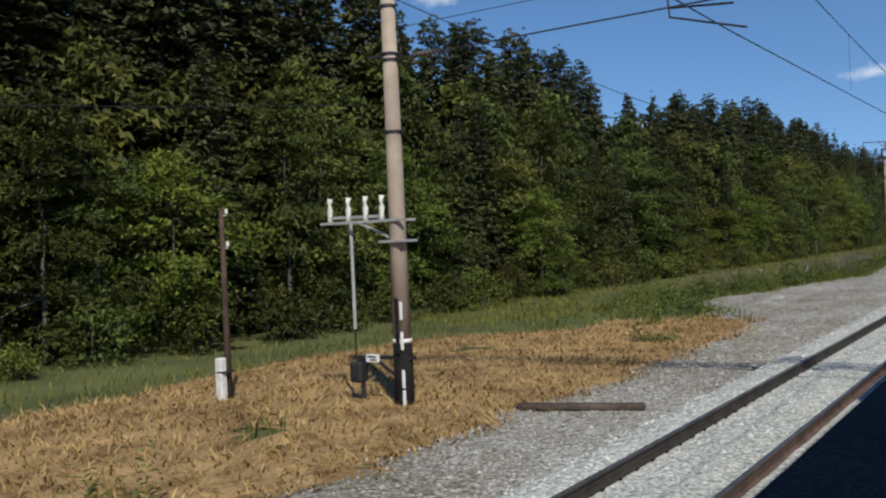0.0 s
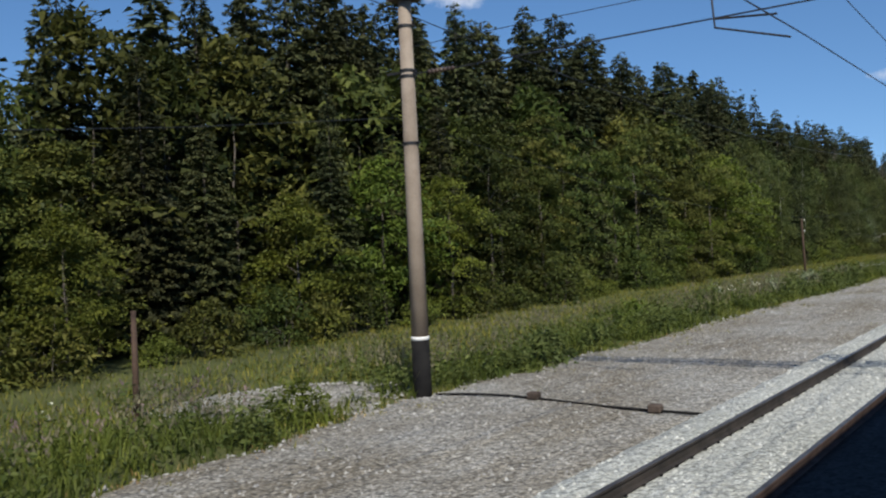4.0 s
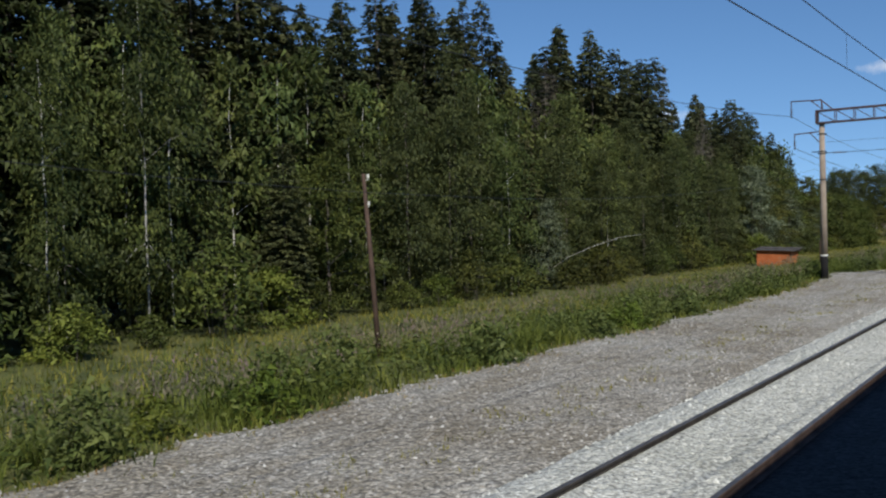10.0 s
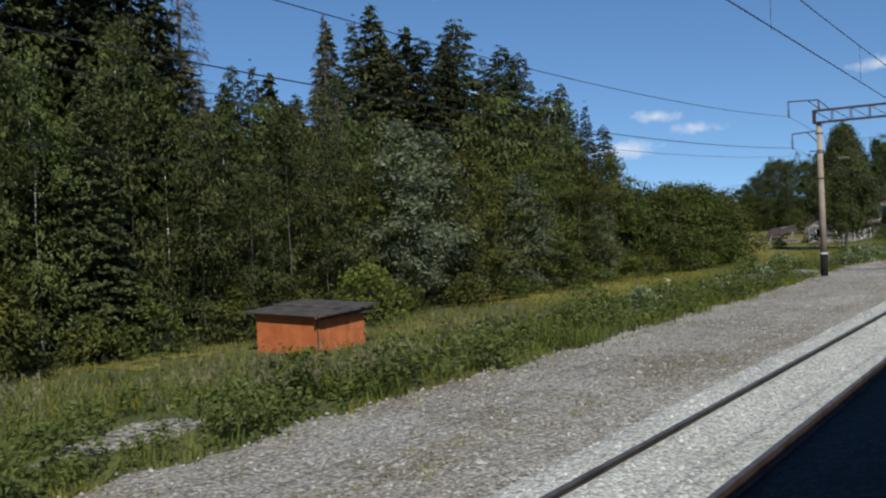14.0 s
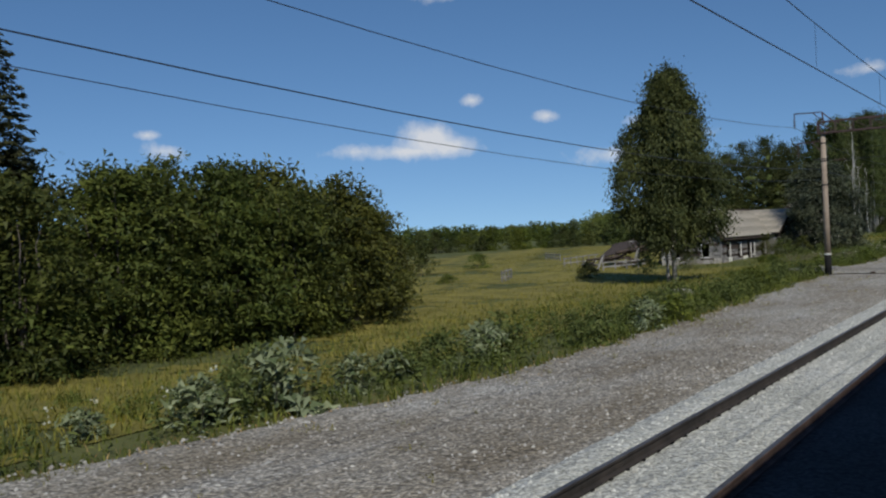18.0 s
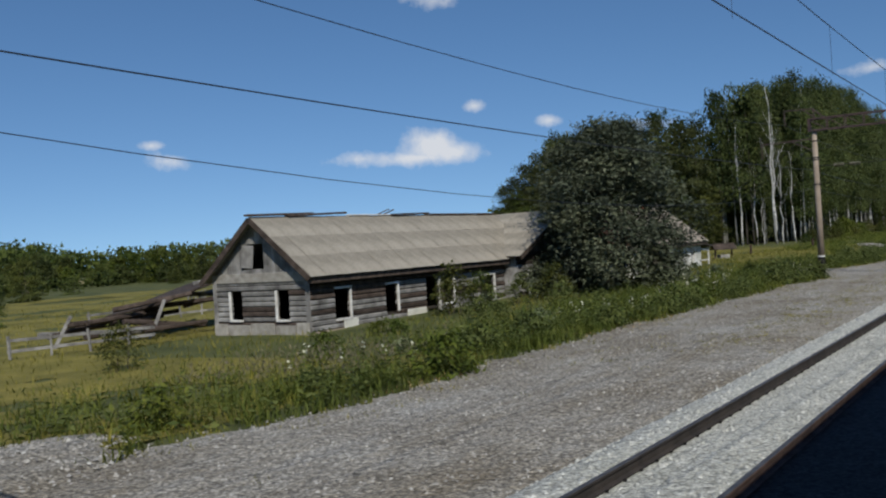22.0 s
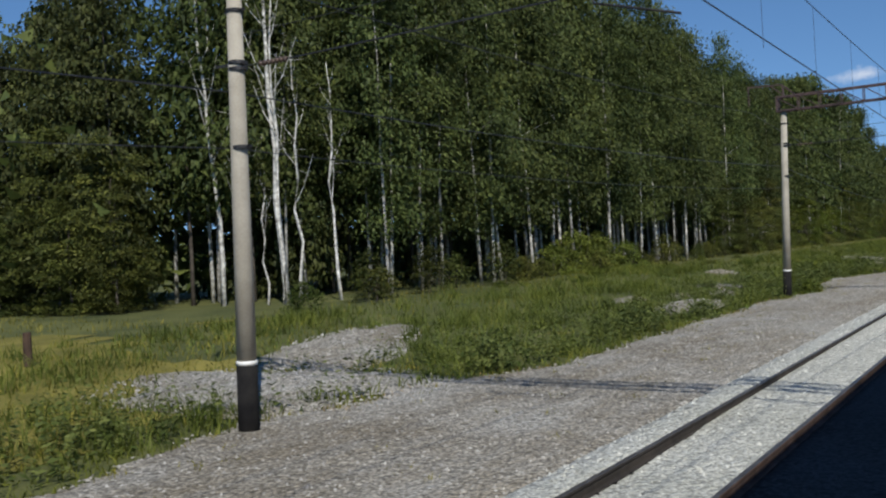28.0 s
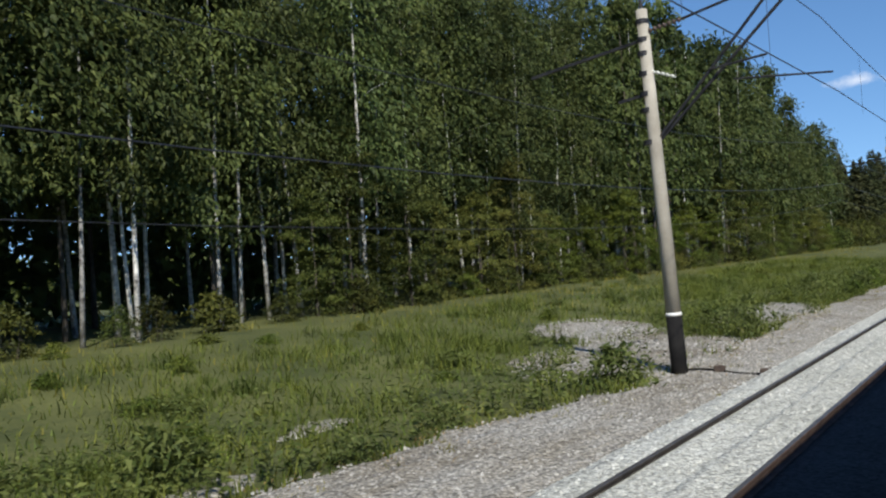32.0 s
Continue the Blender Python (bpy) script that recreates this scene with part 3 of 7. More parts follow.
def off_pads(p):
    """Those points of the growth that do not stand on a pad; a few break through."""
    ok = np.ones(len(p), bool)
    for x, y, lx, ly, h, turn in PADS:
        c, t = math.cos(turn), math.sin(turn)
        dx, dy = p[:, 0] - x, p[:, 1] - y
        u, w = (dx * c + dy * t) / lx, (-dx * t + dy * c) / ly
        ok &= u * u + w * w + 0.6 * fnoise(p[:, 0] * 2.1, p[:, 1] * 1.7, 3.0) > 0.55
    return p[ok]


def gravel_edge(y):
    """Where the gravel ends and the growth begins."""
    y = np.asarray(y, float)
    return np.interp(y, EDGE_Y, EDGE_X) + 0.32 * fnoise(y * 0.9, y * 0.17, 3.0) + 0.28 * fnoise(y * 3.1, y * 0.7, 1.0)


def ground_z(x, y):
    x, y = np.asarray(x, float), np.asarray(y, float)
    foot = np.interp(y, FOOT_Y, FOOT_Z)
    z = -0.30 + (foot + 0.30) * smooth_step(0, 1, (-12.0 - x) / 14.0)
    z = z + np.where(x < -13, 0.08 * fnoise(x * 0.35, y * 0.3, 5.0), 0)
    z = z - 0.010 * np.clip(-60 - x, 0, 400) * np.where((y > 250) & (y < 900), 0.5, 0.2)
    return np.where(x > -6.0, -0.34, z)


def bare_z(x, y):
    """The soil, which dips under the gravel."""
    return ground_z(x, y) - 0.10 * smooth_step(-0.2, 0.8, x - gravel_edge(y))


def sheet(xs, ys, zfun):
    X, Y = np.meshgrid(xs, ys)
    v = np.stack([X, Y, zfun(X, Y)], -1).reshape(-1, 3)
    n = len(xs)
    i = (np.arange(len(ys) - 1)[:, None] * n + np.arange(n - 1)).ravel()
    return v, np.stack([i, i + 1, i + n + 1, i + n], -1)


def far_steps(a, b, first, grow):
    out, s = [a], first
    while abs(out[-1] - a) < abs(b - a):
        out.append(out[-1] + math.copysign(s, b - a))
        s *= grow
    return out[1:]


def build_ground():
    xs = sorted(far_steps(-40, -2500, 3, 1.25)) + list(np.arange(-40, -14, 1.0)) + list(np.arange(-14, -5.9, 0.5)) + [-5.9, 0, 6] + far_steps(6, 2500, 4, 1.4)
    ys = sorted(far_steps(-40, -2000, 4, 1.4)) + list(np.arange(-40, 700, 2.0)) + far_steps(698, 3000, 5, 1.3)
    ob = part("ground", np_mesh("ground", *sheet(np.array(xs), np.array(ys), bare_z)), M["soil"])
    tagged(ob, "uneven green meadow ground sloping down from the railway", "ground", kind="structure")
    # gravel shoulder beside the track with a ragged outer edge
    ys = np.arange(-40, 760, 0.4)
    cols = np.linspace(0, 1, 15)
    e = gravel_edge(ys)[:, None]
    X = -5.6 + (e + 5.6) * cols[None, :]
    Y = np.repeat(ys[:, None], len(cols), 1)
    Z = ground_z(X, Y) + 0.035 + 0.02 * fnoise(X * 1.7, Y * 1.3, 2.0) + 0.012 * fnoise(X * 5.7, Y * 4.3, 1.0)
    Z[:, 0] = -0.33
    Z[:, -1] -= 0.06
    v = np.stack([X, Y, Z], -1).reshape(-1, 3)
    n = len(cols)
    i = (np.arange(len(ys) - 1)[:, None] * n + np.arange(n - 1)).ravel()
    ob = part("gravel_shoulder", np_mesh("gravel_shoulder", v, np.stack([i + 1, i, i + n, i + n + 1], -1)), M["gravel"])
    ob.data.polygons.foreach_set("use_smooth", [True] * len(ob.data.polygons))
    tagged(ob, "old brownish grey gravel shoulder beside the railway track", "gravel", kind="structure")


def berm(x, y, lx, ly, h, turn):
    """A low heap of crushed stone thrown up round a mast."""
    nr, na = 7, 22
    v, f = [(x, y, 0)], []
    for r in range(1, nr + 1):
        for a in range(na):
            t = 2 * math.pi * a / na
            k = r / nr * (1 + 0.16 * math.sin(3 * t + y) + 0.1 * math.sin(5 * t + 2 * y))
            px, py = k * lx * math.cos(t), k * ly * math.sin(t)
            v.append((x + px * math.cos(turn) - py * math.sin(turn), y + px * math.sin(turn) + py * math.cos(turn), 0))
    for a in range(na):
        b = (a + 1) % na
        f.append((0, 1 + a, 1 + b))
        for r in range(nr - 1):
            f.append((1 + r * na + a, 1 + (r + 1) * na + a, 1 + (r + 1) * na + b, 1 + r * na + b))
    out = []
    for i, (px, py, _) in enumerate(v):
        r = 0 if i == 0 else ((i - 1) // na + 1) / nr
        z = float(ground_z(px, py)) + h * (1 - r * r) * (1 + 0.3 * float(fnoise(px * 2, py * 2, 1)) + 0.2 * float(fnoise(px * 5, py * 4, 2))) - 0.06 * r ** 6
        out.append((px, py, z))
    ob = part("gravel_berm", G().add(out, f), M["gravel"], smooth=True)
    tagged(ob, "low grey heap of crushed stone among the weeds", "gravel heap", "gravel heaps beside the masts")


RAIL = [(-0.075, -0.18), (-0.075, -0.168), (-0.012, -0.150), (-0.009, -0.05), (-0.036, -0.038), (-0.0375, -0.008), (-0.030, -0.001), (-0.02, 0.0)]


def heaped(x, y):
    """How much higher the stones lie against the outer rail, which stands free only beside the houses."""
    full = smooth_step(84, 106, y) - smooth_step(262, 284, y) * (1 - smooth_step(436, 462, y))
    return full * np.interp(x, [-4.9, -4.86, -4.80, -4.66, -4.4, -4.1], [0.0, 0.085, 0.12, 0.09, 0.035, 0.0])


def build_track():
    # darkened bed: shade put into its colour, up to the shadow's edge
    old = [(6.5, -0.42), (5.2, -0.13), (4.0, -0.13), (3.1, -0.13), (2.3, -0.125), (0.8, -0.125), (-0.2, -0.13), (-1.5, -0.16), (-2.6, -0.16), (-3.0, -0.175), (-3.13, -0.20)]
    fresh = [(-3.09, -0.18), (-3.14, -0.17), (-3.22, -0.175), (-3.34, -0.185), (-3.5, -0.185), (-3.8, -0.165), (-4.1, -0.155), (-4.4, -0.17), (-4.66, -0.19), (-4.80, -0.20), (-4.865, -0.18), (-4.915, -0.055), (-5.05, -0.035), (-5.3, -0.04), (-5.52, -0.06), (-5.72, -0.15), (-5.88, -0.26), (-6.1, -0.36)]
    ys = np.arange(-40, 760, 0.5)
    for sec, nm, label in ((fresh, "ballast", "bed of fresh pale grey crushed stone under the outer track"), (old, "shadeballast", "ballast between the tracks and under the train, near-black for the train's shade")):
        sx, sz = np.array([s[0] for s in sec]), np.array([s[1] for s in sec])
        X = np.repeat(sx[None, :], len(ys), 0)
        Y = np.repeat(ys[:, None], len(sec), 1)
        # the rim of the darkened bed shifts with the shadow's edge
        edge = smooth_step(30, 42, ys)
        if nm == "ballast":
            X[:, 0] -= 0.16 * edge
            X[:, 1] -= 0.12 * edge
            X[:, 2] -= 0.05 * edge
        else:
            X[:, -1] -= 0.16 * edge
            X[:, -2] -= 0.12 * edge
        if nm == "ballast":
            X[:, -4:] += 0.05 * fnoise(Y[:, -4:] * 1.9, Y[:, -4:] * 0.6, 4.0)
        rough = np.where(np.abs(sx - RAIL_FAR) < 0.05, 0.2, 1.0)[None, :]
        Z = sz[None, :] + heaped(X, Y) + rough * (0.012 * fnoise(X * 4.0, Y * 3.3, 6.0) + 0.010 * fnoise(X * 9.0, Y * 2.3, 1.0))
        n = len(sec)
        i = (np.arange(len(ys) - 1)[:, None] * n + np.arange(n - 1)).ravel()
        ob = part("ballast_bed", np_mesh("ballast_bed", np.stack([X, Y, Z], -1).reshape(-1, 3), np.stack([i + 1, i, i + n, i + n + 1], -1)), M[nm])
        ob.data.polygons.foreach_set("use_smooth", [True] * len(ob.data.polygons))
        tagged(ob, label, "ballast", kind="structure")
    sec = RAIL + [(-x, z) for x, z in RAIL[::-1]]
    for x in (RAIL_NEAR, RAIL_FAR, 0.75, 2.34):
        g = G().profile([(x + a, b) for a, b in sec], -40, 760)
        ob = part("rail", g, M["rust" if x == RAIL_NEAR else "rail_side"])
        ob.data.materials.append(M["rail_top"])
        for p in ob.data.polygons:
            if p.center.z > -0.006:
                p.material_index = 1
        tagged(ob, "long rust-brown steel rail with a worn head", "rail", "rails of the two tracks")
    # fastenings at the rail feet, past counting
    g = G()
    for k in range(1100):
        x, y = RAIL_FAR, -6 + 0.545 * k
        g.box((x + 0.088, y, -0.176), (0.045, 0.055, 0.022), ch=0.006)
    tagged(part("rail_fastenings", g, M["tar"]), "dark steel fastenings at the feet of the rails", "rail fastening", kind="stuff")


build_ground()
build_track()
for pad in PADS:
    berm(*pad)
for heap in ((-17.1, 473.5, 0.8, 2.2, 0.12), (-16.2, 477.5, 0.7, 1.6, 0.12), (-14.8, 480.3, 0.8, 1.8, 0.12), (-16.2, 326.3, 0.9, 2.4, 0.35), (-14.3, 408, 0.7, 1.6, 0.2), (-10.6, 36.5, 1.3, 3.5, 0.2), (-11.6, 44.0, 0.9, 3.0, 0.2), (-13.4, 233.0, 0.8, 2.4, 0.15), (-12.3, 488, 0.6, 1.4, 0.08), (-11.5, 493.5, 0.5, 1.8, 0.08), (-13.4, 497, 0.5, 1.2, 0.08), (-10.8, 503, 0.6, 2.0, 0.08), (-12.6, 508, 0.5, 1.4, 0.08), (-11.2, 523, 2.0, 6.0, 0.1), (-11.4, 536, 0.9, 3.0, 0.1), (-10.8, 546, 0.8, 3.5, 0.1)):
    berm(*heap, 0.1)

# ---------------------------------------------------------------- overhead line


def insulator_string(root, top, n=4, r=0.09, step=0.13):
    """A hanging string: the rod and its porcelain discs."""
    x, y, z = top
    rod = part("insulator", G().tube([(x, y, z), (x, y, z - step * (n + 1))], [0.015, 0.015], 6), M["glassins"], root)
    for i in range(n):
        zz = z - step * (i + 0.8)
        part("disc", G().tube([(x, y, zz), (x, y, zz - 0.02), (x, y, zz - 0.07)], [0.03, r, 0.035], 10), M["glassins"], rod, smooth=True)


def lying_insulator(root, a, b, n=6, r=0.075, material="glassins", label=""):
    """A drawn-out string in a rope: the rod and its ribs."""
    a, b = Vector(a), Vector(b)
    rod = part("insulator", G().tube([a, b], [0.02, 0.02], 6), M[material], root, label)
    for i in range(n):
        part("rib", G().tube([a.lerp(b, (i + 0.2) / n), a.lerp(b, (i + 0.7) / n)], [r, r * 0.45], 10), M[material], rod, smooth=True)


def concrete_mast(root, top, band, rt=0.138, rb=0.195, black=True, skin="concrete", lean=0.0):
    """Tapered hollow-cast mast with a tarred foot, a white ring and steel collars; lean: how far its foot stands off its head."""
    r = lambda z: rb + (rt - rb) * (z / top)
    at = lambda z: (-lean * (1 - z / top), 0, z)
    part("shaft", G().tube([at(z) for z in (band if black else -0.4, top * 0.5, top)], [r(band), r(top * 0.5), r(top)], 20), M[skin], root, smooth=True)
    if black:
        part("tarred_foot", G().tube([at(-0.5), at(band - 0.001)], [r(0) + 0.008, r(band) + 0.008], 20), M["tar"], root, "black tarred mast foot", smooth=True)
        part("white_ring", G().tube([at(band - 0.05), at(band + 0.03)], [r(band) + 0.012, r(band) + 0.012], 20), M["whitepaint"], root, "white painted ring", smooth=True)
    return r


def portal(px, py, lower=0, blocks=0, top=8.2, second=True, lean=0.0):
    z0 = float(ground_z(px, py)) + 0.0
    root = thing("overhead_line_portal", "tall round concrete mast carrying a brown lattice beam over the tracks", "overhead line mast", "overhead line portals", pose(px, py, z0))
    h = top - z0
    r = concrete_mast(root, h, 1.30, skin="paleconcrete" if py > 420 else "concrete", lean=lean)
    for z in (h - 0.55, h - 1.5, h - 1.62, h - 3.05):
        part("collar", G().tube([(0, 0, z - 0.03), (0, 0, z + 0.03)], [r(z) + 0.02] * 2, 14).bar((-0.55 if z == h - 1.5 else -0.24, 0, z), (0.24, 0, z - (0.03 if z == h - 1.5 else 0)), 0.05, 0.05), M["darksteel"], root, "dark steel clamp")
    # lattice beam
    x1 = 7.2 - px
    hb, wb, xs = 0.72, 0.45, -0.25
    for zz, nm in ((h + 0.06, "lower_chord"), (h + hb, "upper_chord")):
        for y in (-wb / 2, wb / 2):
            part(nm, G().bar((xs, y, zz), (x1, y, zz), 0.075, 0.075, 0.01), M["steel"], root)
    k = int((x1 - xs) / 0.95)
    for y in (-wb / 2, wb / 2):
        for i in range(k):
            a, b = xs + (x1 - xs) * i / k, xs + (x1 - xs) * (i + 1) / k
            part("lattice_bar", G().bar((a, y, h + hb), (b, y, h + 0.06), 0.045, 0.03).bar((b, y, h + 0.06), (b, y, h + hb), 0.04, 0.03), M["steel"], root)
    for i in range(k + 1):
        a = xs + (x1 - xs) * i / k
        for zz in (h + 0.06, h + hb):
            part("cross_tie", G().bar((a, -wb / 2, zz), (a, wb / 2, zz), 0.035, 0.035), M["steel"], root)
    part("head_plate", G().box((0, 0, h + 0.02), (0.55, 0.5, 0.05), ch=0.01).bar((-0.24, -wb / 2, h), (-0.24, -wb / 2, h + hb), 0.09, 0.06).bar((-0.24, wb / 2, h), (-0.24, wb / 2, h + hb), 0.09, 0.06), M["steel"], root)
    # bracket for the feeder wire
    part("upper_bracket", G().bar((0.05, 0, h + hb), (0.0, 0, h + 1.32), 0.07, 0.07).bar((0.0, 0, h + 1.32), (-1.62, 0, h + 1.38), 0.075, 0.06).bar((0, 0, h + 1.3), (0.62, 0, h + hb), 0.06, 0.06).bar((-0.55, 0, h + 1.33), (0, 0, h + 0.85), 0.05, 0.05).bar((-1.6, 0, h + 1.38), (-1.6, 0, h + 1.05), 0.05, 0.05), M["steel"], root)
    insulator_string(root, (-1.6, 0, h + 1.08))
    if lower:
        part("lower_bracket", G().bar((0, 0, h - 0.4), (-lower, 0, h - 0.46), 0.07, 0.06).bar((-lower * 0.45, 0, h - 0.42), (0, 0, h - 1.15), 0.05, 0.05).bar((-lower, 0, h - 0.44), (-lower, 0, h - 0.72), 0.05, 0.05), M["steel"], root)
        insulator_string(root, (-lower, 0, h - 0.7))
    # registration: insulated cross rope, suspension and steady arms over each track
    part("upper_rope", G().tube([(0.15, 0, h - 1.0), (x1, 0, h - 1.0)], [0.008, 0.008], 5), M["wire"], root)
    zr = h - 2.0 if blocks else h - 1.58
    part("cross_rope", G().tube([(0.15, 0, zr), (1.2, 0, zr - 0.03), (x1, 0, zr + 0.05)], [0.016, 0.016, 0.016], 5), M["wire"], root)
    for k in range(max(blocks, 1)):
        a = 0.95 + 0.85 * k if blocks else 0.55
        lying_insulator(root, (a, 0, zr - 0.02), (a + (0.58 if blocks else 0.7), 0, zr - 0.03), 7, 0.125 if blocks else 0.06, "paleblock" if blocks else "glassins", "ribbed grey-yellow insulator block" if blocks else "")
    for tx in (TRACK, 1.55):
        dx = tx - px
        insulator_string(root, (dx, 0, h + 0.05), 3, 0.08)
        part("steady_arm", G().tube([(dx - 1.3, 0, h - 1.05), (dx - 1.25, 0, h - 1.75), (dx, 0, h - 2.12)], [0.02] * 3, 6).tube([(dx - 1.25, 0, h - 1.6), (dx - 0.2, 0, h - 1.7)], [0.02] * 2, 6), M["darksteel"], root)
    if second:
        g = G().tube([(x1 - 0.1, 0, -0.5), (x1 - 0.1, 0, h)], [0.22, 0.15], 16)
        part("far_shaft", g, M["concrete"], root, smooth=True)
    return root


for i, (px, py) in enumerate(POLES[:9]):
    portal(px, py, {3: 1.45, 4: 1.45, 5: 1.45, 6: 3.0}.get(i, 0), {4: 1, 6: 2}.get(i, 0), top={2: 8.4, 7: 8.0, 8: 8.55}.get(i, 8.2), lean={7: 0.2, 8: 0.26}.get(i, 0.0))


def wire(pts, r, label, group, n=5):
    ob = part("overhead_wire", G().tube(pts, [r] * len(pts), n, False), M["wire"])
    tagged(ob, label, "wire", group)


def spans(dx, z_at, sag, r, label, group, first=0, last=9, low=None):
    """A wire hung from mast to mast."""
    pts = []
    ps = ([] if first else [(POLES[0][0], POLES[0][1] - 62)]) + POLES[first:last] + ([] if last < 9 else [(POLES[-1][0] - 2.5, POLES[-1][1] + 40), (POLES[-1][0] - 2.5, POLES[-1][1] + 100), (POLES[-1][0] - 2.5, POLES[-1][1] + 160)])
    ends = []
    for _, y in ps:
        e = (dx, z_at, sag)
        for y0, *other in low or ():
            e = other if y > y0 else e
        ends.append(e)
    for (xa, ya), (xb, yb), (da, za, sg), (db, zb, _) in zip(ps, ps[1:], ends, ends[1:]):
        s = sg * ((yb - ya) / 62) ** 2
        for k in range(12):
            t = k / 12
            pts.append((xa + (xb - xa) * t + da + (db - da) * t, ya + (yb - ya) * t, za + (zb - za) * t - 4 * s * t * (1 - t)))
    wire(pts, r, label, group)


for a, b in (((-12.2, 397.4, 8.2), (-25.05, 404.2, 1.75)), ((-12.2, 397.4, 7.3), (-25.05, 404.9, 1.65))):
    a, b = Vector(a), Vector(b)
    wire([a.lerp(b, k / 10) - Vector((0, 0, 0.25 * 4 * (k / 10) * (1 - k / 10))) for k in range(11)], 0.012, "service wire from the mast to the white house", "service wires")
spans(-1.6, 8.75, 1.0, 0.013, "dark feeder wire sagging between the masts", "wires along the masts")
spans(-1.45, 6.97, 0.85, 0.015, "dark feeder wire sagging between the masts", "wires along the masts", 3, low=[(330, -0.5, 6.15, 0.3), (390, -0.24, 6.0, 0.8)])
spans(-1.30, 6.5, 0.95, 0.009, "thin dark wire sagging between the masts", "wires along the masts", 3, low=[(330, -0.35, 5.5, 1.6), (390, -0.24, 4.95, 0.9)])
spans(-0.42, 5.75, 1.8, 0.006, "dark cable sagging between the masts", "wires along the masts", 0, 5)
for tx in (TRACK, 1.55):
    ys = [POLES[0][1] - 62] + [p[1] for p in POLES] + [555, 615, 675, 735]
    mess, droppers, cont = [], [], []
    for ya, yb in zip(ys, ys[1:]):
        s = 0.85 * ((yb - ya) / 62) ** 2
        for k in range(14):
            t = k / 14
            mess.append((tx, ya + (yb - ya) * t, 7.75 - 4 * s * t * (1 - t)))
        for k in range(1, 8):
            t = k / 8
            droppers.append((ya + (yb - ya) * t, 7.75 - 4 * s * t * (1 - t)))
    wire(mess, 0.011, "dark messenger wire above the track", "wires above the tracks")
    wire([(tx + 0.25 * (-1) ** i, y, 6.05) for i, y in enumerate(ys)], 0.012, "contact wire above the track", "wires above the tracks")
    g = G()
    for y, z in droppers:
        g.tube([(tx, y, z), (tx, y, 6.05)], [0.004, 0.004], 4, False)
    tagged(part("dropper_wires", g, M["wire"]), "thin droppers between messenger and contact wire", "wire", kind="stuff")


def anchor_mast(px, py):
    z0 = float(ground_z(px, py))
    root = thing("anchor_mast", "concrete mast with dark cantilevers, bracket arms and stay struts", "overhead line mast", at=pose(px, py, z0))
    h = 8.75 - z0
    r = concrete_mast(root, h, 1.5, skin="paleconcrete", lean=-0.32)
    part("top_spike", G().tube([(0, 0, h), (-0.03, 0, h + 0.75)], [0.05, 0.035], 8), M["darksteel"], root)
    part("feeder_arm", G().bar((0, 0, h - 0.75), (-3.25, 0.2, h - 1.15), 0.08, 0.07), M["darksteel"], root)
    part("short_arm", G().bar((0, 0, h - 2.1), (-0.75, 0, h - 2.2), 0.07, 0.06), M["darksteel"], root)
    lying_insulator(root, (0.15, 0, h - 0.55), (1.0, 0, h - 0.42), 7)
    part("cantilever", G().tube([(1.0, 0, h - 0.42), (4.2, 0, h + 0.25)], [0.035, 0.035], 8), M["darksteel"], root)
    part("cantilever_strut", G().tube([(0.15, 0, h - 3.3), (3.4, 0.1, h + 0.2)], [0.04, 0.04], 8), M["darksteel"], root)
    part("cantilever_strut", G().tube([(0.15, 0.05, h - 3.35), (3.9, 0.4, h + 0.25)], [0.04, 0.04], 8), M["darksteel"], root)
    part("steady_arm", G().tube([(1.6, 0, h - 1.75), (2.9, 0.1, h - 1.6)], [0.03, 0.03], 6), M["darksteel"], root)
    part("steady_arm", G().tube([(2.1, 0.1, h - 2.05), (4.3, 0.1, h - 2.25)], [0.025, 0.025], 6), M["darksteel"], root)
    lying_insulator(root, (0.15, 0, h - 1.55), (0.85, -0.3, h - 1.85), 5, 0.05, "paleins", "pale porcelain insulator")
    for z in (h - 0.3, h - 0.75, h - 1.1, h - 1.6, h - 2.1, h - 2.5, h - 3.3):
        part("clamp", G().tube([(0, 0, z - 0.06), (0, 0, z + 0.06)], [r(z) + 0.022] * 2, 14), M["darksteel"], root, "dark steel clamp")


anchor_mast(*POLES[9])
anchor_mast(-9.5, 566.0)

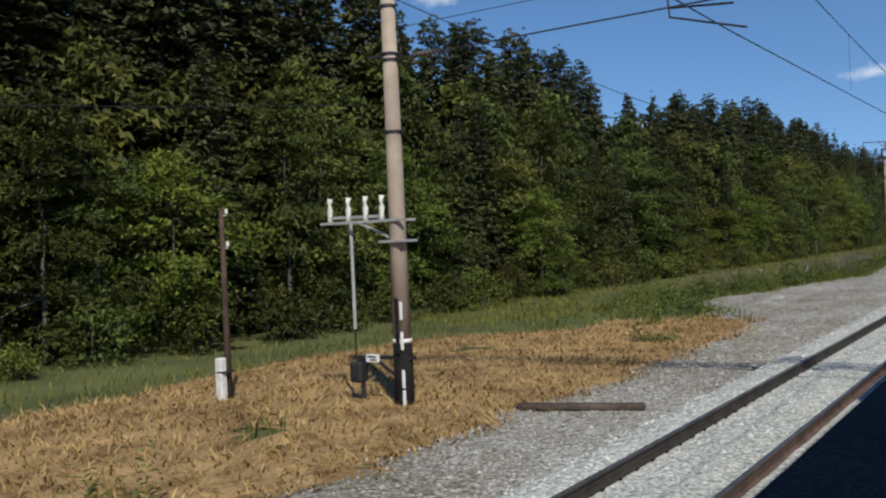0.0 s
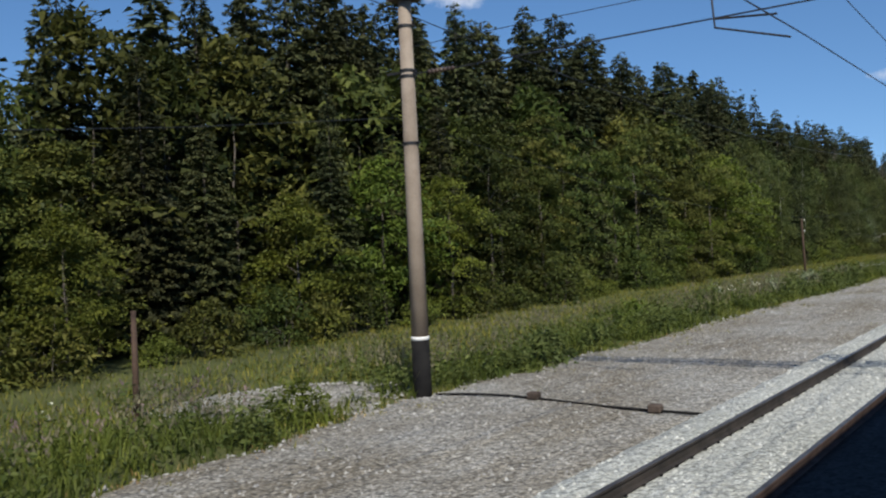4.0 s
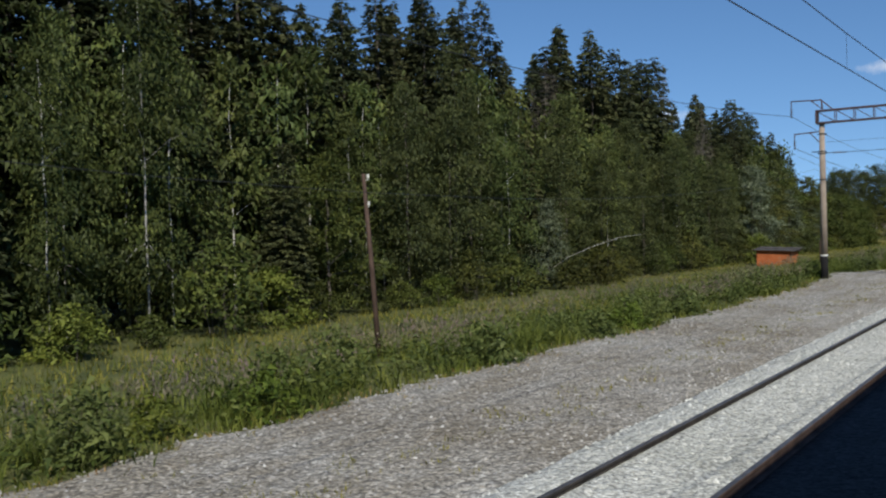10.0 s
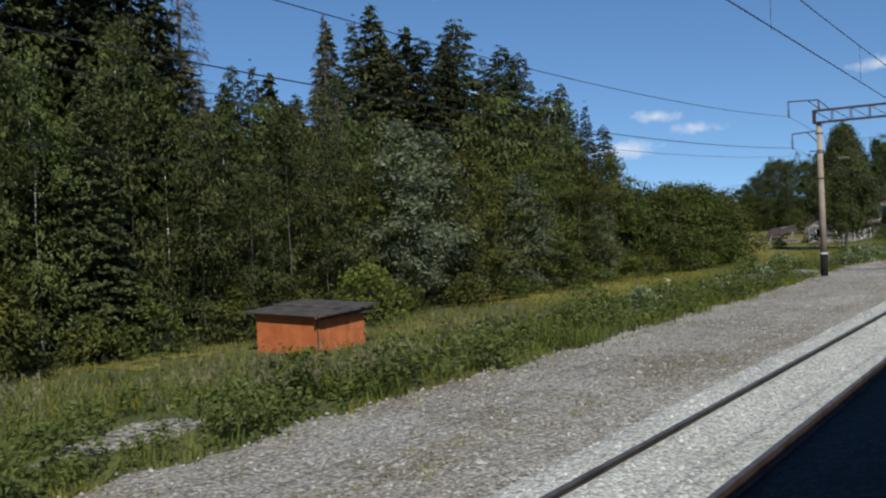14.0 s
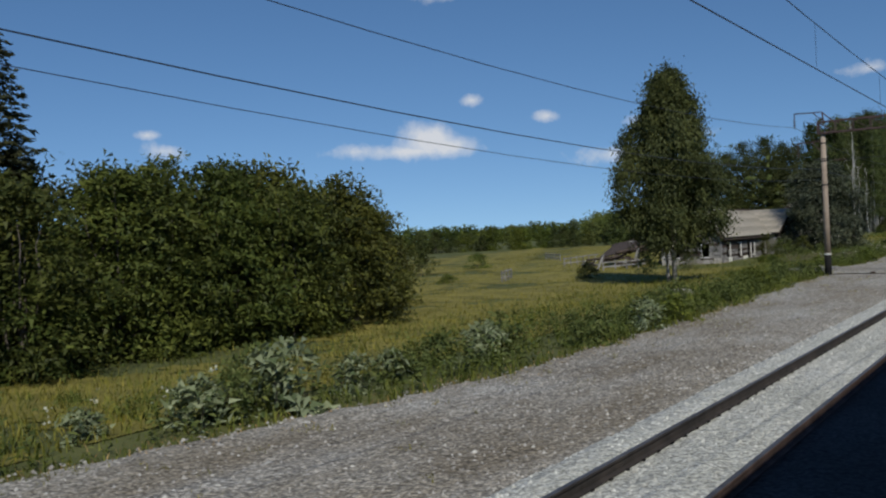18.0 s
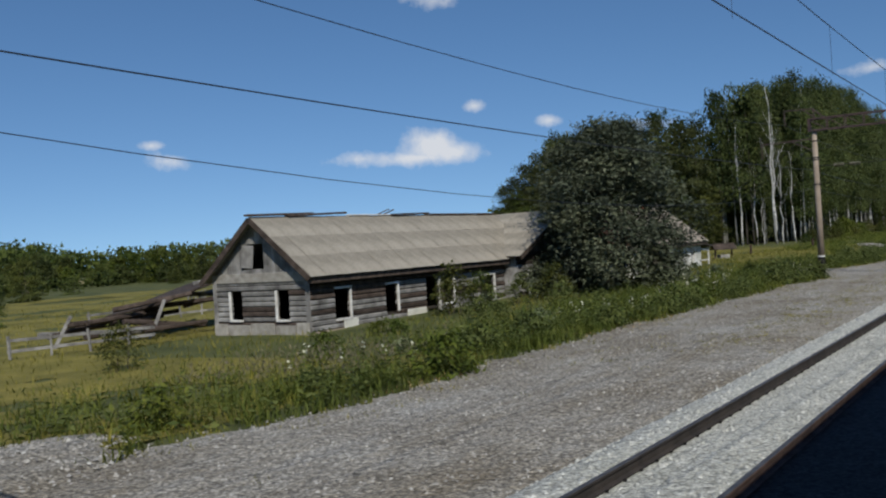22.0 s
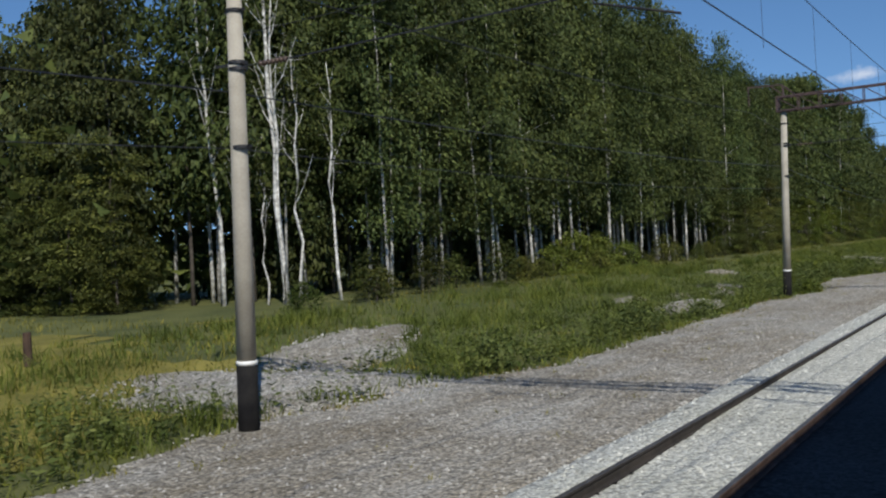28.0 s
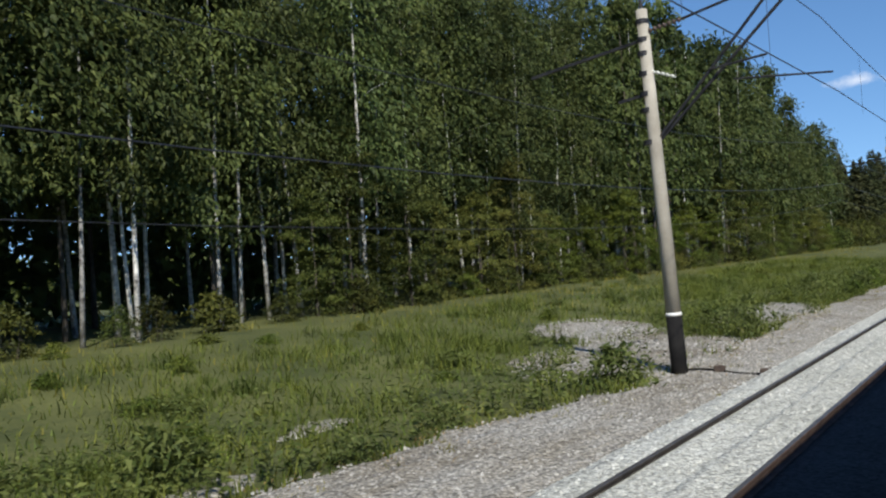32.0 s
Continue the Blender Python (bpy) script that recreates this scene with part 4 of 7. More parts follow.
# ---------------------------------------------------------------- the train, whose shadow lies beside the track


def carriage():
    L = 24.5
    root = thing("passenger_carriage", "dark blue railway passenger carriage standing on the inner track", "railway carriage", "carriages of the train", pose(1.65, -35, 0))
    w, rz = 1.48, TRAIN_TOP
    part("body", G().profile([(w, 1.0), (w + 0.02, 1.6), (w, rz - 0.55), (-w, rz - 0.55), (-w - 0.02, 1.6), (-w, 1.0)], 0, L), M["train"], root)
    part("roof", G().profile([(w, rz - 0.54), (w - 0.12, rz - 0.28), (w - 0.55, rz - 0.05), (0, rz), (0.55 - w, rz - 0.05), (0.12 - w, rz - 0.28), (-w, rz - 0.54)], -0.05, L + 0.05), M["trainroof"], root, "grey carriage roof")
    for i in range(9):
        for s in (-1, 1):
            part("window", G().box((s * (w + 0.012), 2.6 + i * 2.4, 2.75), (0.02, 1.25, 0.85), ch=0.008), M["glass"], root)
    part("gangway", G().box((0, L + 0.0, 2.3), (1.5, 0.5, 2.4), ch=0.05), M["tar"], root)
    for y in (3.5, L - 3.5):
        bg = part("bogie", G().box((0, y, 0.62), (2.1, 3.2, 0.3), ch=0.05), M["darksteel"], root)
        for dy in (-1.2, 1.2):
            for s in (-0.79, 0.79):
                part("wheel", G().tube([(s - 0.07, y + dy, 0.475), (s + 0.07, y + dy, 0.475)], [0.475, 0.475], 20), M["darksteel"], bg)
    return root


TRAIN_TOP = 4.64
first_car = carriage()
for i in range(1, 26):
    copy_thing(first_car, pose(1.65, -35 + 24.6 * i, 0) @ Matrix.Diagonal((1, 1, 1.0 if i == 1 else 1.03 if i < 4 else 1.068, 1)))

# ---------------------------------------------------------------- trees


def unit(v):
    return v / np.maximum(np.linalg.norm(v, axis=-1, keepdims=True), 1e-9)


def leaf_cards(c, axis, normal, length, width, fold=0.25):
    """Pointed, folded leaves round c."""
    axis = unit(axis)
    side = unit(np.cross(normal, axis))
    up = np.cross(axis, side)
    L, W = np.asarray(length)[:, None], np.asarray(width)[:, None]
    v = np.stack([c - axis * L / 2, c + side * W / 2 + up * W * fold, c + axis * L / 2, c - side * W / 2 + up * W * fold], 1)
    return v.reshape(-1, 3), np.arange(len(c) * 4).reshape(-1, 4)


def leaf_tris(c, axis, normal, length, width):
    """Small pointed leaves round c, three corners each."""
    axis = unit(axis)
    side = unit(np.cross(normal, axis))
    L, W = np.asarray(length)[:, None], np.asarray(width)[:, None]
    v = np.stack([c - axis * L * 0.45 - side * W * 0.5, c - axis * L * 0.35 + side * W * 0.5, c + axis * L * 0.55], 1)
    return v.reshape(-1, 3), np.arange(len(c) * 3).reshape(-1, 3)


def crown_clumps(r, n, h, zb, w, shape, lobes):
    """Clump centres in an uneven crown between zb and h."""
    u = r.beta(1.1, 1.15, n)
    th = r.uniform(0, 2 * math.pi, n)
    prof = np.interp(u, *shape) * (1 + 0.22 * np.sin(lobes * th + 9 * u + r.uniform(0, 6)) + 0.13 * np.sin(2 * th - 14 * u))
    rad = prof * w / 2 * np.sqrt(r.uniform(0.10, 1.0, n))
    return np.stack([rad * np.cos(th), rad * np.sin(th), zb + (h - zb) * u], -1)


ROUND = ([0, 0.12, 0.4, 0.7, 0.9, 1], [0.45, 0.85, 1.0, 0.8, 0.45, 0.12])
TALL = ([0, 0.15, 0.35, 0.65, 0.88, 1], [0.5, 0.9, 1.0, 0.72, 0.4, 0.1])
BUSHY = ([0, 0.2, 0.5, 0.8, 1], [0.95, 1.0, 0.9, 0.6, 0.2])


def broad_tree(name, label, category, seed, h, w, zb, clumps, per, leaf, material, bark, shape=ROUND, trunk=0.14, spread=0.42, hang=0.0, stems=1, lean=0.0, limbs=14, fill=1.0, flat=0.45, boughs=False):
    """Trunk with limbs, and a crown of leaf clumps."""
    r = np.random.default_rng(seed)
    root = thing(name, label, category)
    cl = crown_clumps(r, clumps, h, zb, w, shape, 3)
    g = G()
    for s in range(stems):
        a = 2 * math.pi * s / max(stems, 1) + r.uniform(0, 1)
        off = 0.0 if stems == 1 else 0.35
        bx, by = off * math.cos(a), off * math.sin(a)
        tx, ty = bx * 2.5 + r.normal(0, lean), by * 2.5 + r.normal(0, lean)
        hh = h * ((0.76 if name == "alder" or name == "light_green_tree" else 0.93) if s == 0 else r.uniform(0.65, 0.85))
        wob = r.normal(0, 0.08, (7, 2))
        P = [(bx + (tx - bx) * t + (wob[i, 0] if i else 0) * t, by + (ty - by) * t + (wob[i, 1] if i else 0) * t, -0.35 + (hh + 0.35) * t) for i, t in enumerate(np.linspace(0, 1, 7))]
        rr = [trunk * (1.25 if i == 0 else 1.0) * (1 - 0.86 * t) for i, t in enumerate(np.linspace(0, 1, 7))]
        g.tube(P, rr, 7 if trunk > 0.05 else 4)
        for k in r.choice(len(cl), max(1, limbs // stems) if limbs else 0, replace=False):
            c = cl[k]
            z = max(0.25 * h, c[2] - 0.25 * math.hypot(c[0], c[1]) - 0.5)
            t = min(z / hh, 0.95)
            base = Vector((bx + (tx - bx) * t, by + (ty - by) * t, z))
            mid = base.lerp(Vector(c), 0.5) + Vector((0, 0, 0.12))
            rb = trunk * (1 - 0.85 * t) * 0.5
            arm = G() if boughs else g
            arm.tube([base, mid, Vector(c)], [rb, rb * 0.6, rb * 0.25], 5 if trunk > 0.09 else 3, False)
            if boughs:
                part("bough", arm, bark, root, smooth=True)
    part("trunk", g, bark, root, smooth=True)
    n = clumps * per
    who = np.repeat(np.arange(clumps), per)
    size = r.uniform(0.65, 1.25, clumps)[who]
    # each clump is a spray that reaches outwards, lies flat and droops
    away = unit(np.stack([cl[:, 0], cl[:, 1]], -1) + r.normal(0, 0.15 * w, (clumps, 2)))[who]
    along, across, rise = (r.normal(0, 1, (3, n)) * np.array([1.2, 0.95, flat])[:, None]) * spread * size
    c = cl[who] + np.stack([away[:, 0] * along - away[:, 1] * across, away[:, 1] * along + away[:, 0] * across, rise - 0.28 * along - 0.18 * np.abs(across)], -1)
    if hang:
        c[:, 2] -= np.abs(r.normal(0, hang, n))
    c[:, 2] = np.maximum(c[:, 2], 0.12)
    out = np.stack([away[:, 0] * 0.5, away[:, 1] * 0.5, 0 * along + 0.75], -1) + r.normal(0, 0.55, (n, 3))
    axis = r.normal(0, 0.8, (n, 3)) + np.stack([away[:, 0], away[:, 1], 0 * along - (1.6 if hang else 0.35)], -1)
    sc = r.uniform(0.6, 1.35, n) * leaf
    v, f = leaf_tris(c, axis, out, sc * 1.6, sc * 0.74 * fill)
    part("crown", np_mesh("crown", v, f), material, root)
    return root


def spruce_tree(name, label, seed, h, w, zb, material, bark, sparse=1.0, needles=True, blunt=0.72, sprays=9.0, fine=0.64):
    """Straight stem with whorls of drooping boughs."""
    r = np.random.default_rng(seed)
    root = thing(name, label, "spruce")
    part("trunk", G().tube([(0, 0, -0.4), (0.03, 0.02, h * 0.5), (0, 0, h * 0.99)], [0.019 * h * 0.55, 0.011 * h * 0.6, 0.02], 7), bark, root, smooth=True)
    C, A, N, S = [], [], [], []
    z = zb
    while z < h * 0.99:
        u = (z - zb) / (h - zb)
        R = w / 2 * (1 - u) ** blunt * min(1, 0.7 + 2.5 * u) * r.uniform(0.85, 1.10) + 0.08
        nb = max(4, int((6 + 5 * (1 - u)) * sparse))
        for k in range(nb):
            if r.uniform() > 0.93 * sparse + 0.05:
                continue
            a = 2 * math.pi * (k + r.uniform(0, 0.9)) / nb
            rl = R * r.uniform(0.68, 1.06)
            zz = z + r.normal(0, 0.2)
            dz = -rl * r.uniform(0.10, 0.45)
            da, sa = np.array([math.cos(a), math.sin(a), 0]), np.array([-math.sin(a), math.cos(a), 0])
            m = 3 + int(rl * sprays * (1.0 if needles else 0.75))
            t = np.sqrt(r.uniform(0.04, 1.05, m))
            lat = r.normal(0, 1, m) * (0.07 + 0.17 * rl * (1.1 - t)) * (1.0 if needles else 0.35)
            p = da * (rl * t)[:, None] + sa * lat[:, None]
            p[:, 2] += zz + dz * t ** 1.3 + 0.10 * rl * t ** 3 - np.abs(r.normal(0, 0.08, m))
            C.append(p)
            A.append(da * 0.9 + sa * np.sign(lat)[:, None] * 0.7 + r.normal(0, 0.35, (m, 3)) + [0, 0, -0.35])
            N.append(r.normal(0, 0.55, (m, 3)) + [0, 0, 1.0])
            S.append((0.36 + 0.18 * min(rl, 2.2)) * r.uniform(0.7, 1.3, m) * (fine if needles else 0.8))
        z += r.uniform(0.15, 0.25) * (0.75 + 0.02 * h) / max(sparse, 0.6)
    C, A, N, S = np.concatenate(C), np.concatenate(A), np.concatenate(N), np.concatenate(S)
    v, f = leaf_tris(C, A, N, S * 1.25, S * (0.70 if needles else 0.10))
    part("crown", np_mesh("crown", v, f), material, root)
    return root


PROTO = {}


def proto(key, fn, *a, **k):
    PROTO.setdefault(key, []).append((fn, a, k))


MADE = {}


def plant(key, which, x, y, s=1.0, sz=None, turn=None, z=None, group=""):
    """One more plant of a kind: the first is built on the spot, the others share its meshes."""
    kinds = PROTO[key]
    i = which % len(kinds)
    fn, a, k = kinds[i]
    if (key, i) not in MADE:
        ob = fn(*a, **k)
        MADE[key, i] = ob
    else:
        ob = copy_thing(MADE[key, i], Matrix.Identity(4))
    m = pose(x, y, float(ground_z(x, y)) - 0.05 if z is None else z, 0, 0, rng.uniform(0, 360) if turn is None else turn)
    ob.matrix_basis = m @ Matrix.Diagonal((s, s, sz or s, 1))
    if group:
        ob["group"] = group
    return ob


SPR = "tall dark green spruce at the back of the wood"
ALD = "bushy dark green broad-leaved tree at the wood's edge"
YBI = "slender young birch in dense leaf at the wood's edge"
BIR = "tall birch with a white trunk and a high drooping crown"
for i, (h, w) in enumerate([(18, 6.6), (20, 7.0), (16, 6.4), (19, 5.6)]):
    proto("spruce", spruce_tree, "spruce", SPR, 100 + i, h, w, 1.5, M["spruce"], M["bark"], blunt=(0.5, 0.6, 0.46, 0.66)[i], sprays=15.0, fine=0.40)
    proto("back_spruce", spruce_tree, "spruce", SPR, 110 + i, h, w, 4.5, M["spruce"], M["bark"], blunt=0.7, sprays=1.6, fine=0.9)
proto("dead_spruce", spruce_tree, "dead_spruce", "bare grey dead spruce with hanging twigs", 121, 17, 5.0, 2.0, M["spruce_dry"], M["bark"], 1.0, False)
for i, (h, w) in enumerate([(10, 6.2), (11, 5.6), (9, 6.0), (12, 6.4), (10.5, 5.4)]):
    proto("alder", broad_tree, "alder", ALD, "tree", 200 + i, h, w, 0.4, 74, 112, 0.145, M["alder"], M["bark"], ROUND, 0.13, 0.43, flat=0.30, limbs=3, boughs=True)
for i, (h, w) in enumerate([(11, 6.2), (12, 6.0)]):
    proto("back_alder", broad_tree, "alder", ALD, "tree", 210 + i, h, w, 1.5, 90, 28, 0.27, M["alder"], M["bark"], ROUND, 0.13, 0.38, limbs=2, boughs=True)
for i, (h, w) in enumerate([(8, 5.4), (9.5, 6.0)]):
    proto("maple", broad_tree, "light_green_tree", "light green broad-leaved tree at the wood's edge", "tree", 220 + i, h, w, 0.5, 72, 108, 0.145, M["maple"], M["bark"], ROUND, 0.12, 0.42, flat=0.30, limbs=3, boughs=True)
for i, (h, w) in enumerate([(13, 4.4), (14, 4.8), (12, 4.2)]):
    proto("young_birch", broad_tree, "young_birch", YBI, "birch", 240 + i, h, w, 0.7, 105, 58, 0.140, M["birch"], M["birchbark"], TALL, 0.065, 0.36, 0.22, limbs=10, flat=0.6)
for i, (h, w) in enumerate([(13, 4.6), (12, 5.0), (14, 4.6)]):
    proto("dark_young_tree", broad_tree, "young_tree", "dense dark young broad-leaved tree at the wood's edge", "tree", 245 + i, h, w, 0.5, 112, 62, 0.125, M["darkbirch"], M["bark"], TALL, 0.065, 0.40, 0.15, limbs=6, flat=0.5)
for i, (h, w) in enumerate([(13.5, 4.6), (14, 4.8)]):
    proto("back_young_birch", broad_tree, "young_birch", YBI, "birch", 250 + i, h, w, 2.0, 100, 20, 0.25, M["birch"], M["birchbark"], TALL, 0.07, 0.4, 0.28, limbs=6)
for i, (h, w) in enumerate([(22, 5.8), (23, 6.4), (21, 5.6), (24, 6.2)]):
    proto("birch", broad_tree, "birch", BIR, "birch", 260 + i, h, w, (4.2, 5.8, 6.6, 5.0)[i], 140, 62, 0.180, M["grovebirch"], M["birchbark"], ([0, 0.1, 0.25, 0.6, 0.88, 1], [0.35, 0.7, 1.0, 0.85, 0.5, 0.15]), (0.10, 0.125, 0.09, 0.115)[i], 0.52, 0.5, lean=0.9, limbs=3, flat=0.5, boughs=True)
for i, (h, w) in enumerate([(22, 5.6), (23, 6.0)]):
    proto("back_birch", broad_tree, "birch", BIR, "birch", 270 + i, h, w, 6.0, 85, 26, 0.31, M["grovebirch"], M["birchbark" if i else "bark"], TALL, 0.13, 0.55, 0.6, lean=0.5, limbs=0)
for i, (h, w) in enumerate([(2.6, 3.2), (3.4, 3.4), (2.0, 2.6)]):
    proto("shrub", broad_tree, "shrub", "green leafy shrub at the wood's edge", "shrub", 280 + i, h, w, 0.1, 60, 26, 0.14, M["alder"], M["bark"], BUSHY, 0.03, 0.28, stems=4, limbs=8)
for i, (h, w) in enumerate([(2.4, 3.0), (1.8, 2.4)]):
    proto("light_shrub", broad_tree, "light_green_shrub", "light green leafy shrub", "shrub", 290 + i, h, w, 0.1, 60, 30, 0.13, M["sunny"], M["bark"], BUSHY, 0.03, 0.26, stems=4, limbs=8)
for i, (h, w) in enumerate([(1.1, 1.5), (0.8, 1.3), (1.4, 1.5)]):
    proto("weed_bush", broad_tree, "weed_bush", "low leafy weed bush at the gravel's edge", "weed bush", 300 + i, h, w, 0.05, 50, 14, 0.10, M["weed"], M["weed"], BUSHY, 0.012, 0.16, stems=5, limbs=10)
for i, (h, w) in enumerate([(1.0, 1.4), (0.8, 1.2)]):
    proto("light_weed_bush", broad_tree, "light_weed_bush", "low light green weed bush at the gravel's edge", "weed bush", 306 + i, h, w, 0.05, 48, 14, 0.10, M["maple"], M["weed"], BUSHY, 0.012, 0.16, stems=5, limbs=10)
for i, (h, w) in enumerate([(6.0, 5.2), (6.8, 5.6), (5.2, 5.0)]):
    proto("willow", broad_tree, "willow_bush", "dense rounded green willow bush", "bush", 310 + i, h, w, 0.1, 120, 84, 0.15, M["alder"], M["bark"], BUSHY, 0.07, 0.42, stems=5, limbs=16)
for i, (h, w) in enumerate([(6.0, 5.2), (6.8, 5.6), (5.2, 5.0)]):
    proto("light_willow", broad_tree, "light_willow_bush", "dense light green willow bush", "bush", 320 + i, h, w, 0.1, 120, 84, 0.15, M["olive"], M["bark"], BUSHY, 0.07, 0.42, stems=5, limbs=16)
proto("silver_willow", broad_tree, "silver_willow", "tall willow with silvery pale leaves at the wood's edge", "tree", 345, 9.5, 4.2, 0.6, 90, 60, 0.14, M["silver"], M["bark"], TALL, 0.08, 0.36, limbs=6)
for i, (h, w) in enumerate([(1.5, 1.9), (1.2, 1.6)]):
    proto("pale_shrub", broad_tree, "pale_shrub", "pale-leaved broad shrub at the gravel's edge", "shrub", 325 + i, h, w, 0.1, 42, 12, 0.17, M["pale"], M["bark"], BUSHY, 0.015, 0.2, stems=5, limbs=8)
for i, (h, w) in enumerate([(17, 5.2), (18, 5.6), (16.5, 5.0)]):
    proto("end_tree", broad_tree, "dark_tree", "tall dense dark tree at the end of the grove", "tree", 360 + i, h, w, 0.8, 130, 44, 0.22, M["darkbirch"], M["bark"], TALL, 0.11, 0.5, 0.3, limbs=4, boughs=True)
for i, (h, w) in enumerate([(7, 6.0), (6, 6.4), (8, 5.6)]):
    proto("field_tree", broad_tree, "field_tree", "rounded green tree in the belt across the field", "tree", 350 + i, h, w, 0.1, 70, 22, 0.36, M["birch" if i else "maple"], M["bark"], BUSHY, 0.1, 0.45, limbs=3, flat=0.8, boughs=True)
proto("lone_birch", broad_tree, "lone_birch", "large spreading birch standing alone in the meadow", "birch", 330, 15.4, 7.8, 3.0, 520, 150, 0.15, M["darkbirch"], M["birchbark"], ([0, 0.1, 0.25, 0.42, 0.6, 0.78, 0.9, 1], [0.5, 0.9, 1.0, 0.92, 0.72, 0.48, 0.34, 0.14]), 0.14, 0.36, 0.45, stems=3, lean=0.5, limbs=48, flat=0.9)
proto("cherry", broad_tree, "bird_cherry", "big rounded grey-green bird cherry in front of the log house", "tree", 340, 10.0, 6.8, 0.1, 700, 90, 0.125, M["willow"], M["bark"], ([0, 0.15, 0.4, 0.65, 0.85, 1], [1.0, 1.0, 0.90, 0.76, 0.56, 0.24]), 0.12, 0.34, stems=5, limbs=40, flat=0.8)


def forest():
    W = "trees of the long wood"
    # front of the long wood
    y = -14.0
    while y < 294:
        if 12 < y < 160:
            u = rng.uniform()
            k, n = ("alder", rng.integers(5)) if u < 0.52 else ("maple", rng.integers(2)) if u < 0.74 else ("spruce", rng.integers(4))
            s = rng.uniform(0.85, 1.15) if k != "spruce" else rng.uniform(0.5, 0.66) if 76 < y < 99 else rng.uniform(0.55, 0.85)
        elif y < 12:
            k, n, s = "alder", rng.integers(5), rng.uniform(0.9, 1.2)
        elif y < 268:
            u = rng.uniform()
            low = 0.8 if 250 < y < 272 else 1
            k, n, s = ("young_birch", rng.integers(3), rng.uniform(0.75, 1.02) * low) if u < 0.7 else ("spruce", rng.integers(4), rng.uniform(0.42, 0.60) * low) if u < 0.83 else ("alder", rng.integers(4), rng.uniform(0.7, 1.0))
            if k == "young_birch" and y > 192 and rng.uniform() < 0.85:
                k = "dark_young_tree"
        else:
            k, n, s = "alder", rng.integers(4), rng.uniform(0.75, 0.95)
        plant(k, n, -30.4 + rng.uniform(-1.8, 1.6), y, s, s * rng.uniform(0.85, 1.18) * (0.76 if 76 < y < 99 and k != "spruce" else 1), group=W)
        y += rng.uniform(2.6, 3.8) if k not in ("young_birch", "dark_young_tree") else rng.uniform(1.7, 2.5)
    y = -14.0
    while y < 292:
        if y < 160:
            plant("back_alder", rng.integers(2), -34.0 + rng.uniform(-1, 1), y, rng.uniform(1.0, 1.3), group=W)
            y += rng.uniform(3.4, 4.6)
        else:
            plant("back_young_birch", rng.integers(2), -33.2 + rng.uniform(-1, 1), y, rng.uniform(0.85, 1.05) * (0.8 if 250 < y < 272 else 1), group=W)
            y += rng.uniform(2.4, 3.4)
    # spruces behind
    tops_y = [-20, 40, 61, 67, 76, 82, 84.5, 86.3, 92, 96, 97, 105, 134, 158, 160.8, 172, 185, 188, 195, 203.5, 208.7, 214.6, 221, 225.4, 227.5, 230.8, 236.5, 242.2, 246, 250, 254.9, 257, 266, 270, 276, 290, 298, 306]
    tops_h = [23.5, 23, 20, 20.8, 20.6, 18, 15.5, 12.5, 12.5, 13, 19, 20.2, 21.8, 21.6, 19.4, 22.6, 22.5, 20, 20.6, 17.5, 20.5, 21.5, 21, 16, 14.5, 20.2, 22.3, 20.6, 19.2, 21.6, 15, 13, 14, 18.5, 19.8, 18, 14, 11]
    plant("spruce", 0, -36.6, 89.4, 0.9, 17.2 / 18, group=W)
    for y, h in ((241.0, 20.4), (244.2, 19.6), (247.4, 20.4), (250.6, 21.0)):
        plant("spruce", 2, -35.2, y, 1.05, h / 16, group=W)
    for kind, x, gap in (("spruce", -36.6, 2.5), ("back_spruce", -40.0, 3.1)):
        y = -20.0
        while y < 300:
            h = float(np.interp(y, tops_y, tops_h)) * rng.uniform(0.88, 1.05)
            i = int(rng.integers(4))
            base = (18, 20, 16, 19)[i]
            plant(kind, i, x + rng.uniform(-1, 1), y, h / base * rng.uniform(0.95, 1.1), h / base, group=W)
            y += gap * rng.uniform(0.75, 1.3)
    plant("dead_spruce", 0, -35.5, 253.6, 1.0, 20.5 / 17, group=W)
    for x, y in ((-35, 263.5), (-36.0, 226.8), (-36.0, 229.2), (-36.2, 231.0)):
        plant("dead_spruce", 0, x, y, 1.0, rng.uniform(0.82, 1.05), group=W)
    # shrubs along the foot
    y = -12.0
    while y < 300:
        plant("shrub" if rng.uniform() < 0.86 else "light_shrub", rng.integers(3), -28.0 + rng.uniform(-0.9, 0.9), y, rng.uniform(0.55, 1.2), group="shrubs along the wood")
        y += rng.uniform(2.0, 4.6)
    # bright and silvery trees that stand out at the edge
    for x, y, s in ((-29.0, 152.5, 1.4), (-29.6, 157.2, 1.2), (-28.2, 53.2, 0.75), (-28.0, 106.0, 0.8), (-28.4, 84.0, 0.7)):
        plant("maple", int(rng.integers(2)), x, y, s, group=W)
    for x, y, s in ((-29.4, 262.6, 1.05), (-29.5, 266.3, 1.0), (-28.6, 274.5, 0.8), (-28.4, 277.2, 0.55), (-28.8, 286, 0.62), (-28.6, 215.3, 0.6)):
        plant("silver_willow", 0, x, y, s, group=W)
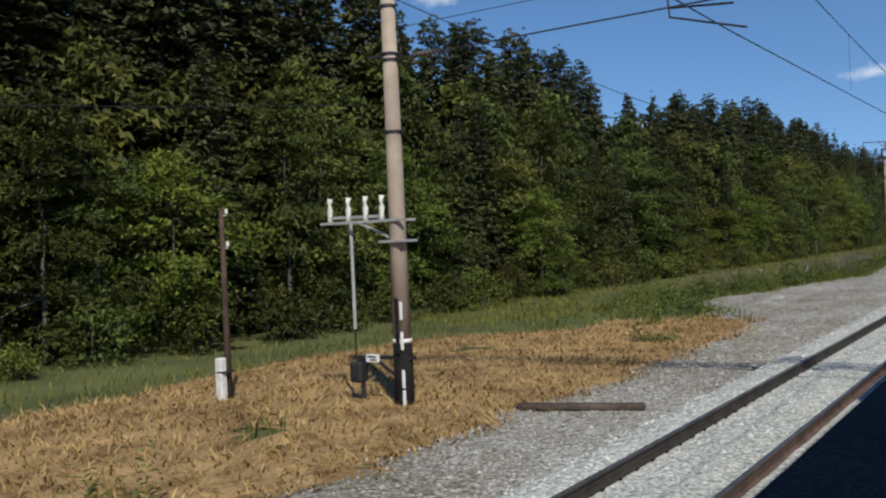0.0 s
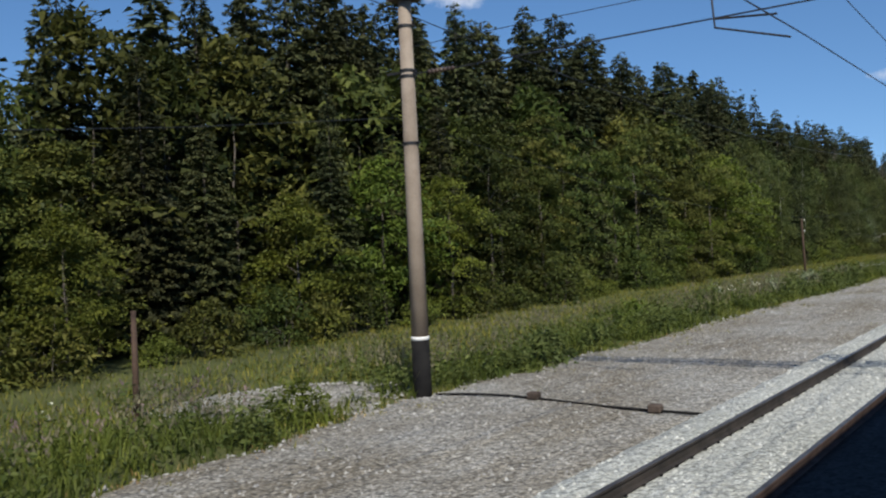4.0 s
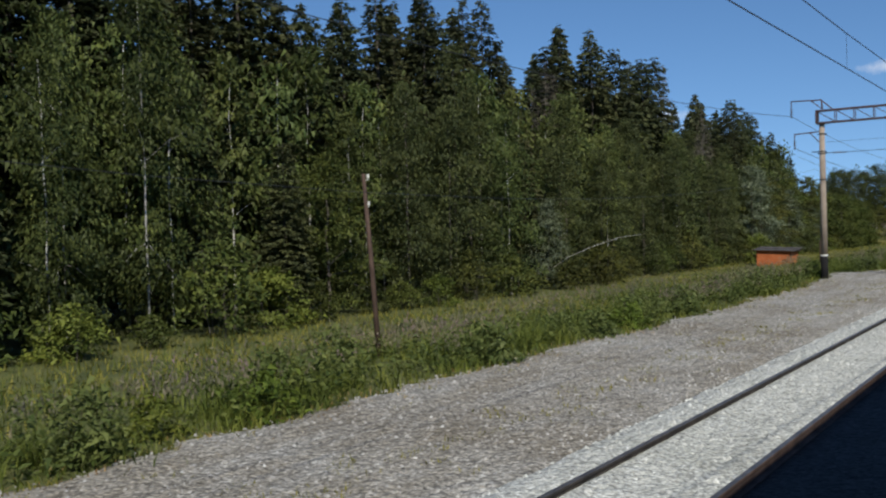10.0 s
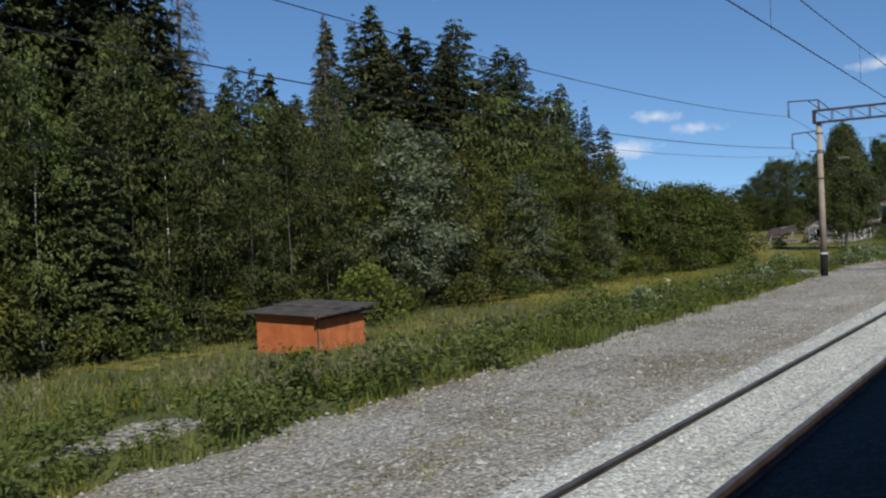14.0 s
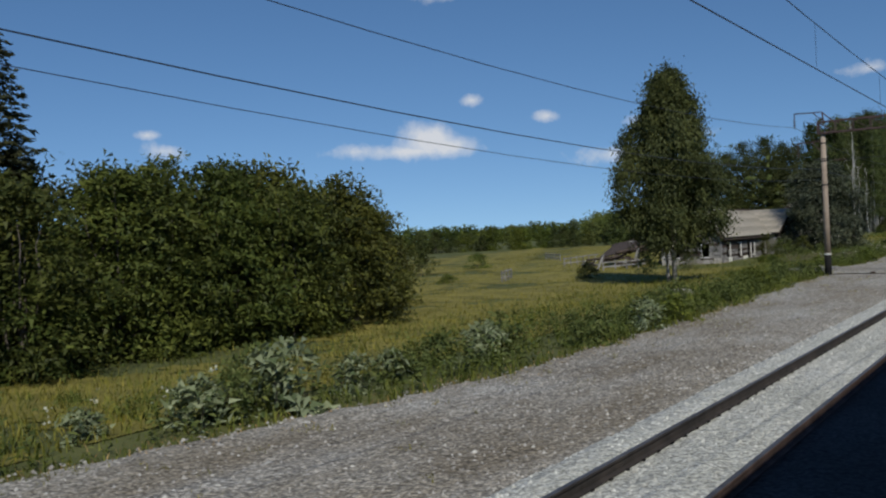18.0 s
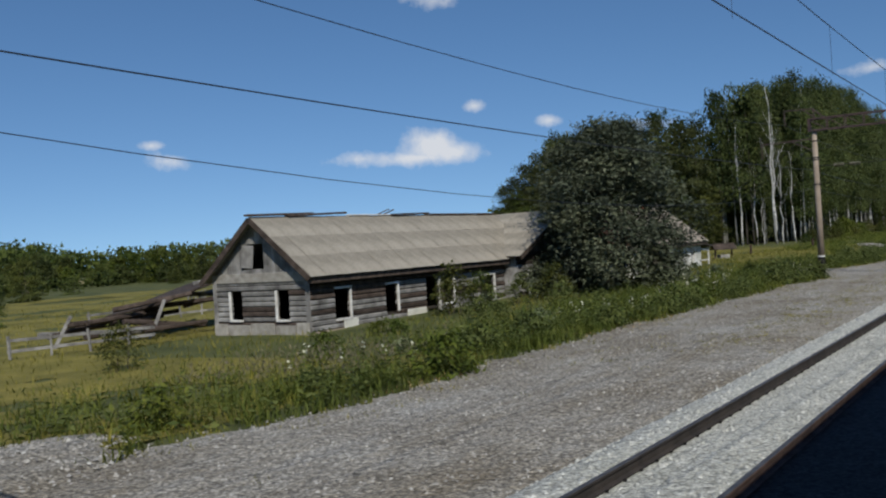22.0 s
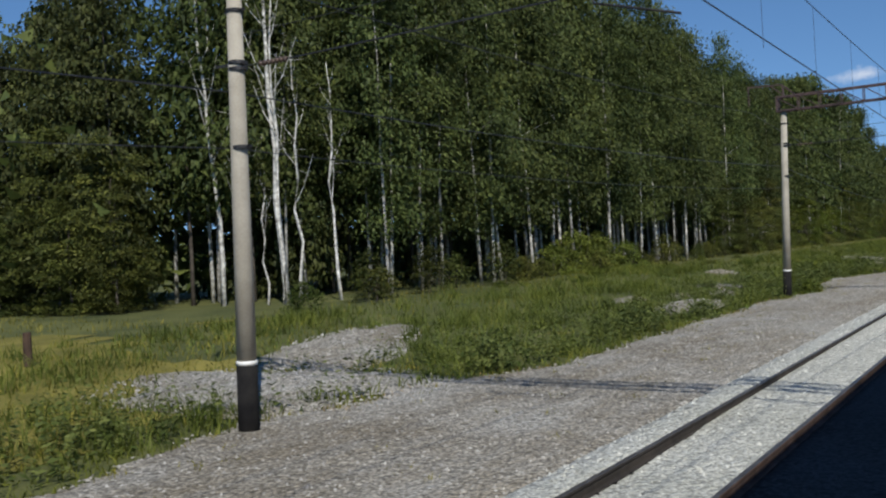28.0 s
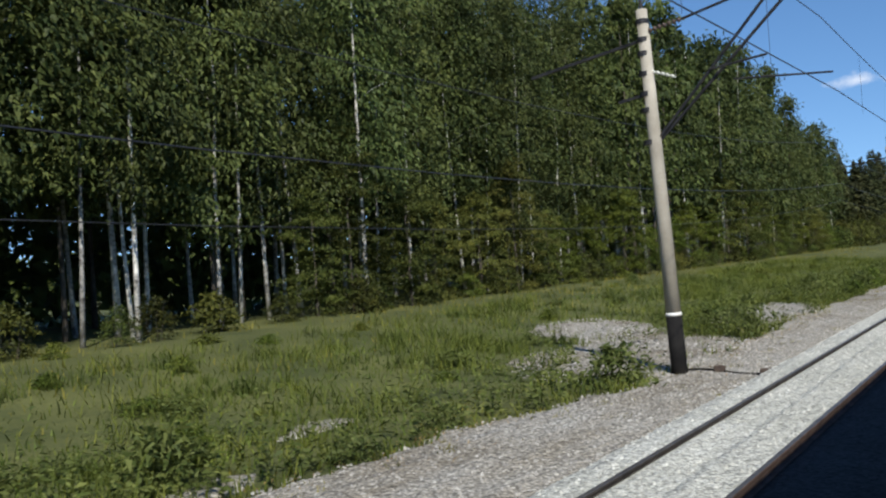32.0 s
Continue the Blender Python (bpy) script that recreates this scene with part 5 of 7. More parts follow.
    # rounded end of the wood
    for k, x, y, s, top in (("willow", -31, 296, 1.2, 7.6), ("willow", -34, 300, 1.2, 7.8), ("willow", -28.6, 299, 1.1, 6.6), ("light_willow", -29.5, 303.5, 1.15, 7.0), ("willow", -33, 306, 1.2, 7.6), ("light_willow", -28.8, 308, 1.1, 7.2), ("light_willow", -31, 311.5, 1.15, 7.6), ("willow", -28.6, 313, 1.0, 6.2), ("willow", -34.5, 314, 1.2, 7.4), ("light_willow", -29.0, 305, 1.0, 6.8), ("light_willow", -27.8, 310.8, 1.0, 6.2), ("light_willow", -28.8, 316, 1.05, 6.9), ("light_willow", -31.6, 307.8, 1.2, 7.7), ("light_willow", -30.2, 312.4, 1.15, 7.5), ("willow", -31.5, 318.5, 1.05, 6.9), ("willow", -33.5, 320.5, 1.1, 6.8), ("willow", -31.8, 321.3, 0.8, 5.6), ("light_willow", -33, 312, 1.2, 7.6), ("willow", -37, 304, 1.3, 8.0), ("willow", -36, 298, 1.3, 8.6), ("willow", -38, 311, 1.3, 7.6), ("willow", -35.2, 325.6, 0.95, 5.6), ("light_willow", -36.6, 321.6, 1.15, 7.2), ("willow", -38.6, 329.6, 1.05, 6.9), ("willow", -41.5, 332.5, 1.1, 7.0)):
        i = int(rng.integers(3))
        plant(k, i, x, y, s, top / (6.0, 6.8, 5.2)[i], group="bushes at the end of the wood")
    plant("spruce", 1, -36.2, 295.3, 0.8, 0.84, group=W)
    plant("spruce", 3, -36.4, 300.4, 0.8, 0.80, group=W)
    plant("spruce", 0, -35.8, 302.8, 0.75, 0.75, group=W)
    plant("spruce", 0, -40, 296.5, 0.85, 0.82, group=W)


def white_birch(x, y, h, lean, seed):
    """Old birch with a bright, bare stem, ascending bare boughs and little leaf."""
    r = np.random.default_rng(900 + seed)
    root = thing("white_birch", "old birch with bright white stem and bare ascending boughs", "birch", "white birches before the grove", pose(x, y, float(ground_z(x, y)) - 0.05))
    wob = r.normal(0, 0.10, (9, 2))
    at = lambda t: Vector((float(np.interp(t, np.linspace(0, 1, 9), wob[:, 0])), lean * t ** 1.2 + float(np.interp(t, np.linspace(0, 1, 9), wob[:, 1])), h * t))
    ts = np.linspace(0, 1, 9)
    r0 = 0.0078 * h
    part("trunk", G().tube([at(t) - (Vector((0, 0, 0.3)) if t == 0 else Vector()) for t in ts], [r0 * (1.2 if t == 0 else 1 - 0.8 * t) for t in ts], 9), M["whitebirch"], root, smooth=True)
    tips = []
    for k in range(8):
        t = 0.42 + 0.54 * k / 8 + r.uniform(-0.03, 0.03)
        a, L = r.uniform(0, 2 * math.pi), (1 - t) * h * 0.22 + 0.6
        d = Vector((math.cos(a), math.sin(a), r.uniform(1.0, 2.4))).normalized()
        p0 = at(t)
        p1, p2 = p0 + d * L * 0.5, p0 + d * L + Vector((0, 0, 0.25 * L))
        rb = r0 * (1 - 0.8 * t) * 0.36
        g = G().tube([p0, p1, p2], [rb, rb * 0.7, rb * 0.25], 6, False)
        for q in range(3):
            e = p0.lerp(p2, 0.45 + 0.18 * q)
            d2 = Vector((r.normal(0, 1), r.normal(0, 1), r.uniform(-0.2, 0.8))).normalized()
            g.tube([e, e + d2 * L * 0.3], [rb * 0.35, rb * 0.12], 4, False)
        part("bough", g, M["whitebirch"], root, smooth=True)
        if t > 0.55:
            tips.append((p2 + p1) / 2)
            tips.append(p2)
    c = np.repeat(np.array([tuple(p) for p in tips]), 24, 0)
    n = len(c)
    c = c + r.normal(0, 1, (n, 3)) * [0.35, 0.35, 0.3] - np.abs(r.normal(0, 1, (n, 1))) * [0, 0, 0.4]
    sc = r.uniform(0.10, 0.2, n)
    v, f = leaf_tris(c, r.normal(0, 0.8, (n, 3)) + [0, 0, -1.5], r.normal(0, 1, (n, 3)) + [0, 0, 0.6], sc * 1.35, sc)
    part("crown", np_mesh("crown", v, f), M["birch"], root)


def grove():
    W = "birches of the grove"
    tops_y, tops_h = [452, 458, 468, 488, 520, 540, 551, 566, 590, 618, 625, 660, 700], [17.5, 19, 22, 24, 24, 22.3, 20.8, 23.5, 25.4, 24.4, 19, 18.5, 16]
    hh = (22, 23, 21, 24)
    for key, x, gap, y0 in (("birch", -30.0, 2.1, 471), ("birch", -33.4, 2.4, 468), ("back_birch", -36.4, 2.8, 468), ("back_birch", -40.0, 6.0, 468)):
        y = y0
        while y < 650:
            h = float(np.interp(y, tops_y, tops_h)) * rng.uniform(0.86, 1.05)
            i = int(rng.integers(4))
            if key == "back_birch" or y > 560 or y > 500 and x < -31:
                i = i % 2
            kind = key if y < 560 and x > -31 or y < 500 and x > -34 else "back_birch"
            plant(kind, i % 2 if kind == "back_birch" else i, x + rng.uniform(-1.2, 1.2), y, h / hh[i] * rng.uniform(0.9, 1.1), h / hh[i], group=W)
            y += gap * rng.uniform(0.5, 1.6)
    for x, y, h, lean, seed in ((-36.4, 465.8, 18.0, -1.2, 1), (-34.5, 465.8, 11.0, 0.1, 2), (-33.8, 466.2, 9.0, 0.1, 8), (-32.0, 465.8, 20.5, -1.3, 3), (-31.8, 465.5, 17.0, -0.3, 4), (-31.2, 466.0, 12.5, 0.3, 7), (-30.2, 467.6, 12.0, 0.05, 6)):
        white_birch(x, y, h, lean, seed)
    # dark end of the grove that faces the houses
    for k in range(20):
        x = -34.6 - 1.9 * k
        tall = float(np.interp(x, [-74, -70, -66, -62, -51, -41, -34], [9.5, 13.0, 17.0, 19.5, 18.8, 21.0, 22.0]))
        i = int(rng.integers(4))
        if x < -38:
            plant("alder", int(rng.integers(5)), x + rng.uniform(-0.6, 0.6), 460.8 + rng.uniform(-0.8, 0.8), rng.uniform(0.6, 0.95), group="trees at the end of the grove")
        plant("end_tree", i % 3, x - 0.8, (463.4 if x < -38.5 else 470.5) + rng.uniform(-0.8, 0.8), rng.uniform(0.9, 1.1), rng.uniform(0.80, 0.96) * tall / (17, 18, 16.5)[i % 3], group="trees at the end of the grove")
        plant("back_birch", i % 2, x + rng.uniform(-1, 1), 467.0 + rng.uniform(-1, 1), 0.9, rng.uniform(0.9, 1.03) * tall / (22, 23)[i % 2], group="trees at the end of the grove")
    y = 462.0
    while y < 640:
        plant("shrub" if rng.uniform() < 0.8 else "light_shrub", int(rng.integers(3)), -27.8 + rng.uniform(-0.8, 0.8), y, rng.uniform(0.4, 0.8), group="shrubs along the grove")
        y += rng.uniform(1.8, 4.8)
    for x, y, a in ((-29.0, 492.5, 1.25), (-28.4, 495.0, 1.35), (-29.2, 497.2, 1.2), (-27.6, 498.8, 0.9), (-28.8, 488.5, 0.9)):
        plant("light_shrub", int(rng.integers(2)), x, y, a, group="shrubs along the grove")
    # leafy undergrowth that hides the stems further along
    y = 526.0
    while y < 640:
        plant("alder" if rng.uniform() < 0.6 else "maple", int(rng.integers(4)), -28.4 + rng.uniform(-1.0, 0.8), y, rng.uniform(0.45, 0.8), group="undergrowth along the grove")
        y += rng.uniform(2.5, 5.0)
    # spruces far along the line
    y = 640.0
    while y < 780:
        i = int(rng.integers(4))
        plant("back_spruce", i, -33 + rng.uniform(-3, 3), y, 1.0, rng.uniform(0.85, 1.05), group="spruces far along the line")
        plant("shrub", int(rng.integers(3)), -27 + rng.uniform(-2, 2), y + 2, 1.6, group="shrubs along the grove")
        y += rng.uniform(2.5, 4)


def lone_plants():
    plant("field_tree", 0, -31.2, 424.5, 0.62, 0.52, group="trees behind the white house")
    plant("lone_birch", 0, -23.7, 346.6, 1.0, turn=40)
    plant("cherry", 0, -22.3, 391.2, 1.36, 0.97, turn=0)
    for x, y, s in ((-27.5, 361, 0.5), (-29.5, 356, 0.6), (-33, 352, 0.7)):
        plant("shrub", int(rng.integers(3)), x, y, s, group="shrubs by the log house")
    for x, y, s in ((-25.2, 378.6, 0.75), (-24.4, 379.8, 0.6), (-23.5, 386, 0.6), (-24.5, 384, 0.5)):
        plant("shrub", 1, x, y, s, group="shrubs by the log house")
    for k in range(22):
        x, y = rng.uniform(-25.0, -15.5), rng.uniform(364, 412)
        plant(("weed_bush", "light_weed_bush", "pale_shrub")[k % 3], int(rng.integers(3)), x, y, rng.uniform(0.5, 0.95) * (0.65 if k % 3 == 2 else 1), group="weeds before the houses")
    for x, y, s in ((-34, 419, 0.75), (-37, 423, 0.85), (-33.5, 424, 0.6), (-41, 428, 0.8)):
        plant("field_tree", int(rng.integers(3)), x, y, s * 0.6, group="trees behind the white house")
    for x, y, s in ((-45, 432, 0.9), (-52, 440, 1.0), (-38, 436, 0.6)):
        plant("willow", int(rng.integers(3)), x, y, s, group="trees behind the white house")
    for x, y, s in ((-12.7, 294.6, 0.95), (-13.2, 292.9, 0.75), (-12.9, 302.5, 0.8), (-13.0, 298.5, 0.6), (-14.3, 279.3, 0.9), (-13.1, 271, 0.7), (-13.4, 287.0, 0.7), (-13.6, 120.8, 0.8), (-14.6, 117, 0.7)):
        plant("pale_shrub", int(rng.integers(2)), x, y, s, group="pale shrubs along the gravel")
    for k, (x, y, a) in enumerate(((-12.5, 217.0, 0.9), (-12.9, 218.0, 1.0), (-13.3, 217.2, 0.8), (-12.4, 216.2, 0.6), (-13.9, 218.4, 0.7))):
        plant("light_weed_bush" if k % 2 else "weed_bush", k, x, y, a, group="weeds round the mast")
    for k in range(46):
        y = rng.uniform(468, 575)
        x = rng.uniform(-26, -13.0)
        if len(off_pads(np.array([[x, y]]))):
            plant("light_weed_bush" if k % 3 else "weed_bush", k, x, y, rng.uniform(0.45, 0.95), rng.uniform(0.3, 0.6), group="low clumps in the grass")
    plant("weed_bush", 2, -12.1, 396.8, 0.85, group="weeds before the houses")
    plant("weed_bush", 0, -12.7, 397.6, 0.8, group="weeds before the houses")
    # belt of trees across the field
    for k in range(56):
        t = (k + rng.uniform(0, 1)) / 56
        x, y = -152 + 92 * t + rng.uniform(-3, 3), 427 + 40 * t + rng.uniform(-6, 6)
        plant("field_tree", int(rng.integers(3)), x, y, rng.uniform(0.45, 0.85), group="belt of trees across the field")
    for x, y, s in ((-56, 372, 1.0), (-79, 365.5, 1.5), (-45, 349, 0.6), (-62, 360, 0.8), (-90, 371, 1.3), (-70, 352, 0.7), (-52, 341, 0.7)):
        plant("light_shrub", int(rng.integers(2)), x, y, s, s * 0.75, group="bushes in the field")
    # scattered bushes over the field
    own = np.random.default_rng(8)
    for k in range(46):
        x = -52 - 150 * own.uniform() ** 1.2
        y = 300 - 1.0 * (x + 45) * own.uniform(0.2, 1.7) + own.uniform(0, 60)
        far = k % 3 == 0 and x < -85
        plant("willow" if far else "shrub", int(own.integers(3)), x, y, own.uniform(0.4, 0.7) if far else own.uniform(0.4, 0.9), turn=own.uniform(0, 360), group="bushes in the field")


def far_wood(name, label, line, n, h, size, material):
    """A distant wood: one mass of foliage clumps along a line."""
    r = np.random.default_rng(len(name) * 7 + n)
    P = np.array(line, float)
    seg = np.linalg.norm(np.diff(P, axis=0), axis=1)
    t = r.uniform(0, seg.sum(), n)
    cum = np.concatenate([[0], np.cumsum(seg)])
    x, y = np.interp(t, cum, P[:, 0]), np.interp(t, cum, P[:, 1])
    top = h * (0.72 + 0.28 * fnoise(t * 0.23, t * 0.05, 1.0) + 0.22 * fnoise(t * 0.9, t * 0.31, 2.0))
    z = r.uniform(0, 1, n) ** 0.8 * np.maximum(top, h * 0.3)
    c = np.stack([x + r.normal(0, h * 0.16, n), y + r.normal(0, h * 0.3, n), ground_z(x, y) + z], -1)
    s = size * r.uniform(0.6, 1.4, n)
    v, f = leaf_tris(c, r.normal(0, 1, (n, 3)) + [0, 0, 0.6], r.normal(0, 1, (n, 3)) + [0.6, -0.6, 0.7], s * 1.4, s)
    tagged(part(name, np_mesh(name, v, f), material), label, "wood", kind="stuff")


forest()
grove()
lone_plants()
far_wood("backing_wood", "dark depth of the spruce wood", [(-47, -30), (-47, 285)], 36000, 15, 0.7, M["spruce"])
far_wood("grove_depth", "dark depth of the birch grove", [(-46, 468), (-46, 700)], 52000, 16, 0.62, M["birch"])
far_wood("distant_wood", "long low wood on the horizon beyond the field", [(-150, 330), (-330, 560), (-300, 900), (-120, 1150)], 46000, 13.5, 1.2, M["alder"])
far_wood("middle_wood", "line of bushes and trees across the field", [(-70, 466), (-110, 520), (-150, 640)], 22000, 9, 0.5, M["alder"])
far_wood("horizon_wood", "wood closing the view along the line", [(-25, 800), (-90, 1000)], 16000, 13, 1.1, M["alder"])
far_wood("low_scrub", "low scrub scattered over the field", [(-75, 330), (-120, 420), (-170, 540)], 5000, 2.2, 0.45, M["alder"])

# ---------------------------------------------------------------- grass and weeds


def blades(n, xy, zs, h, w, r, bend=0.35):
    """Bent triangular blades."""
    a = r.uniform(0, 2 * math.pi, n)
    d = np.stack([np.cos(a), np.sin(a), 0 * a], -1)
    s = np.stack([-np.sin(a), np.cos(a), 0 * a], -1)
    base = np.stack([xy[:, 0], xy[:, 1], zs], -1)
    lean = d * (h * bend * r.uniform(0.2, 1.3, n))[:, None]
    tip = base + lean + np.stack([0 * h, 0 * h, h], -1)
    mid = base + lean * 0.3 + np.stack([0 * h, 0 * h, h * 0.55], -1)
    W = s * w[:, None]
    v = np.stack([base - W / 2, base + W / 2, mid + W * 0.42, tip, mid - W * 0.42], 1).reshape(-1, 3)
    k = np.arange(n)[:, None] * 5
    return v, k + np.array([0, 1, 2, 4]), k + np.array([4, 2, 3])


def sward(name, label, material, xy, h, w, r, bend=0.35):
    n = len(xy)
    v, q, t = blades(n, xy, ground_z(xy[:, 0], xy[:, 1]) - 0.03, h, w, r, bend)
    me = bpy.data.meshes.new(name)
    me.vertices.add(len(v))
    me.vertices.foreach_set("co", v.astype(np.float32).ravel())
    loops = np.concatenate([q.ravel(), t.ravel()]).astype(np.int32)
    me.loops.add(len(loops))
    me.loops.foreach_set("vertex_index", loops)
    me.polygons.add(2 * n)
    me.polygons.foreach_set("loop_start", np.concatenate([np.arange(n) * 4, 4 * n + np.arange(n) * 3]).astype(np.int32))
    me.update(calc_edges=True)
    tagged(part(name, me, material), label, "grass", kind="stuff")


def strip_points(r, n, y0, y1, far, power=1.6, start=0.0):
    """Points from the gravel's edge outwards, thinning with distance."""
    y = r.uniform(y0, y1, n)
    x = gravel_edge(y) - start - far * r.uniform(0, 1, n) ** power
    return np.stack([x, y], -1)


HOUSE_BOXES = [(-34.2, -26.2, 370.8, 399.2), (-33.2, -24.9, 398.4, 418), (-25, -21.2, 246.8, 250.1)]


def keep_clear(p):
    ok = np.ones(len(p), bool)
    for x0, x1, y0, y1 in HOUSE_BOXES:
        ok &= ~((p[:, 0] > x0) & (p[:, 0] < x1) & (p[:, 1] > y0) & (p[:, 1] < y1))
    return off_pads(p[ok])


def in_dry(p):
    """The patch of dead grass round the first mast."""
    return (p[:, 1] < 33 + 4 * fnoise(p[:, 0] * 0.8, p[:, 1] * 0.3, 2) + 0.9 * (p[:, 0] + 11)) & (p[:, 0] > -18.5 - 0.10 * p[:, 1] + 1.2 * fnoise(p[:, 1] * 0.5, p[:, 0], 1)) & (fnoise(p[:, 0] * 0.8, p[:, 1] * 0.55, 12.0) > -0.75)


def build_growth():
    r = np.random.default_rng(21)
    # green grass of the verge
    p = keep_clear(strip_points(r, 125000, -25, 590, 15, 1.75, -0.15))
    p = p[~in_dry(p)]
    patch = fnoise(p[:, 0] * 0.9, p[:, 1] * 0.6, 4.0)
    h = r.uniform(0.10, 0.36, len(p)) * np.clip(1 + 0.9 * patch, 0.45, 2.0)
    sward("verge_grass", "tall green grass on the verge", M["grass"], p, h, r.uniform(0.018, 0.04, len(p)), r, 1.0)
    # mounds of taller grass
    c = np.concatenate([strip_points(r, 1250, -15, 450, 8, 1.3, 0.3), strip_points(r, 2000, 440, 600, 14, 1.0, 0.3), strip_points(r, 900, 352, 425, 7, 1.0, 0.2), strip_points(r, 500, 55, 130, 4, 1.0, 0.1), strip_points(r, 700, 160, 275, 4.5, 1.0, 0.1)])
    c = c[fnoise(c[:, 0] * 0.4, c[:, 1] * 0.2, 8.0) + r.normal(0, 0.3, len(c)) > -0.1]
    size = r.uniform(0.5, 1.5, len(c))
    who = np.repeat(np.arange(len(c)), 46)
    d = r.normal(0, 0.34, (len(who), 2)) * size[who][:, None]
    p = c[who] + d
    h = (r.uniform(0.25, 0.62, len(who)) * size[who]) * np.exp(-(d ** 2).sum(1) / (0.5 * size[who] ** 2))
    ok = keep_clear(np.concatenate([p, h[:, None]], 1))
    ok = ok[~in_dry(ok)]
    sward("tall_grass", "soft mounds of tall lush grass on the verge", M["lush"], ok[:, :2], ok[:, 2] + 0.1, r.uniform(0.014, 0.03, len(ok)), r, 1.1)
    # ripe yellowish grass further out and over the meadow
    y = np.concatenate([r.uniform(-20, 640, 40000), r.uniform(35, 300, 42000)])
    p = np.stack([r.uniform(-29, -15, len(y)), y], -1)
    q = np.stack([-14 - 60 * r.uniform(0, 1, 64000) ** 1.5, r.uniform(285, 458, 64000)], -1)
    p = keep_clear(np.concatenate([p, q]))
    p = p[~in_dry(p)]
    p = p[(fnoise(p[:, 0] * 0.25, p[:, 1] * 0.12, 7.0) + r.normal(0, 0.4, len(p)) > -0.25) & ((p[:, 1] < 452) | (p[:, 0] < -19 + 2 * r.normal(0, 1, len(p))))]
    sward("ripe_grass", "ripe yellow-green meadow grass", M["meadow"], p, r.uniform(0.12, 0.36, len(p)), r.uniform(0.02, 0.042, len(p)), r, 0.9)
    # ripe yellow floor of the meadow, ragged at its rim
    for xs, ys, bias in ((np.arange(-90, -13.4, 0.8), np.arange(268, 462, 0.8), 0.35), (np.arange(-28, -15.4, 0.6), np.arange(228, 268, 0.8), -0.4)):
        v, f = sheet(xs, ys, lambda a, b: ground_z(a, b) + 0.025)
        q = v[f].mean(1)
        inner = np.minimum((-14.2 - q[:, 0]) * 0.5, (450 - q[:, 1]) * 0.3)
        f = f[(fnoise(q[:, 0] * 0.22, q[:, 1] * 0.16, 3.0) + 0.5 * fnoise(q[:, 0] * 0.9, q[:, 1] * 0.8, 5.0) + np.clip(inner, -1, 0.3) + bias > 0.2) & ~((q[:, 1] > 364) & (q[:, 1] < 420) & (q[:, 0] > -34))]
        tagged(part("ripe_meadow", np_mesh("ripe_meadow", v, f), M["ripesoil"]), "floor of ripe yellow meadow grass", "meadow", kind="structure")
    # short bright grass along the last stretch
    p = keep_clear(strip_points(r, 42000, 450, 600, 13, 1.2, -0.3))
    p = p[fnoise(p[:, 0] * 0.5, p[:, 1] * 0.3, 11.0) + r.normal(0, 0.25, len(p)) > -0.15]
    sward("short_grass", "short bright green grass in patches on the verge", M["clover"], p, r.uniform(0.06, 0.24, len(p)), r.uniform(0.02, 0.045, len(p)), r, 1.1)
    # dead grass round the first mast
    y = r.uniform(-25, 46, 70000)
    p = np.stack([gravel_edge(y) + 0.5 - 13 * r.uniform(0, 1, len(y)) ** 1.1, y], -1)
    p = p[in_dry(p)]
    sward("dead_grass", "flattened dry yellow-brown grass", M["dry"], p, r.uniform(0.04, 0.24, len(p)), r.uniform(0.015, 0.04, len(p)) * 1.2, r, 2.2)
    xs, ys = np.arange(-21, -7.5, 0.5), np.arange(-30, 46, 0.5)
    v, f = sheet(xs, ys, lambda a, b: ground_z(a, b) + 0.02)
    q = v[f].mean(1)
    f = f[in_dry(q) & (q[:, 0] < gravel_edge(q[:, 1]) + 0.4)]
    tagged(part("dead_grass_litter", np_mesh("dead_grass_litter", v, f), M["drysoil"]), "litter of dry brown grass on the ground", "dead grass", kind="structure")
    # a thin dry fringe along the gravel
    y = r.uniform(-20, 620, 30000)
    p = np.stack([gravel_edge(y) + r.normal(0.2, 0.5, len(y)), y], -1)
    p = p[fnoise(p[:, 1] * 0.23, p[:, 1] * 0.05, 2.0) > -0.05]
    sward("dry_fringe", "thin dry grass at the gravel's edge", M["dry"], p, r.uniform(0.03, 0.15, len(p)), r.uniform(0.01, 0.022, len(p)), r, 1.4)
    # sparse tufts on the gravel
    c = np.stack([r.uniform(-11.5, -6.2, 1100), r.uniform(0, 560, 1100)], -1)
    ye = r.uniform(0, 580, 1300)
    near = np.stack([gravel_edge(ye) + np.abs(r.normal(0, 0.75, len(ye))), ye], -1)
    c = c[fnoise(c[:, 1] * 0.11, c[:, 0] * 0.3, 1.0) - 0.12 * (c[:, 0] + 8.5) + r.normal(0, 0.25, len(c)) > 0.1]
    band = np.concatenate([np.stack([r.normal(-8.0, 0.9, 420), 364 + 68 * r.beta(1, 1.6, 420)], -1), np.stack([r.normal(-7.6, 0.55, 420), r.uniform(152, 246, 420)], -1)])
    c = np.concatenate([c, near, band])
    p = np.repeat(c, 16, 0) + r.normal(0, 0.13, (len(c) * 16, 2))
    sward("gravel_tufts", "sparse grass tufts on the gravel", M["meadow"], p, r.uniform(0.04, 0.17, len(p)), r.uniform(0.012, 0.025, len(p)), r, 0.9)
    # leafy weeds in a belt at the edge
    y = r.uniform(-20, 590, 22000)
    p = np.stack([gravel_edge(y) - 0.15 - 4.6 * r.uniform(0, 1, len(y)) ** 1.4, y], -1)
    p = keep_clear(p[~in_dry(p)])
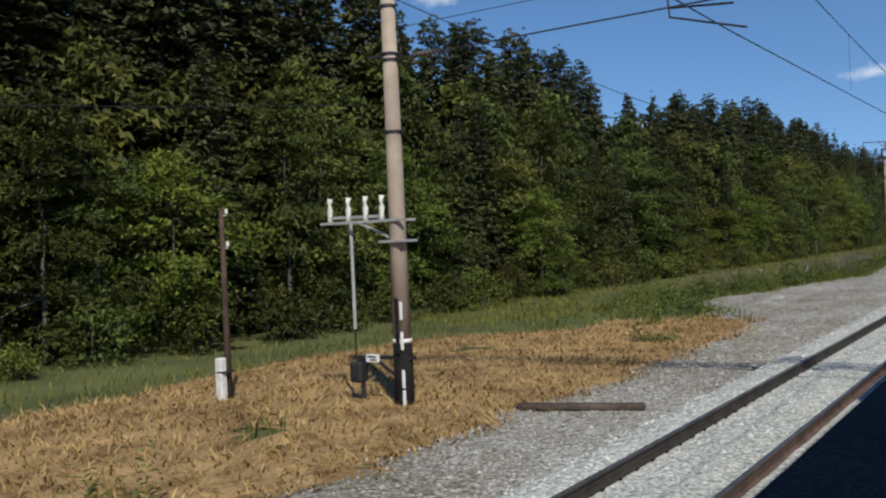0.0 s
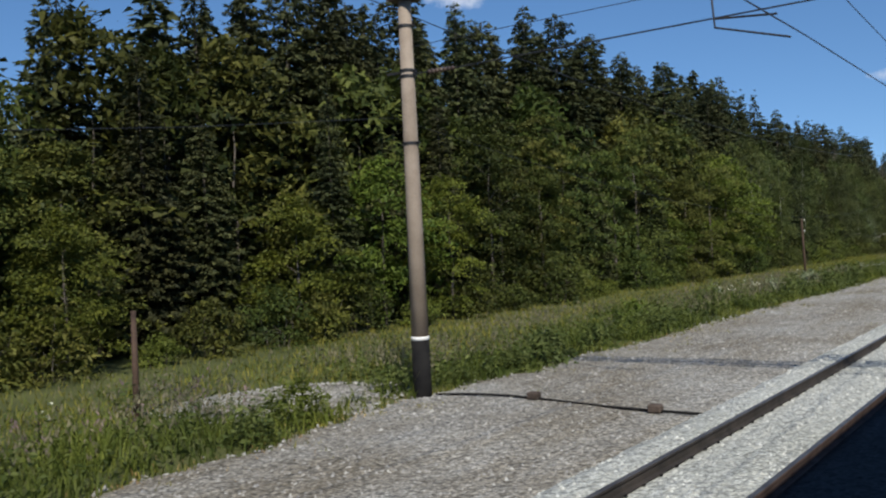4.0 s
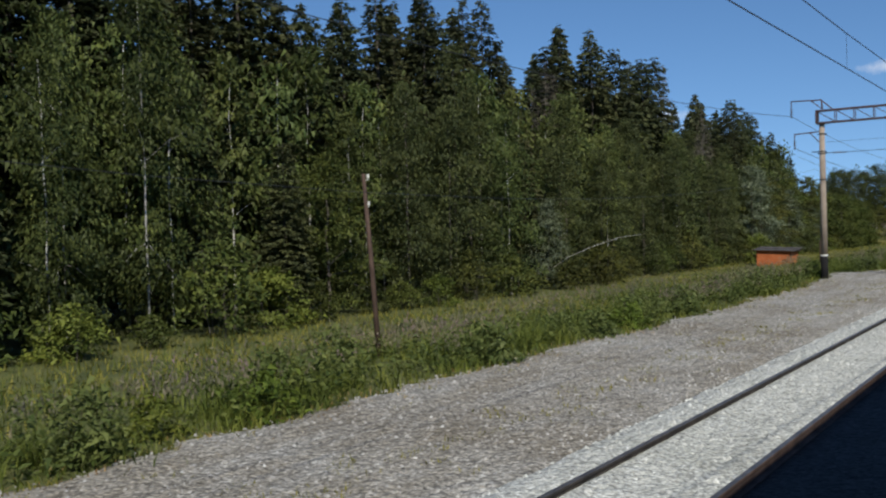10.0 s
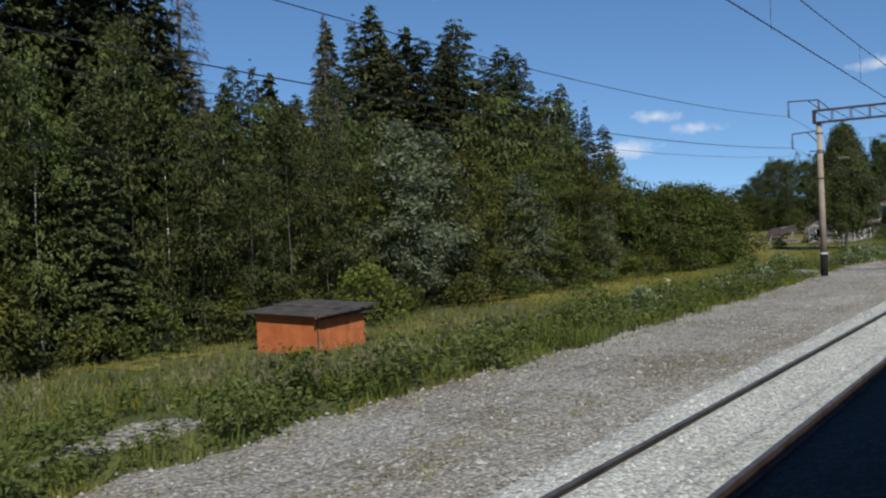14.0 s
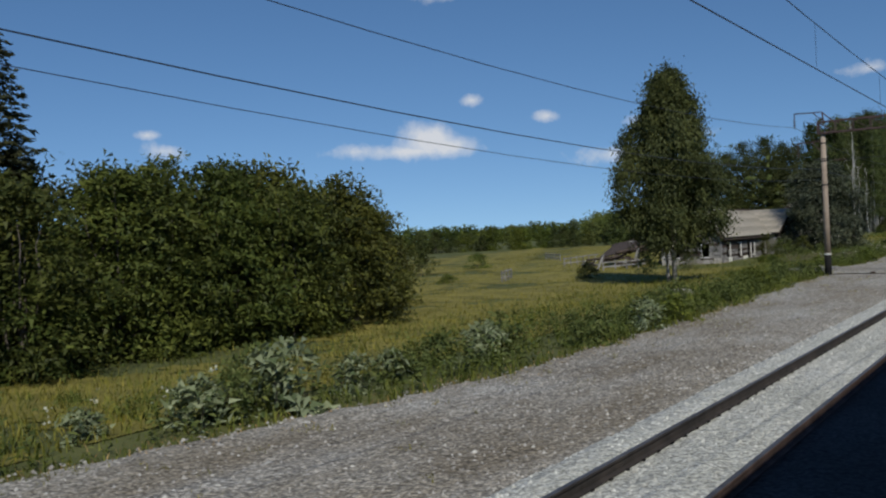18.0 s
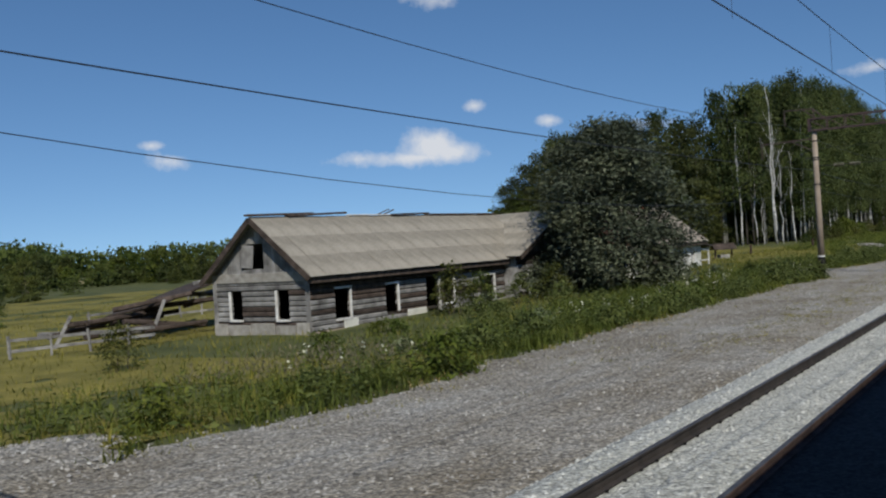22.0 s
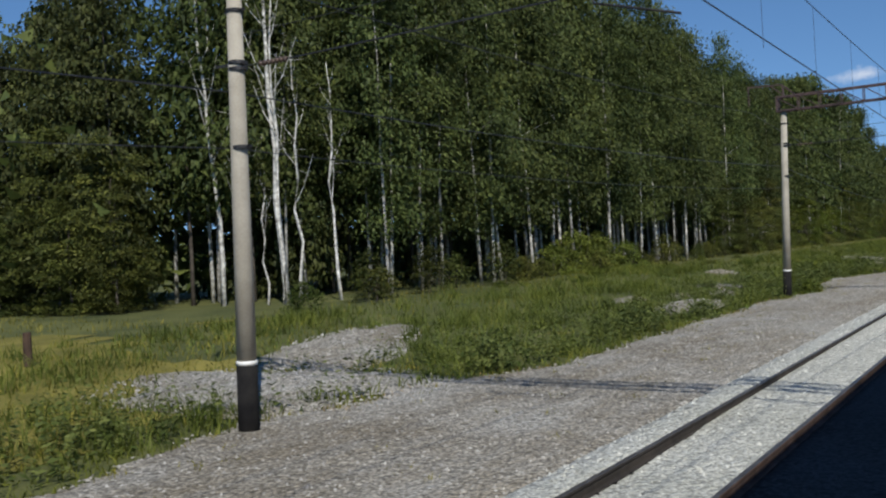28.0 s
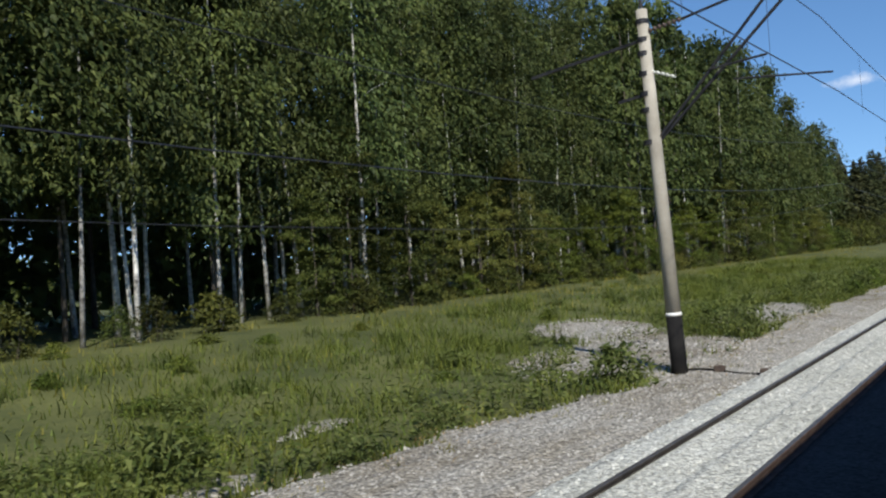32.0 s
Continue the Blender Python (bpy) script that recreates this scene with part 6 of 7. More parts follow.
    p = p[fnoise(p[:, 0] * 0.9, p[:, 1] * 0.31, 9.0) + r.normal(0, 0.35, len(p)) > -0.1]
    hh = r.uniform(0.3, 1.15, len(p)) * (1 + 0.3 * fnoise(p[:, 1] * 0.2, p[:, 0], 3.0))
    m = 9
    who = np.repeat(np.arange(len(p)), m)
    t = np.tile(np.linspace(0.15, 1.0, m), len(p))
    a = r.uniform(0, 2 * math.pi, len(who))
    rad = 0.16 * (1.15 - t)
    c = np.stack([p[who, 0] + rad * np.cos(a), p[who, 1] + rad * np.sin(a), ground_z(p[who, 0], p[who, 1]) + hh[who] * t], -1)
    ax = np.stack([np.cos(a), np.sin(a), r.uniform(-0.3, 0.5, len(a))], -1)
    L = r.uniform(0.10, 0.24, len(a)) * (1.25 - 0.6 * t)
    v, f = leaf_cards(c, ax, np.stack([0 * a, 0 * a, 0 * a + 1], -1) + r.normal(0, 0.4, (len(a), 3)), L, L * 0.4)
    tagged(part("leafy_weeds", np_mesh("leafy_weeds", v, f), M["weed"]), "tall leafy weeds along the gravel", "weeds", kind="stuff")

    def heads(name, label, material, spans_y, n, far, hmin, hmax, L, W, up=1.5):
        y = np.concatenate([r.uniform(a, b, int(n * (b - a) / sum(q[1] - q[0] for q in spans_y))) for a, b in spans_y])
        p = np.stack([gravel_edge(y) - 0.6 - far * r.uniform(0, 1, len(y)) ** 1.2, y], -1)
        p = keep_clear(p[fnoise(p[:, 0] * 0.7, p[:, 1] * 0.27, 6.0) + r.normal(0, 0.2, len(p)) > 0.18])
        k = 6
        who = np.repeat(np.arange(len(p)), k)
        z = ground_z(p[who, 0], p[who, 1]) + r.uniform(hmin, hmax, len(p))[who] + r.uniform(-0.22, 0.08, len(who))
        c = np.stack([p[who, 0] + r.normal(0, 0.05, len(who)), p[who, 1] + r.normal(0, 0.05, len(who)), z], -1)
        v, f = leaf_cards(c, r.normal(0, 0.5, (len(who), 3)) + [0, 0, up], r.normal(0, 1, (len(who), 3)), r.uniform(0.7, 1.3, len(who)) * L, r.uniform(0.7, 1.3, len(who)) * W)
        tagged(part(name, np_mesh(name, v, f), material), label, "weeds", kind="stuff")

    heads("seeding_weeds", "greyish seeding weed tops above the grass", M["greyweed"], [(45, 130), (165, 250), (355, 366)], 13000, 6.5, 0.5, 0.95, 0.13, 0.032)
    heads("fireweed", "faded pink fireweed blossoms among the weeds", M["pink"], [(60, 82), (172, 205)], 900, 5.0, 0.6, 1.0, 0.11, 0.03)
    heads("umbels", "small white umbel flowers among the weeds", M["white"], [(55, 75), (105, 130), (255, 300), (355, 400)], 420, 3.5, 0.6, 1.0, 0.07, 0.07, 0.0)
    # loose stones on the shoulder and on the fresh ballast
    o = np.array([[1, 0, -0.3], [0, 1, -0.3], [-1, 0, -0.3], [0, -1, -0.3], [0, 0, 1]], float)
    tri = np.array([[0, 1, 4], [1, 2, 4], [2, 3, 4], [3, 0, 4]])

    def stones(name, label, material, x, y, z, s):
        a = r.uniform(0, 2 * math.pi, len(x))
        v = o[None] * np.stack([s * r.uniform(0.8, 1.5, len(x)), s * r.uniform(0.6, 1.1, len(x)), s * r.uniform(0.45, 0.9, len(x))], -1)[:, None] + r.normal(0, 0.22, (len(x), 5, 3)) * s[:, None, None]
        vx = v[..., 0] * np.cos(a)[:, None] - v[..., 1] * np.sin(a)[:, None]
        vy = v[..., 0] * np.sin(a)[:, None] + v[..., 1] * np.cos(a)[:, None]
        v = np.stack([vx + x[:, None], vy + y[:, None], v[..., 2] + z[:, None]], -1).reshape(-1, 3)
        f = (np.arange(len(x))[:, None, None] * 5 + tri[None]).reshape(-1, 3)
        tagged(part(name, np_mesh(name, v, f), material), label, "stones", kind="stuff")

    n = 76000
    y = r.uniform(4, 540, n)
    x = -6.0 + (gravel_edge(y) + 6.0) * r.uniform(0, 1, n) ** 1.15
    s = r.uniform(0.020, 0.046, n) * np.where(r.uniform(0, 1, n) < 0.015, 1.8, 1.0)
    px, py, ps = [], [], []
    for cx, cy, lx, ly, h, turn in PADS:
        m = int(70 * lx * ly)
        a, q = r.uniform(0, 2 * math.pi, m), np.sqrt(r.uniform(0, 1, m))
        u, w = q * lx * np.cos(a), q * ly * np.sin(a)
        px.append(cx + u * math.cos(turn) - w * math.sin(turn))
        py.append(cy + u * math.sin(turn) + w * math.cos(turn))
        ps.append(h * (1 - q * q))
    px, py, ps = np.concatenate(px), np.concatenate(py), np.concatenate(ps)
    stones("pad_stones", "loose grey stones on the pads behind the masts", M["stones"], px, py, ground_z(px, py) + ps + 0.01, r.uniform(0.025, 0.06, len(px)))
    stones("loose_stones", "loose brownish grey stones lying on the gravel", M["stones"], x, y, ground_z(x, y) + 0.035 + 0.02 * fnoise(x * 1.7, y * 1.3, 2.0), s)
    n = 42000
    y = r.uniform(4, 540, n)
    x = r.uniform(-5.8, -3.4, n)
    ok = np.abs(x - RAIL_FAR) > 0.14
    x, y = x[ok], y[ok]
    z = np.interp(x, [-5.88, -5.72, -5.52, -5.3, -5.05, -4.92, -4.91, -4.66, -4.1, -3.5, -3.34], [-0.26, -0.15, -0.06, -0.04, -0.035, -0.05, -0.19, -0.19, -0.155, -0.185, -0.185])
    stones("ballast_stones", "loose pale grey stones of the fresh ballast", M["palestones"], x, y, z + heaped(x, y), r.uniform(0.022, 0.045, len(x)))
    # low bushes of weeds along the edge
    y = 40.0
    while y < 580:
        thick = float(fnoise(np.array(y * 0.13), np.array(2.0), 5.0))
        y += rng.uniform(0.9, 2.2) if thick > -0.1 else rng.uniform(2.5, 5)
        if y > 452 and rng.uniform() < 0.4:
            continue
        bx = float(gravel_edge(y)) - 0.15 - 2.6 * rng.uniform() ** 1.6
        if not len(off_pads(np.array([[bx, y]]))):
            continue
        kind = "weed_bush" if rng.uniform() < 0.78 else ("pale_shrub" if 255 < y < 310 else "light_weed_bush")
        plant(kind, int(rng.integers(3)), bx, y, rng.uniform(0.5, 1.15) * (0.62 if kind == "pale_shrub" else 1), group="weed bushes along the gravel")


xs, ys = np.linspace(-360, -150, 22), np.linspace(398, 470, 16)
tagged(part("stubble_field", np_mesh("stubble_field", *sheet(xs, ys, lambda a, b: ground_z(a, b) + 0.2)), M["stubble"]), "distant strip of ripe yellow corn field", "field", kind="structure")
build_growth()

# ---------------------------------------------------------------- abandoned log house


def wall_pieces(a, b, openings):
    """Solid stretches of a wall from a to b between openings."""
    out, p = [], a
    for o0, o1 in sorted(openings):
        if o0 > p:
            out.append((p, o0))
        p = max(p, o1)
    if p < b:
        out.append((p, b))
    return out


def log_wall(root, axis, fixed, a, b, z0, z1, wins, step=0.235, rad=0.125, dark=0.28):
    """Courses of squared logs, cut at the openings; wins: (from, to, sill, head)."""
    z, i = z0 + rad, 0
    while z < z1 - rad * 0.4:
        holes = [(w[0], w[1]) for w in wins if w[2] < z + 0.06 and w[3] > z - 0.06]
        for p, q in wall_pieces(a, b, holes):
            d = rng.uniform(-0.02, 0.02)
            e = 0.0 if holes else rng.uniform(0, 0.12)
            c = [0, 0, z + rng.uniform(-0.012, 0.012)]
            s = [0.2, 0.2, step * 0.93]
            k = 0 if axis == "x" else 1
            c[k], s[k] = (p + q) / 2, q - p + e
            c[1 - k] = fixed + d
            part("log", G().box(c, s, ch=0.045), M["darkwood"] if rng.uniform() < dark else M["oldwood"], root)
        z += step


def frame_part(root, axis, fixed, w, out, width=0.11, broken=()):
    """A chipped white window surround of separate boards."""
    a, b, s, h = w
    for nm, (p, q) in dict(jamb=((a, s), (a, h)), jamb_far=((b, s), (b, h)), head=((a - 0.1, h), (b + 0.1, h)), sill=((a - 0.06, s), (b + 0.06, s))).items():
        if nm in broken:
            continue
        pts = [(fixed + out, u, z) if axis == "y" else (u, fixed + out, z) for u, z in (p, q)]
        part("frame_board", G().bar(pts[0], pts[1], width, 0.10, 0.012), M["whitewood"], root)


def sheet_roof(root, corner, along, up, n, m, material, lap=0.06, miss=()):
    """A slope of thin overlapping sheets, n along and m up."""
    corner, along, up = Vector(corner), Vector(along), Vector(up)
    nor = along.cross(up).normalized()
    if nor.z < 0:
        nor = -nor
    la, lu = along.length / n, up.length / m
    me = None
    R = Matrix((along.normalized(), up.normalized(), along.normalized().cross(up.normalized()))).transposed()
    g = G()
    w = 6
    v = []
    for k in range(w * 2 + 1):
        x = -la / 2 * 1.03 + la * 1.06 * k / (w * 2)
        dz = 0.0022 * (-1) ** k
        for y in (-lu / 2 - lap, lu / 2):
            v += [(x, y, dz), (x, y, dz - 0.012)]
    f = []
    for k in range(w * 2):
        i = k * 4
        f += [(i, i + 4, i + 6, i + 2), (i + 1, i + 3, i + 7, i + 5), (i, i + 1, i + 5, i + 4), (i + 2, i + 6, i + 7, i + 3)]
    me = g.add(v, f).mesh("roof_sheet")
    me.materials.append(material)
    for i in range(n):
        for j in range(m):
            if (i, j) in miss:
                continue
            c = corner + along * ((i + 0.5) / n) + up * ((j + 0.5) / m) + nor * (0.02 + 0.012 * (i % 2) + rng.uniform(0, 0.008))
            ob = part("roof_sheet", me, None, root)
            ob.matrix_basis = Matrix.Translation(c) @ R.to_4x4() @ pose(0, 0, 0, rng.normal(0, 0.3) - 0.25, rng.normal(0, 0.3), rng.normal(0, 0.5))


def plank_gable(root, x, ya, yb, z0, yr, zr, material, hole=None, axis="y", step=0.17):
    """Upright planks filling a gable; hole: (from, to, low, high)."""
    u = ya
    while u < yb - 0.02:
        w = min(step, yb - u)
        c = u + w / 2
        top = z0 + (zr - z0) * (1 - abs(c - yr) / (abs(yb - ya) / 2 + 0.01)) - 0.03
        pieces = [(z0, top)]
        if hole and hole[0] < c < hole[1]:
            pieces = [(z0, min(hole[2], top)), (hole[3], top)]
        for p, q in pieces:
            if q - p > 0.08:
                ctr = (x + rng.uniform(-0.01, 0.01), c, (p + q) / 2) if axis == "y" else (c, x + rng.uniform(-0.01, 0.01), (p + q) / 2)
                s = (0.035, w - 0.012, q - p) if axis == "y" else (w - 0.012, 0.035, q - p)
                part("plank", G().box(ctr, s, ch=0.006), material, root)
        u += w


def log_house():
    root = thing("log_house", "abandoned grey log house with gaping windows and a worn sheet roof", "house", at=pose(0.2, -0.15, 0.15))
    X0, X1, YA, YB, ZG, ZE = -27.9, -33.7, 371.1, 387.9, -0.75, 1.78
    XR, ZR = -30.8, 4.56
    wins = [(372.75, 373.75, -0.3, 1.15), (376.5, 377.4, -0.3, 1.1), (379.9, 381.0, -0.75, 1.05), (381.5, 382.4, -0.3, 1.0), (385.2, 386.6, -0.55, 1.0)]
    gw = [(-32.7, -32.0, -0.15, 1.2), (-29.75, -29.05, -0.15, 1.2)]
    front = part("long_wall", G().box((X0 - 0.02, (YA + YB) / 2, ZG - 0.1), (0.4, YB - YA, 0.3), ch=0.03), M["concrete"], root, "log wall on a stone plinth")
    log_wall(front, "y", X0, YA, YB, ZG + 0.05, ZE, wins, dark=0.45)
    # near jambs left out as unlit: only the lit side gets white boards
    for w, br in zip(wins, (("jamb",), ("jamb", "sill"), ("jamb", "sill", "head"), ("jamb", "head"), ("sill", "jamb"))):
        frame_part(front, "y", X0, w, 0.13, broken=br)
    part("plinth_slab", G().box((X0 + 0.14, 373.7, -0.6), (0.06, 1.0, 0.6), ch=0.02), M["plaster"], front)
    part("plinth_slab", G().box((X0 + 0.14, 378.9, -0.55), (0.06, 1.6, 0.5), ch=0.02), M["plaster"], front)
    gab = part("gable_wall", G().box(((X0 + X1) / 2, YA, ZG - 0.1), (X0 - X1, 0.4, 0.3), ch=0.03), M["concrete"], root, "log gable wall with two empty windows")
    log_wall(gab, "x", YA, X1, X0, ZG + 0.05, ZE, gw, dark=0.14)
    for a, b, up in ((X1 - 0.05, -32.9, 0.34), (-32.85, -31.4, 0.28), (-31.35, -29.9, 0.36), (-29.85, -28.6, 0.26), (-28.55, X0 + 0.1, 0.38)):
        part("plinth_board", G().box(((a + b) / 2, YA - 0.19, ZG + up / 2 - 0.02), (b - a, 0.05, up + 0.3), ch=0.01), M["palewood"], gab)
    for w in gw:
        frame_part(gab, "x", YA, w, -0.13, broken=("jamb_far", "head"))
    part("corner_board", G().bar((X0 + 0.03, YA - 0.12, ZG), (X0 + 0.03, YA - 0.12, ZE), 0.26, 0.05, 0.01), M["oldwood"], gab)
    part("corner_board", G().bar((X1, YA - 0.12, ZG), (X1, YA - 0.12, ZE), 0.22, 0.05, 0.01), M["oldwood"], gab)
    part("tie_board", G().box(((X0 + X1) / 2, YA - 0.10, ZE + 0.02), (X0 - X1 + 0.3, 0.07, 0.42), ch=0.012), M["palewood"], gab, "pale frieze board")
    plank_gable(gab, YA - 0.06, X1, X0, ZE + 0.1, XR, ZR - 0.05, M["oldwood"], (-31.75, -30.45, 2.2, 3.35), "x")
    part("shutter", G().box((-31.45, YA - 0.1, 2.78), (0.62, 0.04, 1.05), pose(0, 0, 0, 0, 6, 12).to_3x3(), 0.01), M["oldwood"], gab)
    # inner faces in near-black, which stands for the shade of the rooms
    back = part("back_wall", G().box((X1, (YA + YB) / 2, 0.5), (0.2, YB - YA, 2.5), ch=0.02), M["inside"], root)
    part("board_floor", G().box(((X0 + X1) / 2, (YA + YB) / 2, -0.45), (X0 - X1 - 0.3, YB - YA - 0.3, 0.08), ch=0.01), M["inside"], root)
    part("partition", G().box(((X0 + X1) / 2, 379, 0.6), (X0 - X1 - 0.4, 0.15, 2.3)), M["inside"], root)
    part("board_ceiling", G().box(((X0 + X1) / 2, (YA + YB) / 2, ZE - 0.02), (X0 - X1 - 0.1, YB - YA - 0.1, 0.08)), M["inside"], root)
    # roof
    ov = 0.55
    e0, e1 = (X0 + ov, ZE + 0.0), (X1 - ov, ZE - 0.1)
    rf = part("front_roof", G().add([(e0[0], YA - 0.5, e0[1] - 0.03), (e0[0], YB + 4, e0[1] - 0.03), (XR, YB + 4, ZR - 0.03), (XR, YA - 0.5, ZR - 0.03), (e0[0], YA - 0.5, e0[1] - 0.09), (e0[0], YB + 4, e0[1] - 0.09), (XR, YB + 4, ZR - 0.09), (XR, YA - 0.5, ZR - 0.09)], [(0, 1, 2, 3), (7, 6, 5, 4), (0, 4, 5, 1), (1, 5, 6, 2), (2, 6, 7, 3), (3, 7, 4, 0)]), M["darkwood"], root, "long front roof slope of grey sheets")
    sheet_roof(rf, (e0[0] + 0.05, YA - 0.5, e0[1] + 0.0), (0, YB - YA + 4.4, 0), (XR - e0[0] - 0.05, 0, ZR - e0[1]), 20, 3, M["slate"])
    rb = part("back_roof", G().add([(e1[0], YA - 0.5, e1[1]), (e1[0], YB + 4, e1[1]), (XR, YB + 4, ZR), (XR, YA - 0.5, ZR), (e1[0], YA - 0.5, e1[1] - 0.06), (e1[0], YB + 4, e1[1] - 0.06), (XR, YB + 4, ZR - 0.06), (XR, YA - 0.5, ZR - 0.06)], [(3, 2, 1, 0), (4, 5, 6, 7), (1, 5, 4, 0), (2, 6, 5, 1), (3, 7, 6, 2), (0, 4, 7, 3)]), M["slate"], root)
    for s, e in ((1, e0), (-1, e1)):
        part("barge_board", G().bar((XR, YA - 0.53, ZR - 0.12), (e[0], YA - 0.53, e[1] - 0.12), 0.05, 0.26, 0.01), M["darkwood"], root)
    # board made deep and dark to stand for the eave's shade
    part("eave_board", G().box((X0 + 0.40, (YA + YB) / 2, ZE - 0.17), (0.25, YB - YA + 0.6, 0.30), ch=0.02), M["darkwood"], root)
    for y0, y1, dz, tl in ((YA - 0.7, 374.8, 0.08, 1.5), (373.0, 377.3, 0.05, 2.6), (381, 384.6, 0.05, 1.5), (384.5, 392, 0.05, 0.0)):
        part("ridge_board", G().bar((XR + rng.uniform(-0.05, 0.05), y0, ZR + dz), (XR, y1, ZR + dz + 0.05 * tl), 0.30, 0.10, 0.015), M["darkwood"], root)
    part("ridge_board", G().bar((XR, 377.5, ZR + 0.06), (XR, 381.2, ZR + 0.06), 0.24, 0.06, 0.01), M["whitewood"], root, "pale new ridge board")
    for y in (380.1, 380.6):
        part("loose_board", G().bar((XR, y, ZR + 0.1), (XR - 0.2, y + 1.1, ZR + 0.35), 0.12, 0.03), M["darkwood"], root)
    # cross wing
    WX, W0, W1, WR, WZ, WE = -26.95, 387.9, 398.7, 393.3, 4.52, 2.1
    wing = part("wing", G().box((WX - 3.5, W0 + 0.1, 0.6), (6.9, 0.2, 2.7), ch=0.02).box((WX - 3.5, W1 - 0.1, 0.6), (6.9, 0.2, 2.7), ch=0.02).box((WX - 6.9, (W0 + W1) / 2, 0.6), (0.2, W1 - W0 - 0.4, 2.7), ch=0.02), M["oldwood"], root, "cross wing with a gable towards the railway")
    ww = [(389.0, 390.0, -0.4, 1.0), (392.6, 393.7, -0.4, 1.0), (396, 397, -0.4, 1.0)]
    log_wall(wing, "y", WX, W0, W1, ZG, WE, ww)
    for w in ww:
        frame_part(wing, "y", WX, w, 0.13)
    plank_gable(wing, WX + 0.05, W0, W1, WE, WR, WZ - 0.05, M["oldwood"], (392.8, 393.8, 2.6, 3.4))
    for s, ye in ((-1, W0 - 0.45), (1, W1 + 0.45)):
        ze = WE - 0.2
        rr = part("wing_roof", G().add([(WX + 0.5, ye, ze), (WX - 7.0, ye, ze), (WX - 7.0, WR, WZ), (WX + 0.5, WR, WZ), (WX + 0.5, ye, ze - 0.06), (WX - 7.0, ye, ze - 0.06), (WX - 7.0, WR, WZ - 0.06), (WX + 0.5, WR, WZ - 0.06)], [(0, 1, 2, 3), (7, 6, 5, 4), (0, 4, 5, 1), (1, 5, 6, 2), (2, 6, 7, 3), (3, 7, 4, 0)]), M["darkwood"], root)
        sheet_roof(rr, (WX + 0.5, ye, ze + 0.03), (-7.5, 0, 0), (0, WR - ye, WZ - ze), 7, 4, M["slate"])
        part("barge_board", G().bar((WX + 0.53, WR, WZ - 0.1), (WX + 0.53, ye, ze - 0.1), 0.05, 0.24, 0.01), M["darkwood"], root)
    return root


def collapsed_barn():
    root = thing("collapsed_barn", "collapsed dark timber outbuilding beside the log house", "ruin", at=pose(-37.2, 370.8, -0.7))
    r = np.random.default_rng(5)
    for i in range(26):
        a = Vector((r.uniform(-3.0, 1.8), r.uniform(-5.5, 5.0), 0))
        ln, ang, tilt = r.uniform(2.0, 5.0), r.normal(1.5, 0.5), r.normal(0.05, 0.10)
        d = Vector((math.cos(ang) * math.cos(tilt), math.sin(ang) * math.cos(tilt), math.sin(tilt)))
        a.z = r.uniform(0.1, 1.2) + 0.16 * (a.y + 5)
        part("fallen_log", G().tube([a, a + d * ln * 0.5, a + d * ln], [0.13, 0.12, 0.11], 7), M["darkwood"] if r.uniform() < 0.75 else M["oldwood"], root)
    part("sagging_roof", G().box((-0.8, 1.5, 2.0), (4.0, 6.0, 0.12), pose(0, 0, 0, 12, -9, 5).to_3x3(), 0.02), M["darkwood"], root)
    for y, x in ((-5.5, -1.0), (3.2, 2.0), (-2.0, 1.2), (4.8, 2.2), (4.6, -1.0)):
        part("leaning_post", G().bar((x, y, -0.2), (x + 0.5, y + 0.7, 1.5 + 0.12 * (y + 5)), 0.16, 0.16, 0.02), M["oldwood"], root)
    for z in (0.35, 0.75, 1.1):
        part("rail_board", G().bar((2.1, 3.1, z), (2.2, 5.6, z + 0.05), 0.14, 0.04), M["darkwood"], root)
    return root


def fence_bits():
    r = np.random.default_rng(9)
    for k, (x, y, ln) in enumerate(((-36, 362, 6), (-45, 372, 9), (-40, 350, 5), (-52, 385, 8))):
        root = thing("broken_fence", "broken grey board fence in the meadow grass", "fence", "broken fences", pose(x, y, float(ground_z(x, y)), 0, 0, 70 + 20 * k))
        for i in range(int(ln / 1.6) + 1):
            part("fence_post", G().bar((i * 1.6, 0, -0.2), (i * 1.6 + r.normal(0, 0.05), 0.05, 1.0), 0.1, 0.1, 0.01), M["oldwood"], root)
        for z in (0.35, 0.8):
            part("fence_board", G().bar((-0.1, 0.06, z), (ln, 0.06, z + r.normal(0, 0.08)), 0.03, 0.13, 0.006), M["oldwood"], root)


# ---------------------------------------------------------------- white brick house


def brick_wall(root, name, x, ya, yb, z0, z1, wins, material, axis="y"):
    """A brick wall of solid stretches round its openings, 0.35 thick."""
    whole, t = None, 0.35
    ys = sorted({ya, yb, *[q for w in wins for q in w[:2]]})
    for p, q in zip(ys, ys[1:]):
        m = (p + q) / 2
        hole = [w for w in wins if w[0] < m < w[1]]
        for lo, hi in ([(z0, z1)] if not hole else [(z0, hole[0][2]), (hole[0][3], z1)]):
            if hi > lo:
                c, s = ((x - t / 2, m, (lo + hi) / 2), (t, q - p, hi - lo)) if axis == "y" else ((m, x + t / 2, (lo + hi) / 2), (q - p, t, hi - lo))
                piece = part("wall_section" if whole else name, G().box(c, s), material, whole or root)
                whole = whole or piece
    return whole


